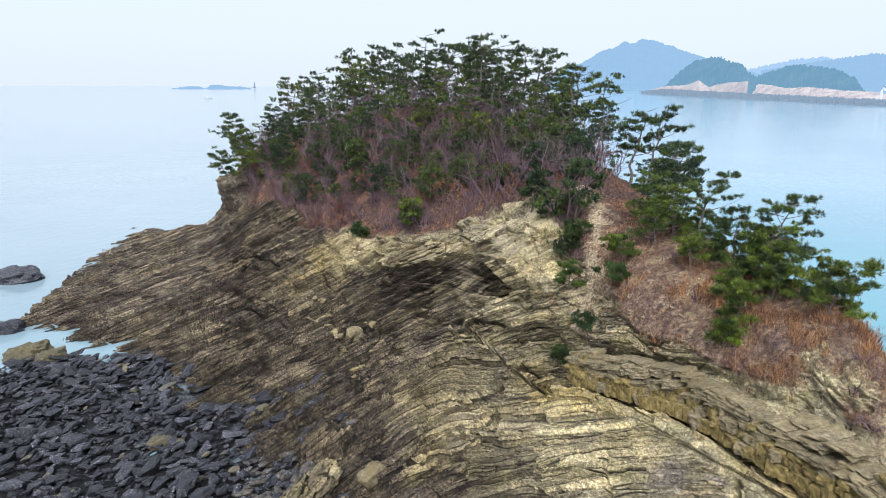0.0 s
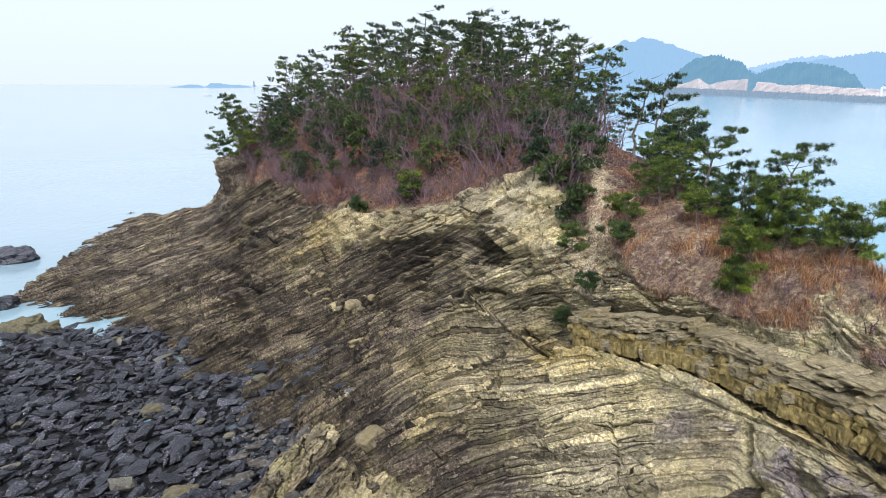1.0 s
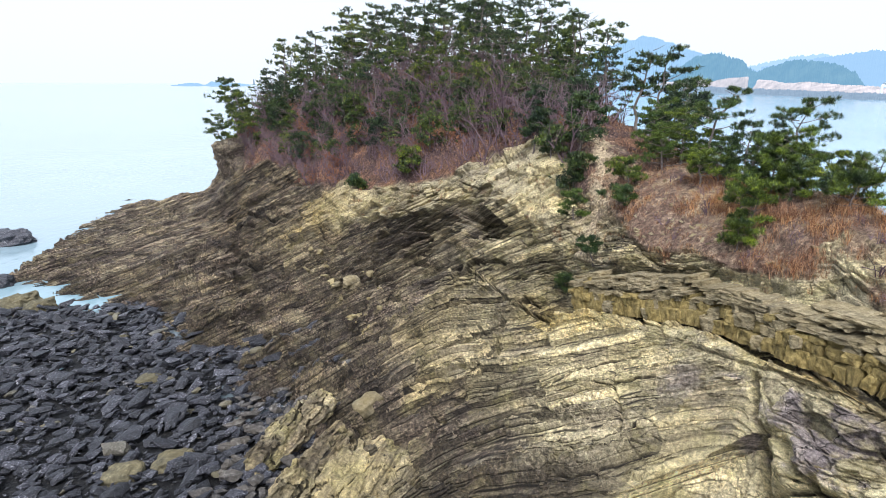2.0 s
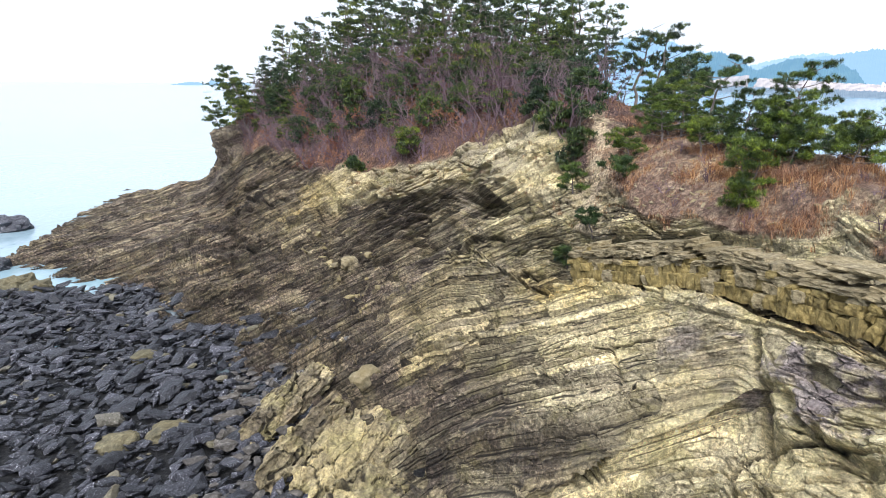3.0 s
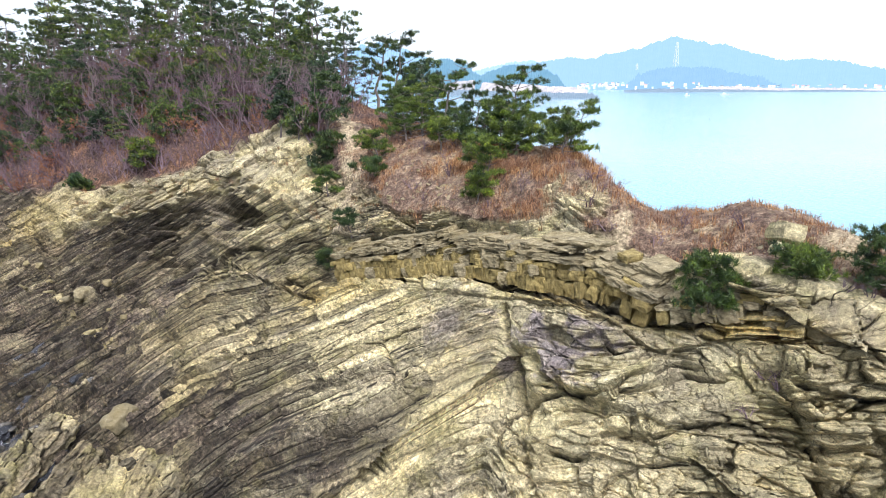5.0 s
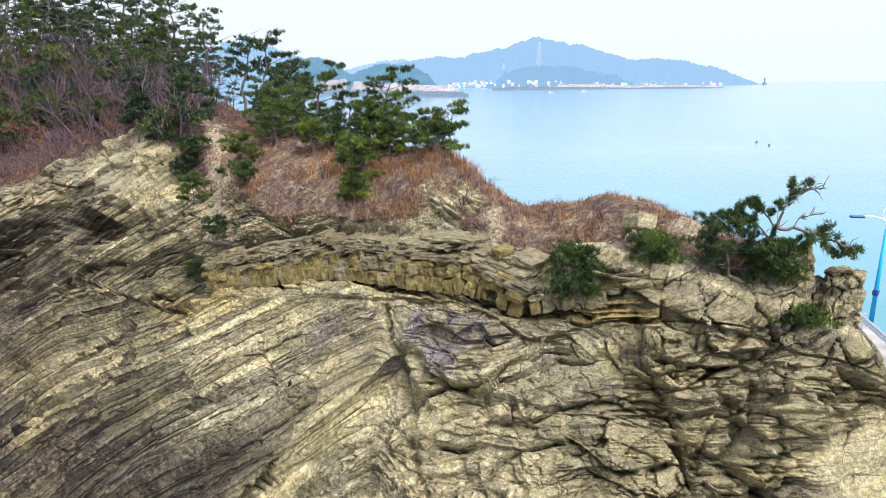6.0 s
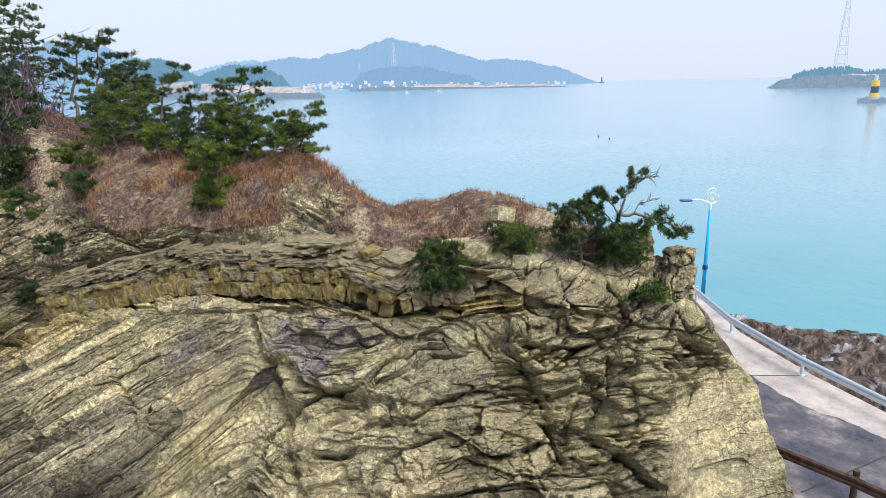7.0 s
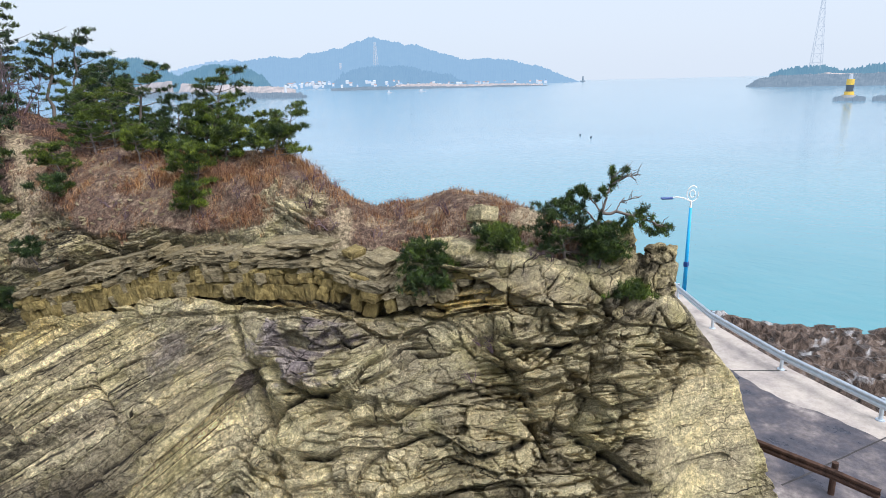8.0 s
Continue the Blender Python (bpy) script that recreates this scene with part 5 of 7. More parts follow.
def place_pine(meshes, x, y, rz, scale, label, group="", dz=0.0, tilt=0.0, wide=1.0):
    z = ground_z(x, y)
    ob = thing("pine_tree", pose(x, y, z + dz, tilt, 0, rz) @ Matrix.Diagonal((scale * wide, scale * wide, scale, 1)), label, "pine tree", group)
    obj("trunk", meshes[0], ob)
    obj("crown", meshes[1], ob)
    return ob


BROW_X, BROW_Y = [-20, -16, -9.8, -2, 3.5, 6.8, 10, 14], [62.8, 55.4, 47.8, 40.6, 38.3, 36.0, 36.6, 40.0]


def wood():
    """The pine wood on the knoll."""
    rng = np.random.RandomState(21)
    kinds = []
    for i in range(8):
        kinds.append(pine_meshes(500 + i, 5.6, (rng.uniform(-0.06, 0.2), rng.uniform(-0.08, 0.08)), rng.uniform(0.26, 0.38), 19, rng.uniform(0.22, 0.42), 3, 5, 15, 0.19, 0.03, 0.95, bare=0.3, bend=0.2, wind=0.3))
    spots = []
    soil_at = [(x, y) for x in np.arange(-20, 14, 0.5) for y in np.arange(39, 69, 0.5)]
    rng.shuffle(soil_at)
    for x, y in soil_at:
        # inside the outline of the knoll, back from its brow
        brow_y = np.interp(x, BROW_X, BROW_Y)
        back_y = np.interp(x, [-20, -10, 0, 7, 11, 14], [68, 68, 66, 62, 50, 43])
        if not (brow_y < y < back_y):
            continue
        gap = 1.6 if y < brow_y + 10 else 2.2
        if any((x - a) ** 2 + (y - b) ** 2 < gap * gap for a, b in spots):
            continue
        spots.append((x, y))
    for x, y in spots:
        dx = min(1.0, max(0.0, (x + 20) / 7))
        in_y = y - np.interp(x, BROW_X, BROW_Y)
        edge_tree = in_y < 5
        if in_y < 3.0 and rng.rand() < 0.55:
            continue
        sc = rng.uniform(0.62, 1.12) * (0.7 + 0.3 * dx) * (0.45 + 0.55 * min(1, in_y / 8))
        place_pine(kinds[rng.randint(8)], x, y, rng.uniform(-50, 50), sc, "low dark green pine at the edge of the wood" if edge_tree else "slender dark green pine with layered crown in the wood", "pines of the wood", 0, rng.uniform(-6, 6), rng.uniform(0.9, 1.2))


    low = [pine_meshes(540 + i, 2.7, (rng.uniform(-0.1, 0.1), rng.uniform(-0.15, 0)), 0.36, 15, 0.08, 3, 6, 15, 0.2, 0.03, 1.15) for i in range(4)]
    placed = []
    while len(placed) < 50:
        x = rng.uniform(-17, 9.5)
        y = np.interp(x, BROW_X, BROW_Y) + rng.uniform(0.8, 7.5)
        if any((x - a) ** 2 + (y - b) ** 2 < 2.2 for a, b in placed):
            continue
        placed.append((x, y))
        place_pine(low[rng.randint(4)], x, y, rng.uniform(0, 360), rng.uniform(0.5, 1.05), "low bushy dark green pine on the front slope", "slope pines")


wood()


def single_pines():
    lb = "wind-bent green pine on the dry grassy ridge"
    near = dict(mat=MAT_NEEDLE_NEAR, length=0.125, width=0.0085, count=34)
    # x, y, height, lean, spread, limbs, first, turn
    rows = [
        (11.7, 21.4, 2.8, (0.16, -0.05), 0.42, 20, 0.3, 10, 0.1, 0.0), (11.2, 20.6, 1.9, (0.1, -0.1), 0.6, 20, 0.12, 80, 0.0, 0.0), (11.0, 21.0, 1.5, (0.0, -0.1), 0.6, 13, 0.1, 80, 0.0, 0.0),
        (9.5, 19.3, 1.5, (0.0, -0.3), 0.42, 15, 0.05, 30, 0.0, 0.0), (9.0, 18.6, 0.85, (-0.1, -0.3), 0.55, 11, 0.05, 130, 0.0, 0.0),
        (11.6, 17.6, 1.7, (0.3, -0.15), 0.45, 12, 0.4, 0, 0.3, 0.0), (11.4, 17.3, 1.1, (0.2, -0.1), 0.8, 18, 0.1, 50, 0.0, 0.0),
        (10.4, 25.2, 3.2, (0.32, -0.2), 0.38, 16, 0.5, 0, 0.2, 0.0), (9.3, 26.6, 1.9, (0, 0), 0.55, 20, 0.1, 0, 0.0, 0.0),
        (10.4, 27.6, 2.3, (0.1, 0), 0.55, 22, 0.1, 200, 0.0, 0.0), (9.6, 29.4, 2.4, (0, 0), 0.5, 20, 0.1, 100, 0.0, 0.0), (11.4, 23.6, 2.0, (0.1, 0), 0.5, 18, 0.2, 40, 0.1, 0.0),
        (9.7, 23.5, 1.5, (-0.1, -0.1), 0.5, 14, 0.25, 0, 0.2, 0.0), (10.9, 22.6, 1.8, (0.1, 0), 0.5, 17, 0.1, 0, 0.0, 0.0), (9.9, 20.4, 1.1, (-0.1, -0.1), 0.55, 14, 0.05, 0, 0.0, 0.0), (6.9, 32.3, 2.8, (0, 0), 0.36, 24, 0.1, 60, 0.0, 0.0), (5.0, 34.8, 2.2, (0, 0), 0.32, 16, 0.35, 0, 0.0, 0.0),
        (12.3, 37.8, 4.9, (0.1, 0), 0.26, 14, 0.42, 0, 0.1, 0.0), (11.2, 36.9, 4.6, (0.16, 0), 0.24, 14, 0.4, 0, 0.2, 0.0), (12.2, 35.0, 2.4, (0.1, 0), 0.4, 13, 0.15, 0, 0.0, 0.0), (13.0, 35.8, 3.9, (0.16, -0.05), 0.3, 10, 0.5, 45, 0.3, 0.0), (13.6, 36.9, 3.4, (0.2, 0), 0.3, 9, 0.45, 120, 0.4, 0.0),
        (11.9, 33.4, 3.4, (0.2, 0), 0.34, 14, 0.4, 70, 0.4, 0.0), (11.0, 30.8, 2.3, (0.1, 0), 0.5, 16, 0.2, 20, 0.1, 0.0), (6.1, 24.4, 0.9, (-0.3, 0), 0.7, 9, 0.2, 0, 0.0, 0.0),
        (5.3, 24.9, 0.9, (-0.3, -0.1), 0.6, 9, 0.1, 90, 0.0, 0.0), (7.3, 24.9, 0.8, (-0.2, -0.2), 0.8, 12, 0.1, 0, 0.0, 0.0), (7.9, 26.2, 1.2, (-0.2, -0.2), 0.7, 14, 0.1, 0, 0.0, 0.0),
        (-2.2, 39.9, 1.8, (0, 0), 0.45, 18, 0.05, 0, 0.0, 0.0), (-5.8, 41.9, 0.9, (0, 0), 0.6, 10, 0.1, 0, 0.0, 0.0), (10.6, 24.0, 1.3, (0.1, -0.1), 0.6, 15, 0.03, 60, 0.0, 0.0), (10.9, 25.9, 1.4, (0.1, 0), 0.6, 16, 0.03, 10, 0.0, 0.0), (10.2, 28.6, 1.5, (0, 0), 0.6, 17, 0.03, 70, 0.0, 0.0), (11.5, 20.2, 1.2, (0.2, 0), 0.65, 16, 0.03, 20, 0.0, 0.0),
        (11.8, 18.6, 1.2, (0.2, -0.1), 0.65, 15, 0.03, 20, 0.0, 0.0), (11.9, 22.2, 1.3, (0.1, 0), 0.6, 15, 0.03, 120, 0.0, 0.0), (10.9, 19.6, 1.0, (0.0, -0.2), 0.65, 14, 0.03, 20, 0.0, 0.0), (5.9, 27.4, 1.3, (-0.1, 0), 0.5, 14, 0.05, 0, 0.0, 0.0), (6.3, 30.2, 1.9, (0, 0), 0.4, 16, 0.1, 0, 0.1, 0.0), (5.6, 32.6, 1.6, (0, 0), 0.4, 14, 0.15, 0, 0.1, 0.0),
        (-21.2, 63.0, 3.6, (-0.35, 0), 0.4, 14, 0.4, 0, 0.1, 0.0), (-19.3, 61.6, 4.4, (-0.3, 0), 0.32, 18, 0.25, 0, 0.1, 0.0), (-18.4, 60.2, 4.6, (-0.2, 0), 0.3, 18, 0.3, 0, 0.1, 0.0), (-20.3, 64.5, 4.8, (-0.3, 0), 0.32, 18, 0.3, 0, 0.1, 0.0), (-17.6, 58.2, 3.4, (-0.2, 0), 0.34, 18, 0.15, 0, 0.0, 0.0)]
    for i, (x, y, h, lean, spread, limbs, first, rz, bare, dz) in enumerate(rows):
        far = y > 30
        kw = dict(length=0.19, width=0.026, count=17, mat=MAT_NEEDLE) if far else near
        m = pine_meshes(600 + i, h, lean, spread * (1.0 if far else 0.88), limbs, first, 4, 5, pads=0.8, bare=max(bare, 0.12), bend=0.26, wind=-0.35 if lean[0] < -0.15 else 0.25 if h > 1.4 else 0.1, bark=MAT_PALE_BARK if bare else MAT_BARK, **kw)
        place_pine(m, x, y, 0, 1, "sparse half-bare pine with pale crooked branches" if bare else (lb if h > 1.9 else "low spreading green pine among dry grass"), "ridge pines", dz)
    # on the cliff top over the road
    kw = dict(mat=MAT_NEEDLE_NEAR, length=0.11, width=0.009, count=34)
    cliff = [(11.05, 10.35, 0.85, (-0.1, 0.0), 0.62, 20, 0.05, 0.0), (10.75, 10.15, 0.55, (-0.3, -0.3), 0.8, 10, 0.1, 0.0), (12.25, 8.85, 0.62, (-0.35, 0.3), 0.75, 17, 0.05, 0.0),
             (13.45, 7.75, 1.45, (-0.3, 0.2), 0.42, 24, 0.08, 0.0), (13.85, 7.2, 0.95, (-0.1, -0.1), 0.5, 18, 0.05, 0.0), (14.05, 6.4, 0.4, (0.1, -0.3), 0.8, 10, 0.1, 0.0)]
    for i, (x, y, h, lean, spread, limbs, first, bare) in enumerate(cliff):
        m = pine_meshes(700 + i, h, lean, spread, limbs, first, 3, 5, pads=1.3, bend=0.3, **kw)
        place_pine(m, x, y, 0, 1, "low dense green pine clinging to the cliff edge", "cliff-edge pines", -0.03)
    crooked_pine(13.75, 7.3)


def crooked_pine(x, y):
    """A wind-bent pine: bare grey limbs, needles at their ends, reaching out over the cliff corner."""
    rng = np.random.RandomState(712)
    side = np.array((0.47, -0.88, 0.0))
    deep = np.array((0.88, 0.47, 0.0))
    wood_, cen, ups = Tubes(), [], []

    def limb(pts, r0, r1, sway=0.05):
        q = [side * a + deep * rng.normal(0, sway) + np.array((0, 0, b)) for a, b in pts]
        t = np.linspace(0, len(q) - 1, 4 * len(q))
        q = np.stack([np.interp(t, range(len(q)), [p[k] for p in q]) for k in range(3)], 1) + rng.normal(0, 0.012, (len(t), 3))
        wood_.add(q, np.linspace(r0, r1, len(q)), 6)
        return q

    def twigs(q, n, ln, leafy):
        for i in range(n):
            p = q[rng.randint(len(q) // 3, len(q))]
            d = (q[-1] - q[0]) / np.linalg.norm(q[-1] - q[0]) + rng.normal(0, 0.6, 3)
            e = p + d / np.linalg.norm(d) * ln * rng.uniform(0.6, 1.3)
            wood_.add([p, (p + e) / 2 + rng.normal(0, 0.02, 3), e], [0.011, 0.008, 0.004], 4)
            if rng.rand() < leafy:
                for f in (0.5, 0.75, 1.0):
                    for _ in range(2):
                        cen.append(p + (e - p) * f + rng.normal(0, 0.025, 3))
                        ups.append((0, 0, 0.8))

    trunk = limb([(-0.1, -0.3), (0.0, 0.1), (0.06, 0.4), (0.15, 0.85), (0.24, 1.0)], 0.06, 0.042, 0.01)
    twigs(trunk, 6, 0.25, 0.3)
    for pts, r, n, ln, leafy in (
            ([(0.24, 1.0), (0.3, 1.3), (0.38, 1.5), (0.44, 1.72)], 0.034, 10, 0.2, 0.55), ([(0.38, 1.5), (0.55, 1.62), (0.75, 1.68), (0.95, 1.72)], 0.018, 12, 0.2, 0.1),
            ([(0.44, 1.66), (0.58, 1.78), (0.74, 1.86)], 0.015, 8, 0.16, 0.15), ([(0.24, 1.0), (0.6, 0.99), (1.0, 0.92), (1.3, 0.84), (1.56, 0.76)], 0.034, 20, 0.22, 0.7),
            ([(0.9, 0.94), (1.12, 0.72), (1.35, 0.62)], 0.014, 9, 0.16, 0.25), ([(0.22, 0.98), (0.04, 1.16), (-0.12, 1.32), (-0.34, 1.38)], 0.024, 12, 0.18, 0.8),
            ([(0.12, 0.78), (-0.1, 0.98), (-0.4, 1.1), (-0.62, 1.24)], 0.02, 10, 0.18, 0.7), ([(0.5, 1.0), (0.62, 1.18), (0.8, 1.24), (1.02, 1.28)], 0.014, 9, 0.16, 0.05),
            ([(0.1, 0.55), (0.35, 0.66), (0.62, 0.66)], 0.018, 12, 0.2, 0.8), ([(-0.6, -0.02), (-0.3, -0.16), (0.0, -0.2)], 0.02, 5, 0.25, 0.1)):
        twigs(limb(pts, r, r * 0.4), n, ln, leafy)
    v, f = needles(cen, ups, 30, 0.1, 0.008, rng)
    ob = thing("pine_tree", pose(x, y, ground_z(x, y) + 0.05) @ Matrix.Diagonal((1.05, 1.05, 1.28, 1)), "crooked half-bare pine with pale branches on the cliff corner", "pine tree", "cliff-edge pines")
    obj("trunk", wood_.mesh("trunk", MAT_PALE_BARK), ob)
    obj("crown", mesh_from("crown", v, f, MAT_NEEDLE_NEAR), ob)


single_pines()


# ---------------------------------------------------------------- shrubs and dry grass
def shrub_mesh(seed, h, stems, mat, leaves=0):
    rng = np.random.RandomState(seed)
    tubes = Tubes()
    tips = []

    def grow(p, d, ln, r, depth):
        n = 2
        pts = [p]
        for _ in range(n):
            d = d + rng.normal(0, 0.16, 3)
            d[2] += 0.05
            d /= np.linalg.norm(d)
            pts.append(pts[-1] + d * ln / n)
        tubes.add(pts, np.linspace(r, r * 0.55, n + 1), 3)
        tips.extend(pts[1:])
        if depth:
            for _ in range(2 if rng.rand() < 0.6 else 3):
                grow(pts[rng.randint(1, 3)], d + rng.normal(0, 0.5, 3), ln * rng.uniform(0.5, 0.75), r * 0.55, depth - 1)

    for _ in range(stems):
        a = rng.uniform(0, 6.28)
        grow(np.array([0.1 * math.cos(a), 0.1 * math.sin(a), -0.1]), np.array([0.5 * math.cos(a), 0.5 * math.sin(a), 1.0]), h * rng.uniform(0.4, 0.6), 0.027, 3)
    me = tubes.mesh("twigwork", mat)
    lv = None
    if leaves:
        t = np.array(tips)
        c = t[rng.randint(0, len(t), leaves)]
        v, f = needles(c, np.tile((0, 0, 0.3), (leaves, 1)), 3, 0.085, 0.028, rng)
        lv = mesh_from("foliage", v, f, MAT_RUST)
    return me, lv


def area_samples(n, weight, seed):
    """Random places on the headland, by area and weight of its quads: (x, y, z)."""
    rng = np.random.RandomState(seed)
    a, b, c = HQ[HF[:, 0]], HQ[HF[:, 1]], HQ[HF[:, 3]]
    w = np.linalg.norm(np.cross(b - a, c - a), axis=1) * weight[HF[:, 0]]
    pick = rng.choice(len(HF), n, p=w / w.sum())
    u, v = rng.rand(n, 1), rng.rand(n, 1)
    return a[pick] + (b - a)[pick] * u + (c - a)[pick] * v


def shrubs():
    rng = np.random.RandomState(33)
    bare = [shrub_mesh(800 + i, 2.3, 4, MAT_TWIG) for i in range(5)]
    rusty = [shrub_mesh(820 + i, 1.5, 5, MAT_TWIG, 260) for i in range(4)]
    knoll = HSOIL * (HU > 1.8) * (HU < 5.9) * (HV > 4.75) * (HV < 6.9)
    rest_v, rest_f, rest_n = [], [], 0
    for i, (x, y, z) in enumerate(area_samples(560, knoll * (1 + 2.0 * (HV < 5.6)), 5)):
        low = rng.rand() < 0.4
        me, lv = (rusty if low else bare)[rng.randint(4)]
        s = rng.uniform(0.7, 1.25) * (1.35 if z > 9.5 and not low else 0.85)
        m = pose(x, y, z, rng.uniform(-8, 8), rng.uniform(-8, 8), rng.uniform(0, 360)) @ Matrix.Diagonal((s, s, s, 1))
        if i >= 230:
            nv = len(me.vertices)
            co = np.empty(nv * 3, np.float32)
            me.vertices.foreach_get("co", co)
            fv = np.empty(len(me.loops), np.int32)
            me.loops.foreach_get("vertex_index", fv)
            mm = np.array(m)
            rest_v.append(co.reshape(-1, 3) @ mm[:3, :3].T + mm[:3, 3])
            rest_f.append(fv.reshape(-1, 4) + rest_n)
            rest_n += nv
            continue
        ob = thing("shrub", m, "leafy rust-brown winter shrub under the pines" if low else "bare grey-brown twiggy winter shrub", "shrub", "undergrowth shrubs")
        obj("twigwork", me, ob)
        if lv:
            obj("foliage", lv, ob)
    tagged(new("undergrowth", mesh_from("undergrowth", np.concatenate(rest_v), np.concatenate(rest_f), MAT_THICKET)), "bare purple-brown thicket under the pines", "undergrowth", kind="stuff")
    right = HSOIL * (HU > 6.4) * (HU < 12.3) * (HV > 4.8) * (HV < 6.9)
    small = [shrub_mesh(840 + i, 0.9, 4, MAT_TWIG) for i in range(3)]
    for x, y, z in area_samples(64, right, 6):
        s = rng.uniform(0.4, 0.9)
        ob = thing("shrub", pose(x, y, z, 0, 0, rng.uniform(0, 360)) @ Matrix.Diagonal((s, s, s * 0.8, 1)), "low bare brown twiggy bush in dry grass", "shrub", "ridge shrubs")
        obj("twigwork", small[rng.randint(3)][0], ob)
    for x, y, z in ((10.8, 8.45, 6.05), (10.95, 8.2, 5.95)):
        hit = GROUND.ray_cast(Vector((0.1, -0.2, z + 0.35)), (Vector((x, y, z + 0.35)) - Vector((0.1, -0.2, z + 0.35))).normalized())[0]
        ob = thing("shrub", pose(hit.x, hit.y, hit.z - 0.12, 0, 0, rng.uniform(0, 360)) @ Matrix.Diagonal((0.62, 0.62, 0.42, 1)), "dry tangled purple-brown bush in a rock nook", "shrub", "cliff shrubs")
        obj("twigwork", small[rng.randint(3)][0], ob)
    for x, y in ((10.55, 8.55), (10.9, 10.1), (12.6, 8.3), (13.0, 8.0)):
        ob = thing("shrub", pose(x, y, ground_z(x, y), 0, 0, rng.uniform(0, 360)) @ Matrix.Diagonal((0.6, 0.6, 0.45, 1)), "dry tangled brown bush on the rock", "shrub", "cliff shrubs")
        obj("twigwork", small[rng.randint(3)][0], ob)


shrubs()


def grass():
    rng = np.random.RandomState(44)

    def tufts(places, blades, hmin, hmax, width):
        c = np.repeat(places, blades, 0)
        c = c + rng.normal(0, 0.09, c.shape) * (1, 1, 0.2)
        h = np.repeat(rng.uniform(hmin, hmax, len(places)), blades)[:, None] * rng.uniform(0.5, 1.1, (len(c), 1))
        d = rng.normal(0, 0.38, (len(c), 3))
        d[:, 2] = 1
        d /= np.linalg.norm(d, axis=1, keepdims=True)
        side = np.cross(d, rng.normal(size=c.shape))
        side /= np.linalg.norm(side, axis=1, keepdims=True)
        mid = c + d * h * 0.6
        tip = c + d * h + np.stack([rng.normal(0, 0.25, len(c)), rng.normal(0, 0.25, len(c)), -0.12 * np.ones(len(c))], 1) * h
        c = c - (0, 0, 0.06)
        v = np.stack([c - side * width, c + side * width, mid + side * width * 0.7, mid - side * width * 0.7, tip], 1).reshape(-1, 3)
        k = np.arange(len(c))[:, None] * 5
        return v, np.concatenate([k + (0, 1, 2), k + (0, 2, 3), k + (3, 2, 4)])

    clump = smooth01((vnoise(HQ * 0.8, 90) + 0.5 * vnoise(HQ * 2.1, 91) + 0.05) / 0.5)
    ridge = HSOIL * (HU > 6.3) * (HU < 13.2) * (HV > 4.7) * (HV < 7.2) * (0.3 + clump)
    v, f = tufts(area_samples(5600, ridge, 7), 9, 0.05, 0.24, 0.0058)
    tall = HSOIL * (HU > 6.6) * (HU < 8.8) * (HV > 4.6) * (HV < 6.6) * (clump > 0.6)
    v2, f2 = tufts(area_samples(420, tall, 11), 18, 0.28, 0.6, 0.0055)
    v, f = np.concatenate([v, v2]), np.concatenate([f, f2 + len(v)])
    tagged(new("dry_grass", mesh_from("dry_grass", v, f, MAT_GRASS)), "rust and straw coloured dry grass on the ridge", "grass", kind="stuff")
    knoll = HSOIL * (HU > 1.7) * (HU < 6.7) * (HV > 4.85) * (HV < 6.6)
    v, f = tufts(area_samples(3600, knoll, 8), 9, 0.12, 0.4, 0.014)
    tagged(new("dry_undergrowth", mesh_from("dry_undergrowth", v, f, MAT_DULL)), "rust-brown dry undergrowth on the knoll", "grass", kind="stuff")
    edge = (1 - HSOIL) * (HU > 3.5) * (HU < 13.5) * (HV > 4.2) * (HV < 5.2)
    v, f = tufts(area_samples(130, edge, 9), 12, 0.12, 0.35, 0.008)
    tagged(new("grass_tufts", mesh_from("grass_tufts", v, f, MAT_GRASS)), "small dry grass tufts in cracks of the rock", "grass", kind="stuff")
    # stones and chips scattered over the bare soil
    base = [(np.array([q.co for q in m.vertices]), np.array([[p.vertices[0], p.vertices[1], p.vertices[2]] for p in m.polygons])) for m in (hull_stone(60 + i, 10, MAT_BLOCK) for i in range(5))]
    V, F, n = [], [], 0
    chips = (HU > 4.5) * (HU < 13) * (HV > 2.2) * (HV < 5.8) * (0.3 + 1.6 * (HV > 4.2))
    for q in area_samples(2600, chips.astype(float), 10):
        r = 0.05 + 0.16 * rng.rand() ** 3
        m = np.array(pose(*q, rng.uniform(-30, 30), rng.uniform(-30, 30), rng.uniform(0, 360)) @ Matrix.Diagonal((1.6 * r, 1.6 * r, 1.6 * r, 1)))
        v, f = base[rng.randint(5)]
        V.append(v @ m[:3, :3].T + m[:3, 3])
        F.append(f + n)
        n += len(v)
    tagged(new("rock_chips", mesh_from("rock_chips", np.concatenate(V), np.concatenate(F), MAT_BLOCK)), "small pale rock chips on soil and ledges", "stones", kind="stuff")


grass()


# ---------------------------------------------------------------- road, rails, lamp
ROAD_Z = 2.3
RAIL = [Vector((30.9, 12.9, ROAD_Z)), Vector((28.0, 10.6, ROAD_Z)), Vector((25.31, 8.04, ROAD_Z)), Vector((22.98, 4.83, ROAD_Z)), Vector((21.17, 1.63, ROAD_Z)), Vector((19.5, -2.0, ROAD_Z)), Vector((18.1, -5.6, ROAD_Z))]


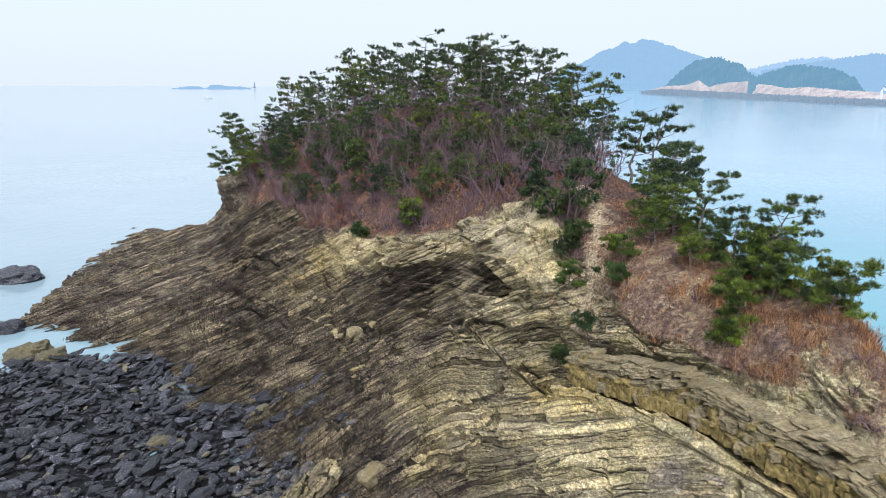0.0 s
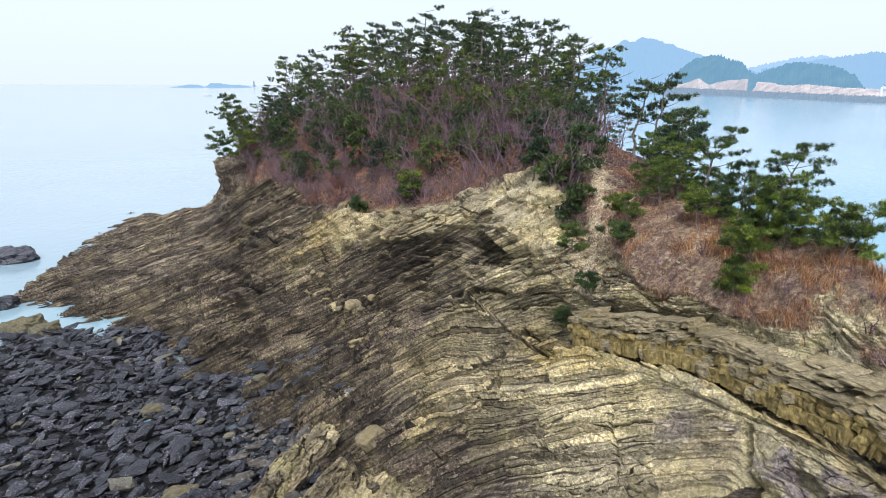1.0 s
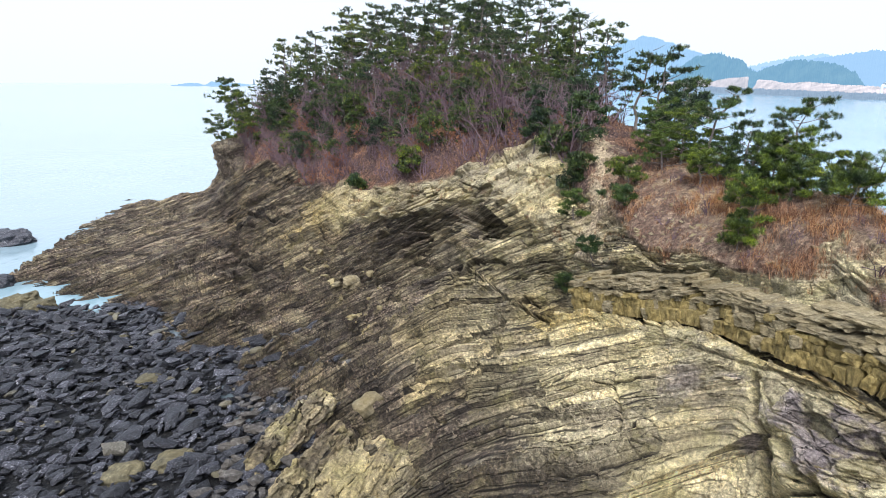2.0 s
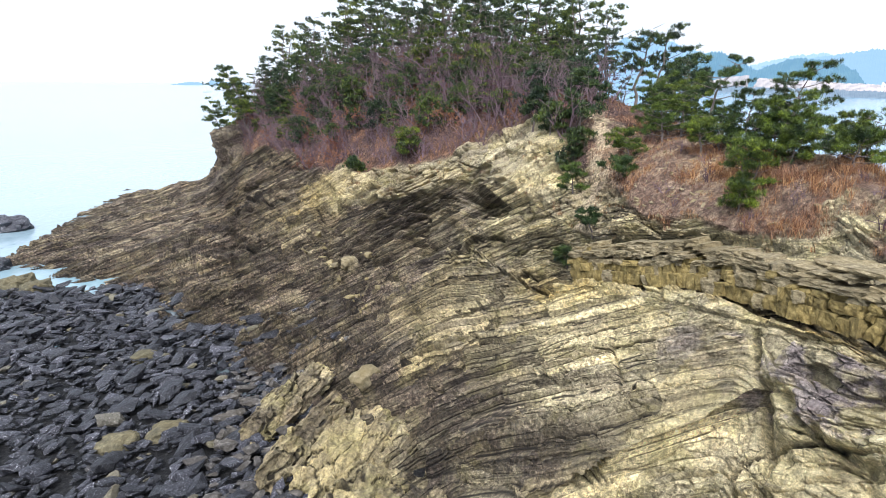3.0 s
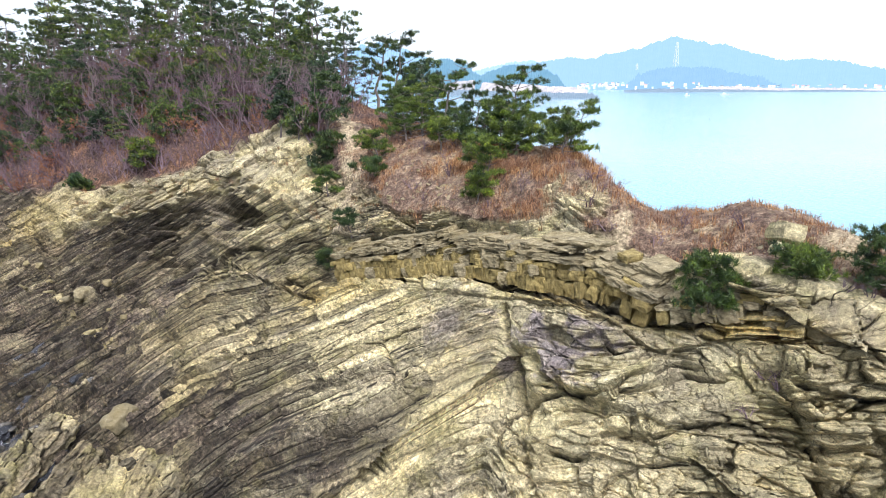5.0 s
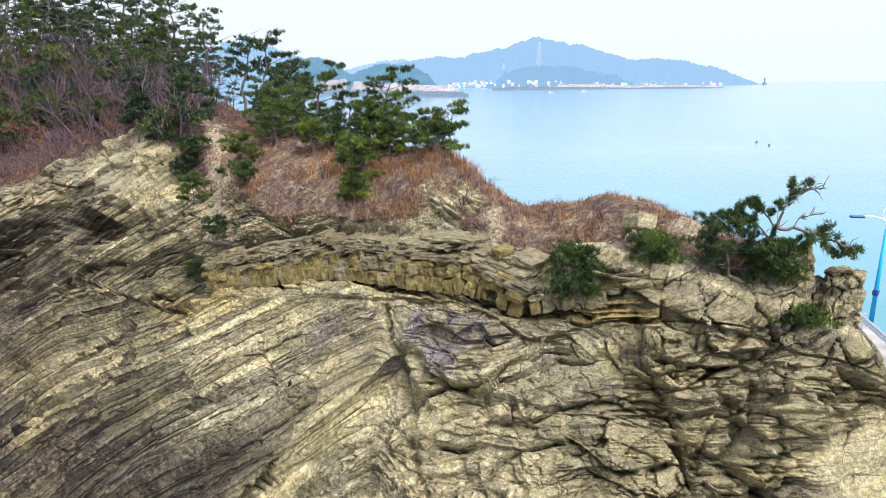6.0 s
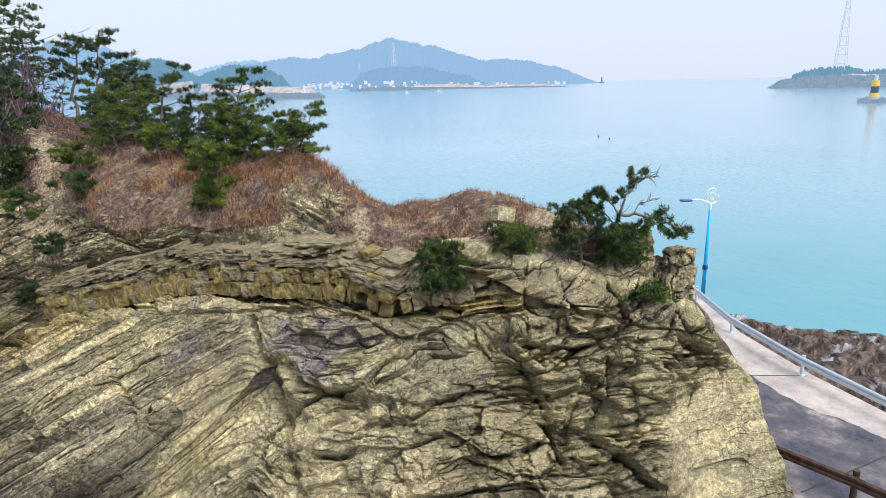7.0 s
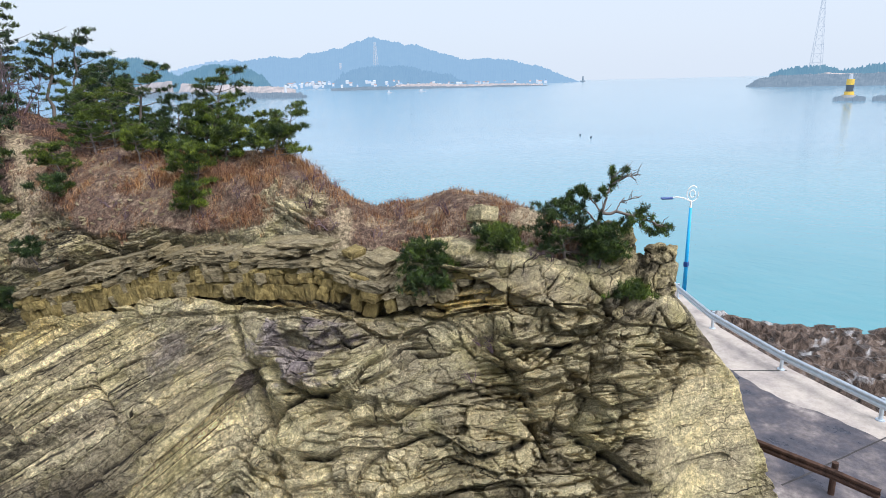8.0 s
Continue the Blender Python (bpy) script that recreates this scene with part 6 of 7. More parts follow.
def road():
    k = Nodes("quay_concrete", 0.75)
    p = k.pos()
    n, m = k.noise(p, 5.0, 7, 0.7), k.noise(p, 0.45, 4, 0.6)
    pale = k.ramp(n, [(0.3, (0.35, 0.305, 0.27)), (0.7, (0.5, 0.44, 0.39))])
    k.color(k.mix(k.step(m, 0.45, 0.62), pale, k.ramp(n, [(0.3, (0.22, 0.19, 0.18)), (0.7, (0.36, 0.32, 0.3))])))
    k.bump(n, 0.3, 0.02)
    edge = [v + Vector((0.35, -0.3, 0)) for v in RAIL]
    bm = bmesh.new()
    outer = [bm.verts.new((v.x, v.y, ROAD_Z)) for v in edge]
    inner = [bm.verts.new((v.x - 9.5, v.y + 4.5, ROAD_Z)) for v in edge]
    foot = [bm.verts.new((v.x - 9.5, v.y + 4.5, -1.0)) for v in edge]
    low = [bm.verts.new((v.x, v.y, -1.0)) for v in edge]
    for i in range(len(edge) - 1):
        bm.faces.new((outer[i], outer[i + 1], inner[i + 1], inner[i]))
        bm.faces.new((outer[i + 1], outer[i], low[i], low[i + 1]))
        bm.faces.new((inner[i], inner[i + 1], foot[i + 1], foot[i]))
    bmesh.ops.recalc_face_normals(bm, faces=bm.faces)
    me = bpy.data.meshes.new("road")
    bm.to_mesh(me)
    bm.free()
    me.materials.append(k.m)
    tagged(new("road", me), "pale stained concrete quay road", "road", kind="structure")
    # the dark wet wheel strip
    k = Nodes("wet_asphalt", 0.35)
    p = k.pos()
    n, m = k.noise(p, 6.0, 7, 0.7), k.noise(p, 0.8, 5, 0.65)
    k.color(k.mix(0.6, k.ramp(m, [(0.38, (0.035, 0.036, 0.05)), (0.52, (0.085, 0.076, 0.087)), (0.62, (0.16, 0.138, 0.138)), (0.74, (0.34, 0.3, 0.28))]), k.ramp(n, [(0.3, (0.45, 0.45, 0.45)), (0.7, (1.5, 1.5, 1.5))]), "MULTIPLY"))
    k.rough(k.ramp(m, [(0.35, (0.18, 0.18, 0.18)), (0.65, (0.75, 0.75, 0.75))]))
    k.bump(n, 0.3, 0.02)
    bm = bmesh.new()
    va, vb = [], []
    for i in range(161):
        c = along(RAIL, i / 160)[0]
        ragged = 0.55 * noise.noise(Vector((i * 0.06, 3.0, 0))) + 0.22 * noise.noise(Vector((i * 0.31, 8.0, 0)))
        wide = np.interp(c.y, [-2.0, 1.6, 4.8, 8.0], [0.55, 0.85, 1.45, 2.0])
        va.append(bm.verts.new(c + Vector((-wide + ragged * 0.6, 0.6 * wide - 0.4 * ragged, 0.006))))
        vb.append(bm.verts.new(c + Vector((-7.3, 4.6, 0.006))))
    for i in range(160):
        bm.faces.new((va[i], va[i + 1], vb[i + 1], vb[i]))
    bmesh.ops.recalc_face_normals(bm, faces=bm.faces)
    me = bpy.data.meshes.new("asphalt")
    bm.to_mesh(me)
    bm.free()
    me.materials.append(k.m)
    ob = tagged(new("asphalt_strip", me), "dark wet patched asphalt strip on the quay", "road", kind="structure")


road()


def road_joint(a, b):
    bm = bmesh.new()
    d = (b - a).normalized()
    w = Vector((-d.y, d.x, 0)) * 0.025
    n = 12
    left, right = [], []
    for i in range(n + 1):
        q = a.lerp(b, i / n)
        wob = w.normalized() * 0.02 * noise.noise(q * 2.0)
        left.append(bm.verts.new(q - w + wob))
        right.append(bm.verts.new(q + w + wob))
    for i in range(n):
        bm.faces.new((left[i], left[i + 1], right[i + 1], right[i]))
    bmesh.ops.recalc_face_normals(bm, faces=bm.faces)
    me = bpy.data.meshes.new("trim")
    bm.to_mesh(me)
    bm.free()
    me.materials.append(simple("joint_tar", (0.05, 0.045, 0.045), 0.8))
    tagged(new("trim", me), "dark tar joint across the concrete quay", "road joint", kind="structure")


for a, b in (((20.6, 7.6), (23.1, 4.6)), ((16.0, 2.9), (21.0, 1.0))):
    road_joint(Vector((*a, ROAD_Z + 0.011)), Vector((*b, ROAD_Z + 0.011)))


def beam_mesh(a, b, profile, mat, name="rail"):
    """A folded steel beam between two points; profile: (out, up) pairs."""
    d = b - a
    out = Vector((d.y, -d.x, 0)).normalized()
    bm = bmesh.new()
    ra = [bm.verts.new(a + out * o + Vector((0, 0, u))) for o, u in profile]
    rb = [bm.verts.new(b + out * o + Vector((0, 0, u))) for o, u in profile]
    for i in range(len(profile)):
        j = (i + 1) % len(profile)
        bm.faces.new((ra[i], ra[j], rb[j], rb[i]))
    bm.faces.new(ra)
    bm.faces.new(rb[::-1])
    bmesh.ops.recalc_face_normals(bm, faces=bm.faces)
    return bm


W_BEAM = [(0.0, 0.42), (0.05, 0.46), (0.05, 0.52), (0.0, 0.57), (0.05, 0.62), (0.05, 0.68), (0.0, 0.72), (-0.012, 0.72), (0.03, 0.67), (0.03, 0.63), (-0.015, 0.57), (0.03, 0.51), (0.03, 0.47), (-0.012, 0.42)]


def rails():
    steel = simple("galvanised_steel", (0.52, 0.58, 0.64), 0.45, 0.55, 0.15, 6.0, 0.1)
    rusty = simple("rusty_rail", (0.075, 0.042, 0.03), 0.7, 0.2, 0.65, 5.0, 0.4)
    g = thing("guard_rail", Matrix.Identity(4), "pale galvanised steel guard rail along the quay edge", "guard rail")
    for a, b in zip(RAIL, RAIL[1:]):
        part("rail", beam_mesh(a, b, W_BEAM, steel), steel, g)
    for v in RAIL[1:-1]:
        bm = bmesh.new()
        bmesh.ops.create_cone(bm, cap_ends=True, segments=12, radius1=0.06, radius2=0.06, depth=0.75, matrix=Matrix.Translation((v.x + 0.09, v.y - 0.05, ROAD_Z + 0.36)))
        post = part("post", bm, steel, g)
        bm = bmesh.new()
        bmesh.ops.create_cone(bm, cap_ends=True, segments=12, radius1=0.13, radius2=0.12, depth=0.03, matrix=Matrix.Translation((v.x + 0.09, v.y - 0.05, ROAD_Z + 0.018)))
        part("foot_plate", bm, steel, post)
    g = thing("guard_rail", Matrix.Identity(4), "rusty brown steel guard rail at the foot of the cliff", "guard rail")
    line = [Vector((16.6, 4.4, ROAD_Z)), Vector((16.45, 3.2, ROAD_Z)), Vector((16.3, 1.9, ROAD_Z)), Vector((16.1, 0.9, ROAD_Z))]
    for a, b in zip(line, line[1:]):
        part("rail", beam_mesh(a, b, [(o, u + 0.05) for o, u in W_BEAM], rusty), rusty, g)
    for v in (line[0], line[2]):
        bm = bmesh.new()
        bmesh.ops.create_cone(bm, cap_ends=True, segments=12, radius1=0.075, radius2=0.075, depth=0.9, matrix=Matrix.Translation((v.x + 0.12, v.y, ROAD_Z + 0.44)))
        part("post", bm, rusty, g)


rails()


def street_lamp():
    blue = simple("blue_paint", (0.03, 0.36, 0.72), 0.4, 0, 0.12, 5.0, 0.05)
    white = simple("white_paint", (0.8, 0.8, 0.8), 0.4, 0, 0.05, 5.0, 0.05)
    navy = simple("navy_paint", (0.02, 0.06, 0.22), 0.35, 0, 0.1, 5.0, 0.05)
    g = thing("street_lamp", pose(28.95, 10.6, ROAD_Z), "bright blue street lamp with white ring ornament and navy head", "street lamp")
    bm = bmesh.new()
    bmesh.ops.create_cone(bm, cap_ends=True, segments=16, radius1=0.1, radius2=0.06, depth=4.2, matrix=Matrix.Translation((0, 0, 2.1)))
    part("pole", bm, blue, g, "bright blue tapered pole", True)
    bm = bmesh.new()
    box(bm, -0.1, -0.1, 1.35, 0.1, 0.1, 1.6, 0.02)
    part("junction_box", bm, navy, g)
    bm = bmesh.new()
    bmesh.ops.create_cone(bm, cap_ends=True, segments=16, radius1=0.2, radius2=0.2, depth=0.04, matrix=Matrix.Translation((0, 0, 0.02)))
    part("base_plate", bm, blue, g)
    side = Vector((0.70, -0.71, 0))
    t = Tubes()
    t.add([(0, 0, 4.1), (0, 0, 4.45), (0, 0, 4.55)], [0.05, 0.045, 0.04], 10)
    me = t.mesh("neck", white)
    obj("neck", me, g, "white neck")
    t = Tubes()
    t.add([Vector((0, 0, 4.5)) - side * q + Vector((0, 0, 0.22 * math.sin(q * 2.2))) for q in np.linspace(0, 0.95, 9)], np.linspace(0.035, 0.025, 9), 8)
    obj("arm", t.mesh("arm", white), g, "curved white arm")
    bm = bmesh.new()
    box(bm, -0.28, -0.1, -0.05, 0.28, 0.1, 0.05, 0.035)
    bmesh.ops.transform(bm, matrix=Matrix.Translation(Vector((0, 0, 4.68)) - side * 1.15) @ Matrix.Rotation(math.atan2(side.y, side.x), 4, "Z"), verts=bm.verts)
    part("lamp_head", bm, navy, g, "navy blue lamp head")
    t = Tubes()
    ang = np.linspace(0.9, 2 * math.pi + 0.2, 22)
    t.add([Vector((0, 0, 4.86)) + side * (0.05 + 0.27 * math.cos(a)) + Vector((0, 0, 0.36 * math.sin(a))) for a in ang], np.full(22, 0.025), 6)
    obj("ring", t.mesh("ring", white), g, "white ring ornament")
    t = Tubes()
    ang = np.linspace(0, 2 * math.pi, 16)
    t.add([Vector((0, 0, 4.86)) + side * (0.04 + 0.13 * math.cos(a)) + Vector((0, 0, 0.17 * math.sin(a))) for a in ang], np.full(16, 0.03), 6)
    obj("ornament", t.mesh("ornament", white), g)


street_lamp()


def foreshore():
    """Dark seaweed-brown rock flat between quay and sea."""
    xs, ys = np.arange(18, 60, 0.22), np.arange(-26, 16, 0.22)
    X, Y = np.meshgrid(xs, ys, indexing="ij")
    p = np.stack([X.ravel(), Y.ravel(), np.zeros(X.size)], 1)
    l, j, _ = layered(p[:, 0] * 0.6 + 0.5 * p[:, 1] + 0.6 * fbm(p * 0.4, 3, 81), p[:, 0] * 0.6 - p[:, 1], 15, 0.3, 0.9, 1.6)
    d = (X.ravel() - np.interp(Y.ravel(), [-26, -6, 1.5, 8, 12, 16], [26, 18.7, 21.4, 25.6, 29.6, 33]))
    reach = np.interp(Y.ravel(), [-26, -4, 2, 8, 11, 14], [18, 17, 15.0, 8.5, 4.0, 0.5])
    p[:, 2] = 1.5 - 1.35 * d / reach + 0.3 * l - 0.3 * np.exp(-(j / 0.12)**2) + 0.2 * fbm(p * 0.5, 3, 82) + 0.05 * fbm(p * 2.6, 2, 83)
    p[:, 2] -= 0.5 * smooth01((d - reach + 0.5) / 1.5)
    keep = (d > -1.0) & (d < reach + 3)
    idx = np.arange(X.size).reshape(X.shape)
    f = np.stack([idx[:-1, :-1], idx[1:, :-1], idx[1:, 1:], idx[:-1, 1:]], -1).reshape(-1, 4)
    f = f[keep[f].all(1)]
    k = Nodes("seaweed_rock", 0.55)
    turned = k.n("ShaderNodeMapping")
    turned.inputs["Rotation"].default_value = (0, 0, radians(-40))
    turned.inputs["Scale"].default_value = (0.35, 1.3, 1.0)
    k.link(k.pos(), turned.inputs["Vector"])
    n = k.noise(turned.outputs[0], 2.2, 8, 0.75, 0.6)
    weed = k.ramp(n, [(0.35, (0.008, 0.006, 0.005)), (0.48, (0.06, 0.04, 0.03)), (0.58, (0.16, 0.115, 0.09)), (0.68, (0.3, 0.26, 0.235))])
    # pale grey patches paint in the sky's sheen on wet rock
    wet_sheen = k.step(k.noise(turned.outputs[0], 0.55, 6, 0.65), 0.56, 0.62)
    k.color(k.mix(k.math("MULTIPLY", wet_sheen, 0.75), weed, k.ramp(n, [(0.35, (0.2, 0.2, 0.21)), (0.65, (0.55, 0.55, 0.56))])))
    k.rough(k.ramp(n, [(0.35, (0.25, 0.25, 0.25)), (0.6, (0.6, 0.6, 0.6))]))
    k.bump(n, 1.0, 0.15)
    tagged(new("foreshore_rock", mesh_from("foreshore_rock", p, f, k.m)), "dark brown seaweed-covered rock flat below the quay", "rock", kind="structure")


foreshore()


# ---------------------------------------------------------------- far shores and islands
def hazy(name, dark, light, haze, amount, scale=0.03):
    """A far surface that partly glows: the sea haze is mixed in as emission."""
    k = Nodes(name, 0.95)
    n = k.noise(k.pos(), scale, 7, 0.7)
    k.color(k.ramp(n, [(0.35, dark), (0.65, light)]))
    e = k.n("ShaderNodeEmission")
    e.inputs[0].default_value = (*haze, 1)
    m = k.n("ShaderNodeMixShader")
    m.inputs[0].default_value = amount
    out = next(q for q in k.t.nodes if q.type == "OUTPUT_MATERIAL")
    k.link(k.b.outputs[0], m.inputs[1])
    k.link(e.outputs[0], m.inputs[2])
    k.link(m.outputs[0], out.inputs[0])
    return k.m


# last colour and share: the painted haze glow, stronger for farther things
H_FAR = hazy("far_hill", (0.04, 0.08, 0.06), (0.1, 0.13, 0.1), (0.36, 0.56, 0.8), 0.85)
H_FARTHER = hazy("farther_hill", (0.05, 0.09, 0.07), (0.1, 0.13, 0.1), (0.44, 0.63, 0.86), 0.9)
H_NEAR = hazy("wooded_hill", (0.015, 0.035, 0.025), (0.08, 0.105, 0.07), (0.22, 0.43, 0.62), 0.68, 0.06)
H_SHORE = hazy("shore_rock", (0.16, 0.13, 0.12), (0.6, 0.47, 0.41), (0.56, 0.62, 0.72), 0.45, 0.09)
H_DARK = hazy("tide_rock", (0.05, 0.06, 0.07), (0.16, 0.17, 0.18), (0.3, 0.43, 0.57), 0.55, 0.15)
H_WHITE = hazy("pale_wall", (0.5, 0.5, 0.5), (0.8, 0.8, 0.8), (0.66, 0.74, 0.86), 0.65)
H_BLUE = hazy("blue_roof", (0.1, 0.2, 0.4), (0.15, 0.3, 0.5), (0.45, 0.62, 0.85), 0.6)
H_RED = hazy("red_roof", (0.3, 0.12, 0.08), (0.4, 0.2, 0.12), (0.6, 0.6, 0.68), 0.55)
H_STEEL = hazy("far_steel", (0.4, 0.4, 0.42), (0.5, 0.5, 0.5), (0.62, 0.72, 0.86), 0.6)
EYE_Z = 14.0


def bearing(az, dist):
    return Vector((dist * math.sin(radians(az)), dist * math.cos(radians(az)), 0))


def far_ridge(name, label, profile, dist, depth, mat, jag, step=0.06, seed=0, base=-1.0):
    """A hill along a line of bearings: (bearing, elevation of its crest) pairs at dist metres, its foot depth metres nearer."""
    az = np.arange(profile[0][0], profile[-1][0] + step, step)
    el = np.interp(az, [p[0] for p in profile], [p[1] for p in profile])
    dd = np.interp(az, [p[0] for p in profile], [p[2] if len(p) > 2 else dist for p in profile])
    q = np.stack([az * 1.3, np.zeros_like(az), np.full_like(az, seed * 3.7)], 1)
    top = EYE_Z + dd * np.tan(np.radians(el))
    rows = []
    for f, lift in ((-1.0, 0.0), (-0.93, 0.12), (-0.75, 0.34), (-0.5, 0.62), (-0.25, 0.85), (0.0, 1.0), (0.4, 0.7), (1.0, 0.0)):
        rough = fbm(q * (1, 1, 1) + (0, f * 5, 0), 3, 100 + seed) * 0.05 * top + jag * (vnoise(q * 9 + (0, f * 31, 0), 120 + seed) + 0.7 * vnoise(q * 23 + (0, f * 57, 0), 130 + seed)) * (0.25 if f < -0.9 else 1)
        z = base + (top - base) * lift + (rough if 0 < lift else 0)
        r = dd + depth * f
        rows.append(np.stack([r * np.sin(np.radians(az)), r * np.cos(np.radians(az)), z], 1))
    P = np.stack(rows, 1)
    n, m = P.shape[:2]
    idx = np.arange(n * m).reshape(n, m)
    f = np.stack([idx[:-1, :-1], idx[1:, :-1], idx[1:, 1:], idx[:-1, 1:]], -1).reshape(-1, 4)
    return tagged(new(name, mesh_from(name, P.reshape(-1, 3), f, mat)), label, "hill", kind="structure")


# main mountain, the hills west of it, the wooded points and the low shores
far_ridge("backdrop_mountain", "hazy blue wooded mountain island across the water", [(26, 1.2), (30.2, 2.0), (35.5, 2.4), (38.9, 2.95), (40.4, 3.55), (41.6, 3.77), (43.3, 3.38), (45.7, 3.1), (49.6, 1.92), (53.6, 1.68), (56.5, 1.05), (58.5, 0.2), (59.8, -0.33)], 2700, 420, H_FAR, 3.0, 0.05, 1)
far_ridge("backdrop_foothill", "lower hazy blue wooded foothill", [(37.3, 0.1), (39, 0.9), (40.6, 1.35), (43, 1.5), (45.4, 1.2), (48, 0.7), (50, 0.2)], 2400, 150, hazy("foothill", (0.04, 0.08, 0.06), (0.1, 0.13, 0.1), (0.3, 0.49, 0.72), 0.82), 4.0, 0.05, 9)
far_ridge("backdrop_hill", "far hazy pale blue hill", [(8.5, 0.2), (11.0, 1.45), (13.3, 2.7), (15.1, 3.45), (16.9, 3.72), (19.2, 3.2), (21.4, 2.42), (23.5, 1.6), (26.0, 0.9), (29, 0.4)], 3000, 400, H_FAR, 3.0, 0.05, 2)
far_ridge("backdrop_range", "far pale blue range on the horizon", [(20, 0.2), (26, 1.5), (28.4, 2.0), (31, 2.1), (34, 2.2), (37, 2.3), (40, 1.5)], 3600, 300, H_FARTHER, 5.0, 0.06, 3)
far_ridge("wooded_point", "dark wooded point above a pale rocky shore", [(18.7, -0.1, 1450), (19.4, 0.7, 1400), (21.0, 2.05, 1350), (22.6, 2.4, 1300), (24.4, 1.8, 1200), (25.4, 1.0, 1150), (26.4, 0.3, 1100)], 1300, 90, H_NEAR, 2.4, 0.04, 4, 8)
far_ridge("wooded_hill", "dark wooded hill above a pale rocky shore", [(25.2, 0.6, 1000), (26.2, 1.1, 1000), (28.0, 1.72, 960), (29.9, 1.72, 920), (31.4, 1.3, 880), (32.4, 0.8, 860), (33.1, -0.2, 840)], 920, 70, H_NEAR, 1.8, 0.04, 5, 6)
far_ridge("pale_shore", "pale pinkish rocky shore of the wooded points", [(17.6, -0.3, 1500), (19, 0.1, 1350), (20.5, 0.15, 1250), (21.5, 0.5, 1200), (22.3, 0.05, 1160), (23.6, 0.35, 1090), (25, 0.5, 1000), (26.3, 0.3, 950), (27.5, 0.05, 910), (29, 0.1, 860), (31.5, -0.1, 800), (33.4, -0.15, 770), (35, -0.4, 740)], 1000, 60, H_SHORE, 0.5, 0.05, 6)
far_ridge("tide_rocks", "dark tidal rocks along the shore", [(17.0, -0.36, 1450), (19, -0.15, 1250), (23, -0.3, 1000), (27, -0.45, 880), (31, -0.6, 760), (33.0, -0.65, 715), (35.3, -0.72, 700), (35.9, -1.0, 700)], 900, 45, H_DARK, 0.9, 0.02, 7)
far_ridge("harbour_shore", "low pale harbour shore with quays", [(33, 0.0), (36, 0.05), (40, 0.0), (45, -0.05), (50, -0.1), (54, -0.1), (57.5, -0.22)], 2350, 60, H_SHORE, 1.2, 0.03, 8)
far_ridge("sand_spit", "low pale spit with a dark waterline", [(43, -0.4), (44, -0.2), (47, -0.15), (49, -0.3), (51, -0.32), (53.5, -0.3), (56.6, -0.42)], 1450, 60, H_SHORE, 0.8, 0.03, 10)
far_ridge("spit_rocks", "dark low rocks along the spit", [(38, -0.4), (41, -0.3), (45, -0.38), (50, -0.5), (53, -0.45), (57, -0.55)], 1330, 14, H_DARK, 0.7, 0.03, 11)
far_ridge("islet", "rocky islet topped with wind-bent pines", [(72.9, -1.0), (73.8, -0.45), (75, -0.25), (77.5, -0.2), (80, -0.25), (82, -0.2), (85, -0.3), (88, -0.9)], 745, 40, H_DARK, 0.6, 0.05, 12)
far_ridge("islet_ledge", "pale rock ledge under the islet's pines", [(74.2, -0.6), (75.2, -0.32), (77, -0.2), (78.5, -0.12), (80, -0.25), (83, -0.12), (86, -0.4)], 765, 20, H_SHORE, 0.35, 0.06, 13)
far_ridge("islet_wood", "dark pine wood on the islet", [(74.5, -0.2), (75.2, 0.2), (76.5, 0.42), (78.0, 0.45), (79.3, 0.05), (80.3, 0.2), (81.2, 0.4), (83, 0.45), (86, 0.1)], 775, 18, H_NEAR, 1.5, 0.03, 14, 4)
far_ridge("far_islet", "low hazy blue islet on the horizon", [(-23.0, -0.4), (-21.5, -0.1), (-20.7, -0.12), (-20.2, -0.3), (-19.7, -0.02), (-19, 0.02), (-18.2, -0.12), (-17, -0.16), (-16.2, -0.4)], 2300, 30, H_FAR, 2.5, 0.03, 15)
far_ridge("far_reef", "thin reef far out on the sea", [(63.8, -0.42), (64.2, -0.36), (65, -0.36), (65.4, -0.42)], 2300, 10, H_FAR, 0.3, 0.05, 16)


def lattice(az, dist, z0, z1, w0, w1, label, r):
    g = thing("pylon", Matrix.Translation(bearing(az, dist) + Vector((0, 0, z0))), label, "pylon")
    h = z1 - z0
    corner = [(1, 1), (-1, 1), (-1, -1), (1, -1)]
    for cx, cy in corner:
        t = Tubes()
        t.add([(cx * w0, cy * w0, 0), (cx * w1, cy * w1, h)], [r, r * 0.7], 4)
        obj("leg", t.mesh("leg", H_STEEL), g)
    n = 9
    for i in range(n):
        a, b = i / n, (i + 1) / n
        wa, wb = w0 + (w1 - w0) * a, w0 + (w1 - w0) * b
        t = Tubes()
        for (ax, ay), (bx, by) in zip(corner, corner[1:] + corner[:1]):
            t.add([(ax * wa, ay * wa, a * h), (bx * wb, by * wb, b * h)], [r * 0.5] * 2, 3)
            t.add([(ax * wb, ay * wb, b * h), (bx * wb, by * wb, b * h)], [r * 0.5] * 2, 3)
        obj("brace", t.mesh("brace", H_STEEL), g)
    for f in (0.78, 0.88, 0.97):
        t = Tubes()
        w = w0 * 0.9
        t.add([(-w, 0, f * h), (w, 0, f * h)], [r * 0.6] * 2, 4)
        obj("cross_arm", t.mesh("cross_arm", H_STEEL), g)


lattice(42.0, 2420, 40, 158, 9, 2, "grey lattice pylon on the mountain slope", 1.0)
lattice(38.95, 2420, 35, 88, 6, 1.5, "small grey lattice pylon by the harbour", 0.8)
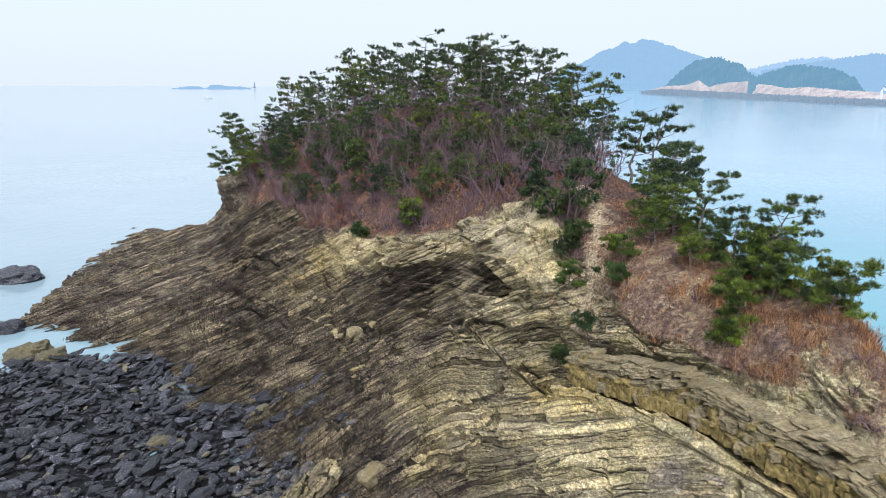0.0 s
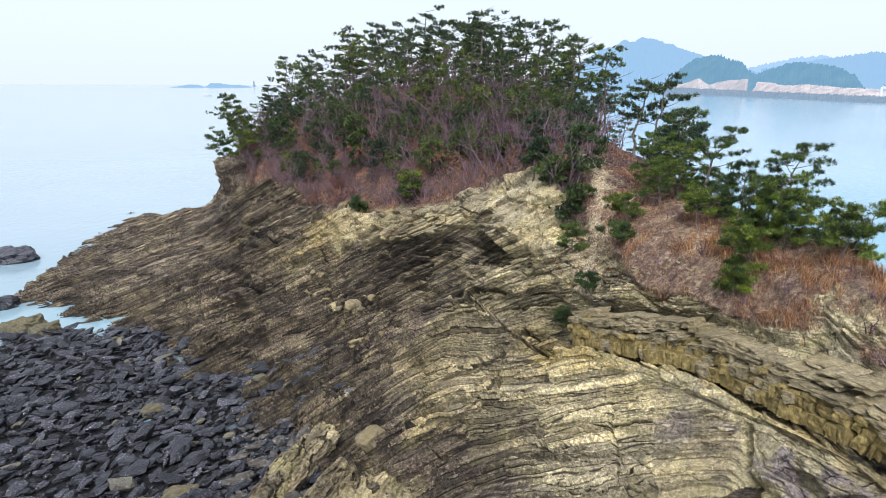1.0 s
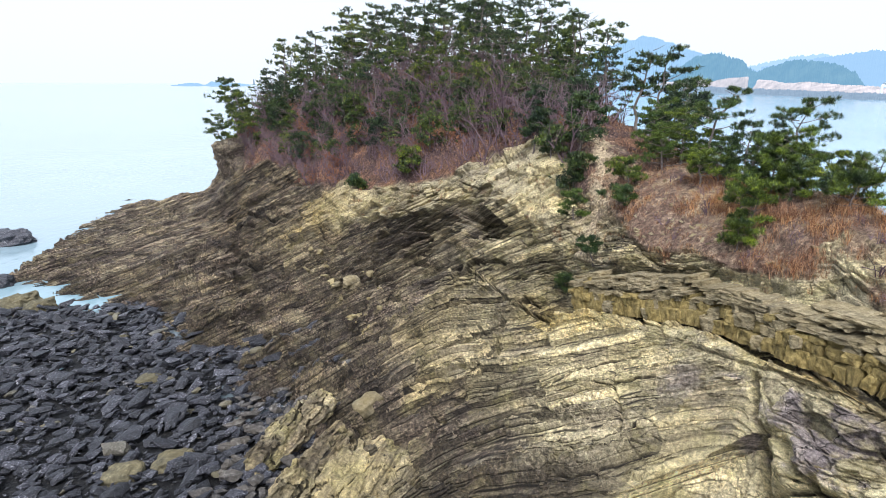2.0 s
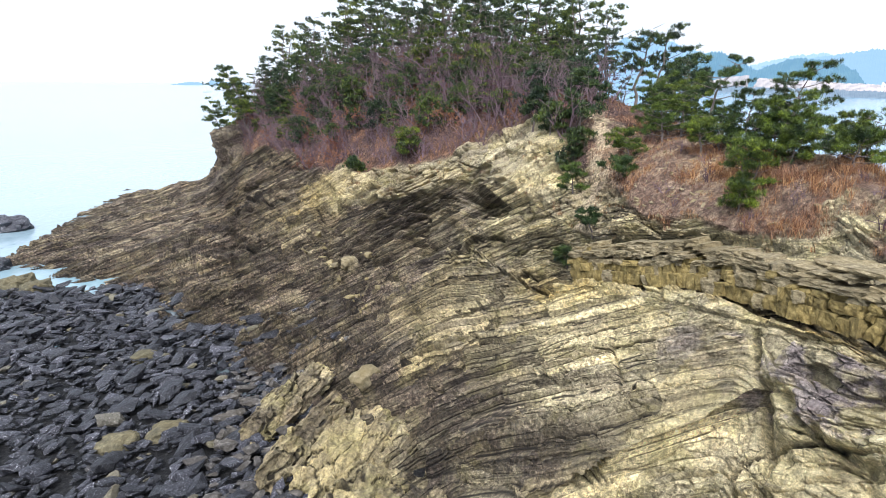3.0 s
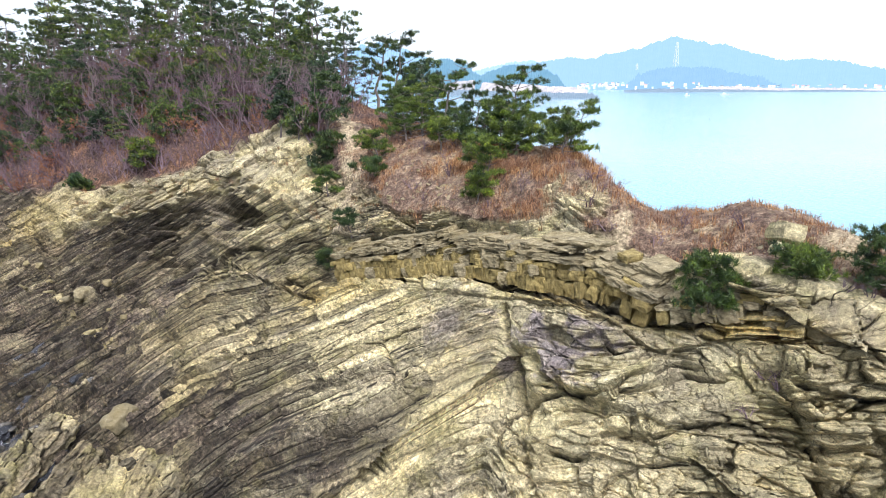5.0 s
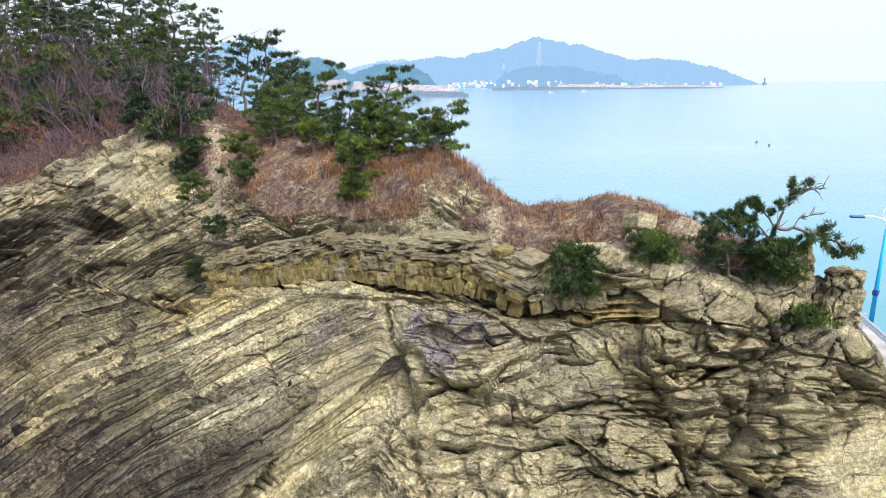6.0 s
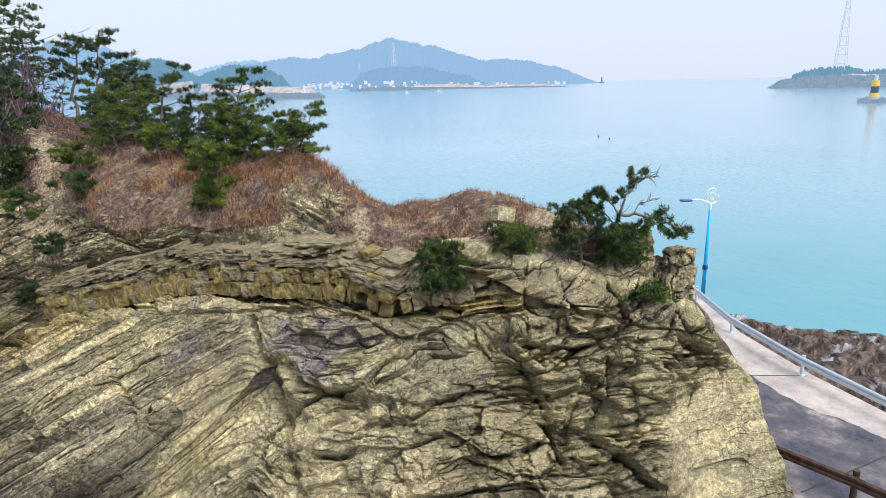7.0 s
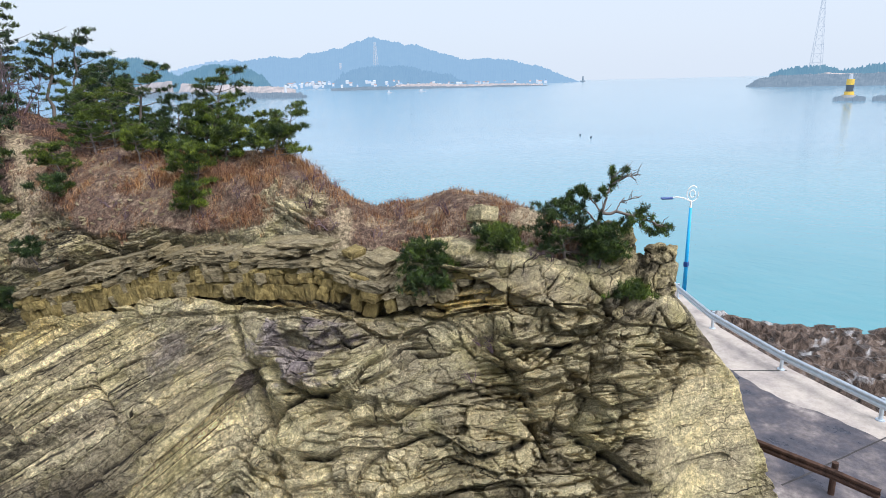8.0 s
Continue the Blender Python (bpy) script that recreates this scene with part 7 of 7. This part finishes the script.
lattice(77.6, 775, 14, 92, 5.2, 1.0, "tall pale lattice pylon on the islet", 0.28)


def tower(az, dist, z0, h, r, label, mats, category="lighthouse"):
    """A small round sea mark of stacked drums."""
    g = thing("lighthouse", Matrix.Translation(bearing(az, dist) + Vector((0, 0, z0))), label, category)
    z = 0
    for name, frac, f0, f1, m in mats:
        bm = bmesh.new()
        bmesh.ops.create_cone(bm, cap_ends=True, segments=16, radius1=r * f0, radius2=r * f1, depth=h * frac, matrix=Matrix.Translation((0, 0, z + h * frac / 2)))
        part(name, bm, m, g)
        z += h * frac
    return g


# sea mark and buoy colours carry the same haze glow
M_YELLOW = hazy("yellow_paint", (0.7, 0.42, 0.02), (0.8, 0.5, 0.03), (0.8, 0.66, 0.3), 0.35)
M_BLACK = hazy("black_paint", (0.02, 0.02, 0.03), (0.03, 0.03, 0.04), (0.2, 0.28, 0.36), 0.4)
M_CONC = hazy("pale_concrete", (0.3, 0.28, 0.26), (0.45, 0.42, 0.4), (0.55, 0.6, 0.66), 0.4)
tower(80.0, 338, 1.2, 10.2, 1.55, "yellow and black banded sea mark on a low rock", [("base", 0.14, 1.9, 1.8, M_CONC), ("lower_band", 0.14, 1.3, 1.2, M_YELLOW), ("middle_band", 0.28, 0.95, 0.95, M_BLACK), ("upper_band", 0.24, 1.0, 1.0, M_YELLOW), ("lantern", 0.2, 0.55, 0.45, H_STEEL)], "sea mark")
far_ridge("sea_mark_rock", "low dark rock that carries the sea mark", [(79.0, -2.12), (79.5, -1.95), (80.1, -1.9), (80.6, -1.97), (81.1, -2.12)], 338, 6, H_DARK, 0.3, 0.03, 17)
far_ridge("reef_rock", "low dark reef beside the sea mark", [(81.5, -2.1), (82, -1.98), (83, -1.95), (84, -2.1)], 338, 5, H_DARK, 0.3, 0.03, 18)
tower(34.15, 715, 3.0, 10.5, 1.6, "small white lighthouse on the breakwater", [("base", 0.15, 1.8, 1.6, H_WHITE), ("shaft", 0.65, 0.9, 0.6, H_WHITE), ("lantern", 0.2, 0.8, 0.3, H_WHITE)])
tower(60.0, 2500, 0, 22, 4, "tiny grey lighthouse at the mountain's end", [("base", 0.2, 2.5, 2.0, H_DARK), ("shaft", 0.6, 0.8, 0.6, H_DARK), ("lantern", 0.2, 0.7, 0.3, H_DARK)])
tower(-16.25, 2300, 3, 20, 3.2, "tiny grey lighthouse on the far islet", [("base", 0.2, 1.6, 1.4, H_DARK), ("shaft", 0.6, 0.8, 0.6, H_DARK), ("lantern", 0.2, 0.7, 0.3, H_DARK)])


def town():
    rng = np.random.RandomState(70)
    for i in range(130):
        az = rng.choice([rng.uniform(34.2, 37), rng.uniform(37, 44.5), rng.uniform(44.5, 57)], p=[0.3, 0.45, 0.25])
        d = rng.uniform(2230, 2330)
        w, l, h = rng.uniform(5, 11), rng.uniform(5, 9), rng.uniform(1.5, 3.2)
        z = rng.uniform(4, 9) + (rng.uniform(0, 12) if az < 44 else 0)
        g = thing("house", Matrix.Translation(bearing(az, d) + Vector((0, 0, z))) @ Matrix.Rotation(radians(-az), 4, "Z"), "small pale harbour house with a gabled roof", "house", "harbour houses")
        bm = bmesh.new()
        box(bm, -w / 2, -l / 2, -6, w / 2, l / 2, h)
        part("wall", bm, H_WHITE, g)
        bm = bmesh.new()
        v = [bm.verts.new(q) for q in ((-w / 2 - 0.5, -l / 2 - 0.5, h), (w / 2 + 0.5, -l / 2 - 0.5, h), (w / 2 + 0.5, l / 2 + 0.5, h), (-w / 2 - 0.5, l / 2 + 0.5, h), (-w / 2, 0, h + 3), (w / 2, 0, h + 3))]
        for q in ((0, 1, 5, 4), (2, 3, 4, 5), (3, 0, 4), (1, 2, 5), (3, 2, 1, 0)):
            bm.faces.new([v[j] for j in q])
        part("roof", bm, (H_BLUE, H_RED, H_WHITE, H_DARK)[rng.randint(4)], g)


town()


def boat(az, dist, length, label):
    g = thing("fishing_boat", Matrix.Translation(bearing(az, dist)) @ Matrix.Rotation(radians(-az + 10), 4, "Z"), label, "boat", "boats")
    L = length / 2
    bm = bmesh.new()
    ring = []
    for z, s in ((-0.2, 0.75), (1.2, 1.0)):
        ring.append([bm.verts.new((x * s, y * s, z)) for x, y in ((-L, -0.2 * L), (0.5 * L, -0.24 * L), (L * 1.1, 0), (0.5 * L, 0.24 * L), (-L, 0.2 * L))])
    for i in range(5):
        j = (i + 1) % 5
        bm.faces.new((ring[0][i], ring[0][j], ring[1][j], ring[1][i]))
    bm.faces.new(ring[1])
    bmesh.ops.recalc_face_normals(bm, faces=bm.faces)
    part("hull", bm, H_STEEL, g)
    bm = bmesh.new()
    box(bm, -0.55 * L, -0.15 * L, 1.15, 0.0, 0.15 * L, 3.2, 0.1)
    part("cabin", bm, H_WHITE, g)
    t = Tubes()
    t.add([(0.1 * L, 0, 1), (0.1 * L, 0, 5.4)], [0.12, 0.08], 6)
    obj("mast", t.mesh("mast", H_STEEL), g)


boat(-20.06, 800, 10, "small pale fishing boat far out on the calm sea")
boat(43.1, 850, 7, "tiny dark boat moored off the harbour")
boat(46.0, 900, 12, "low work raft moored off the harbour")


def float_buoy(az, dist):
    bm = bmesh.new()
    bmesh.ops.create_uvsphere(bm, u_segments=10, v_segments=6, radius=0.2)
    me = bpy.data.meshes.new("buoy")
    bm.to_mesh(me)
    bm.free()
    me.materials.append(M_BLACK)
    ob = new("buoy", me)
    ob.matrix_world = Matrix.Translation(bearing(az, dist) + Vector((0, 0, 0.1)))
    tagged(ob, "small black mooring buoy on the sea", "buoy", "buoys")


for a, d in ((60.0, 147), (60.95, 141), (45.0, 260)):
    float_buoy(a, d)

ledge_blocks(LEDGE_LINE, ((-0.24, 0.36, 0.46, 0.0, 0.02), (0.16, 0.24, 0.34, 0.02, 0.04), (0.44, 0.14, 0.24, 0.05, 0.05), (0.63, 0.1, 0.18, 0.09, 0.08), (0.77, 0.1, 0.18, 0.14, 0.12), (0.9, 0.1, 0.2, 0.24, 0.2), (1.04, 0.1, 0.2, 0.42, 0.4)), 8, 0.85)
ledge_blocks(CLIFF_LINE, ((-0.2, 0.3, 0.42, 0.06, 0.04), (0.16, 0.12, 0.22, 0.12, 0.08), (0.32, 0.1, 0.2, 0.22, 0.2)), 9, 0.3)
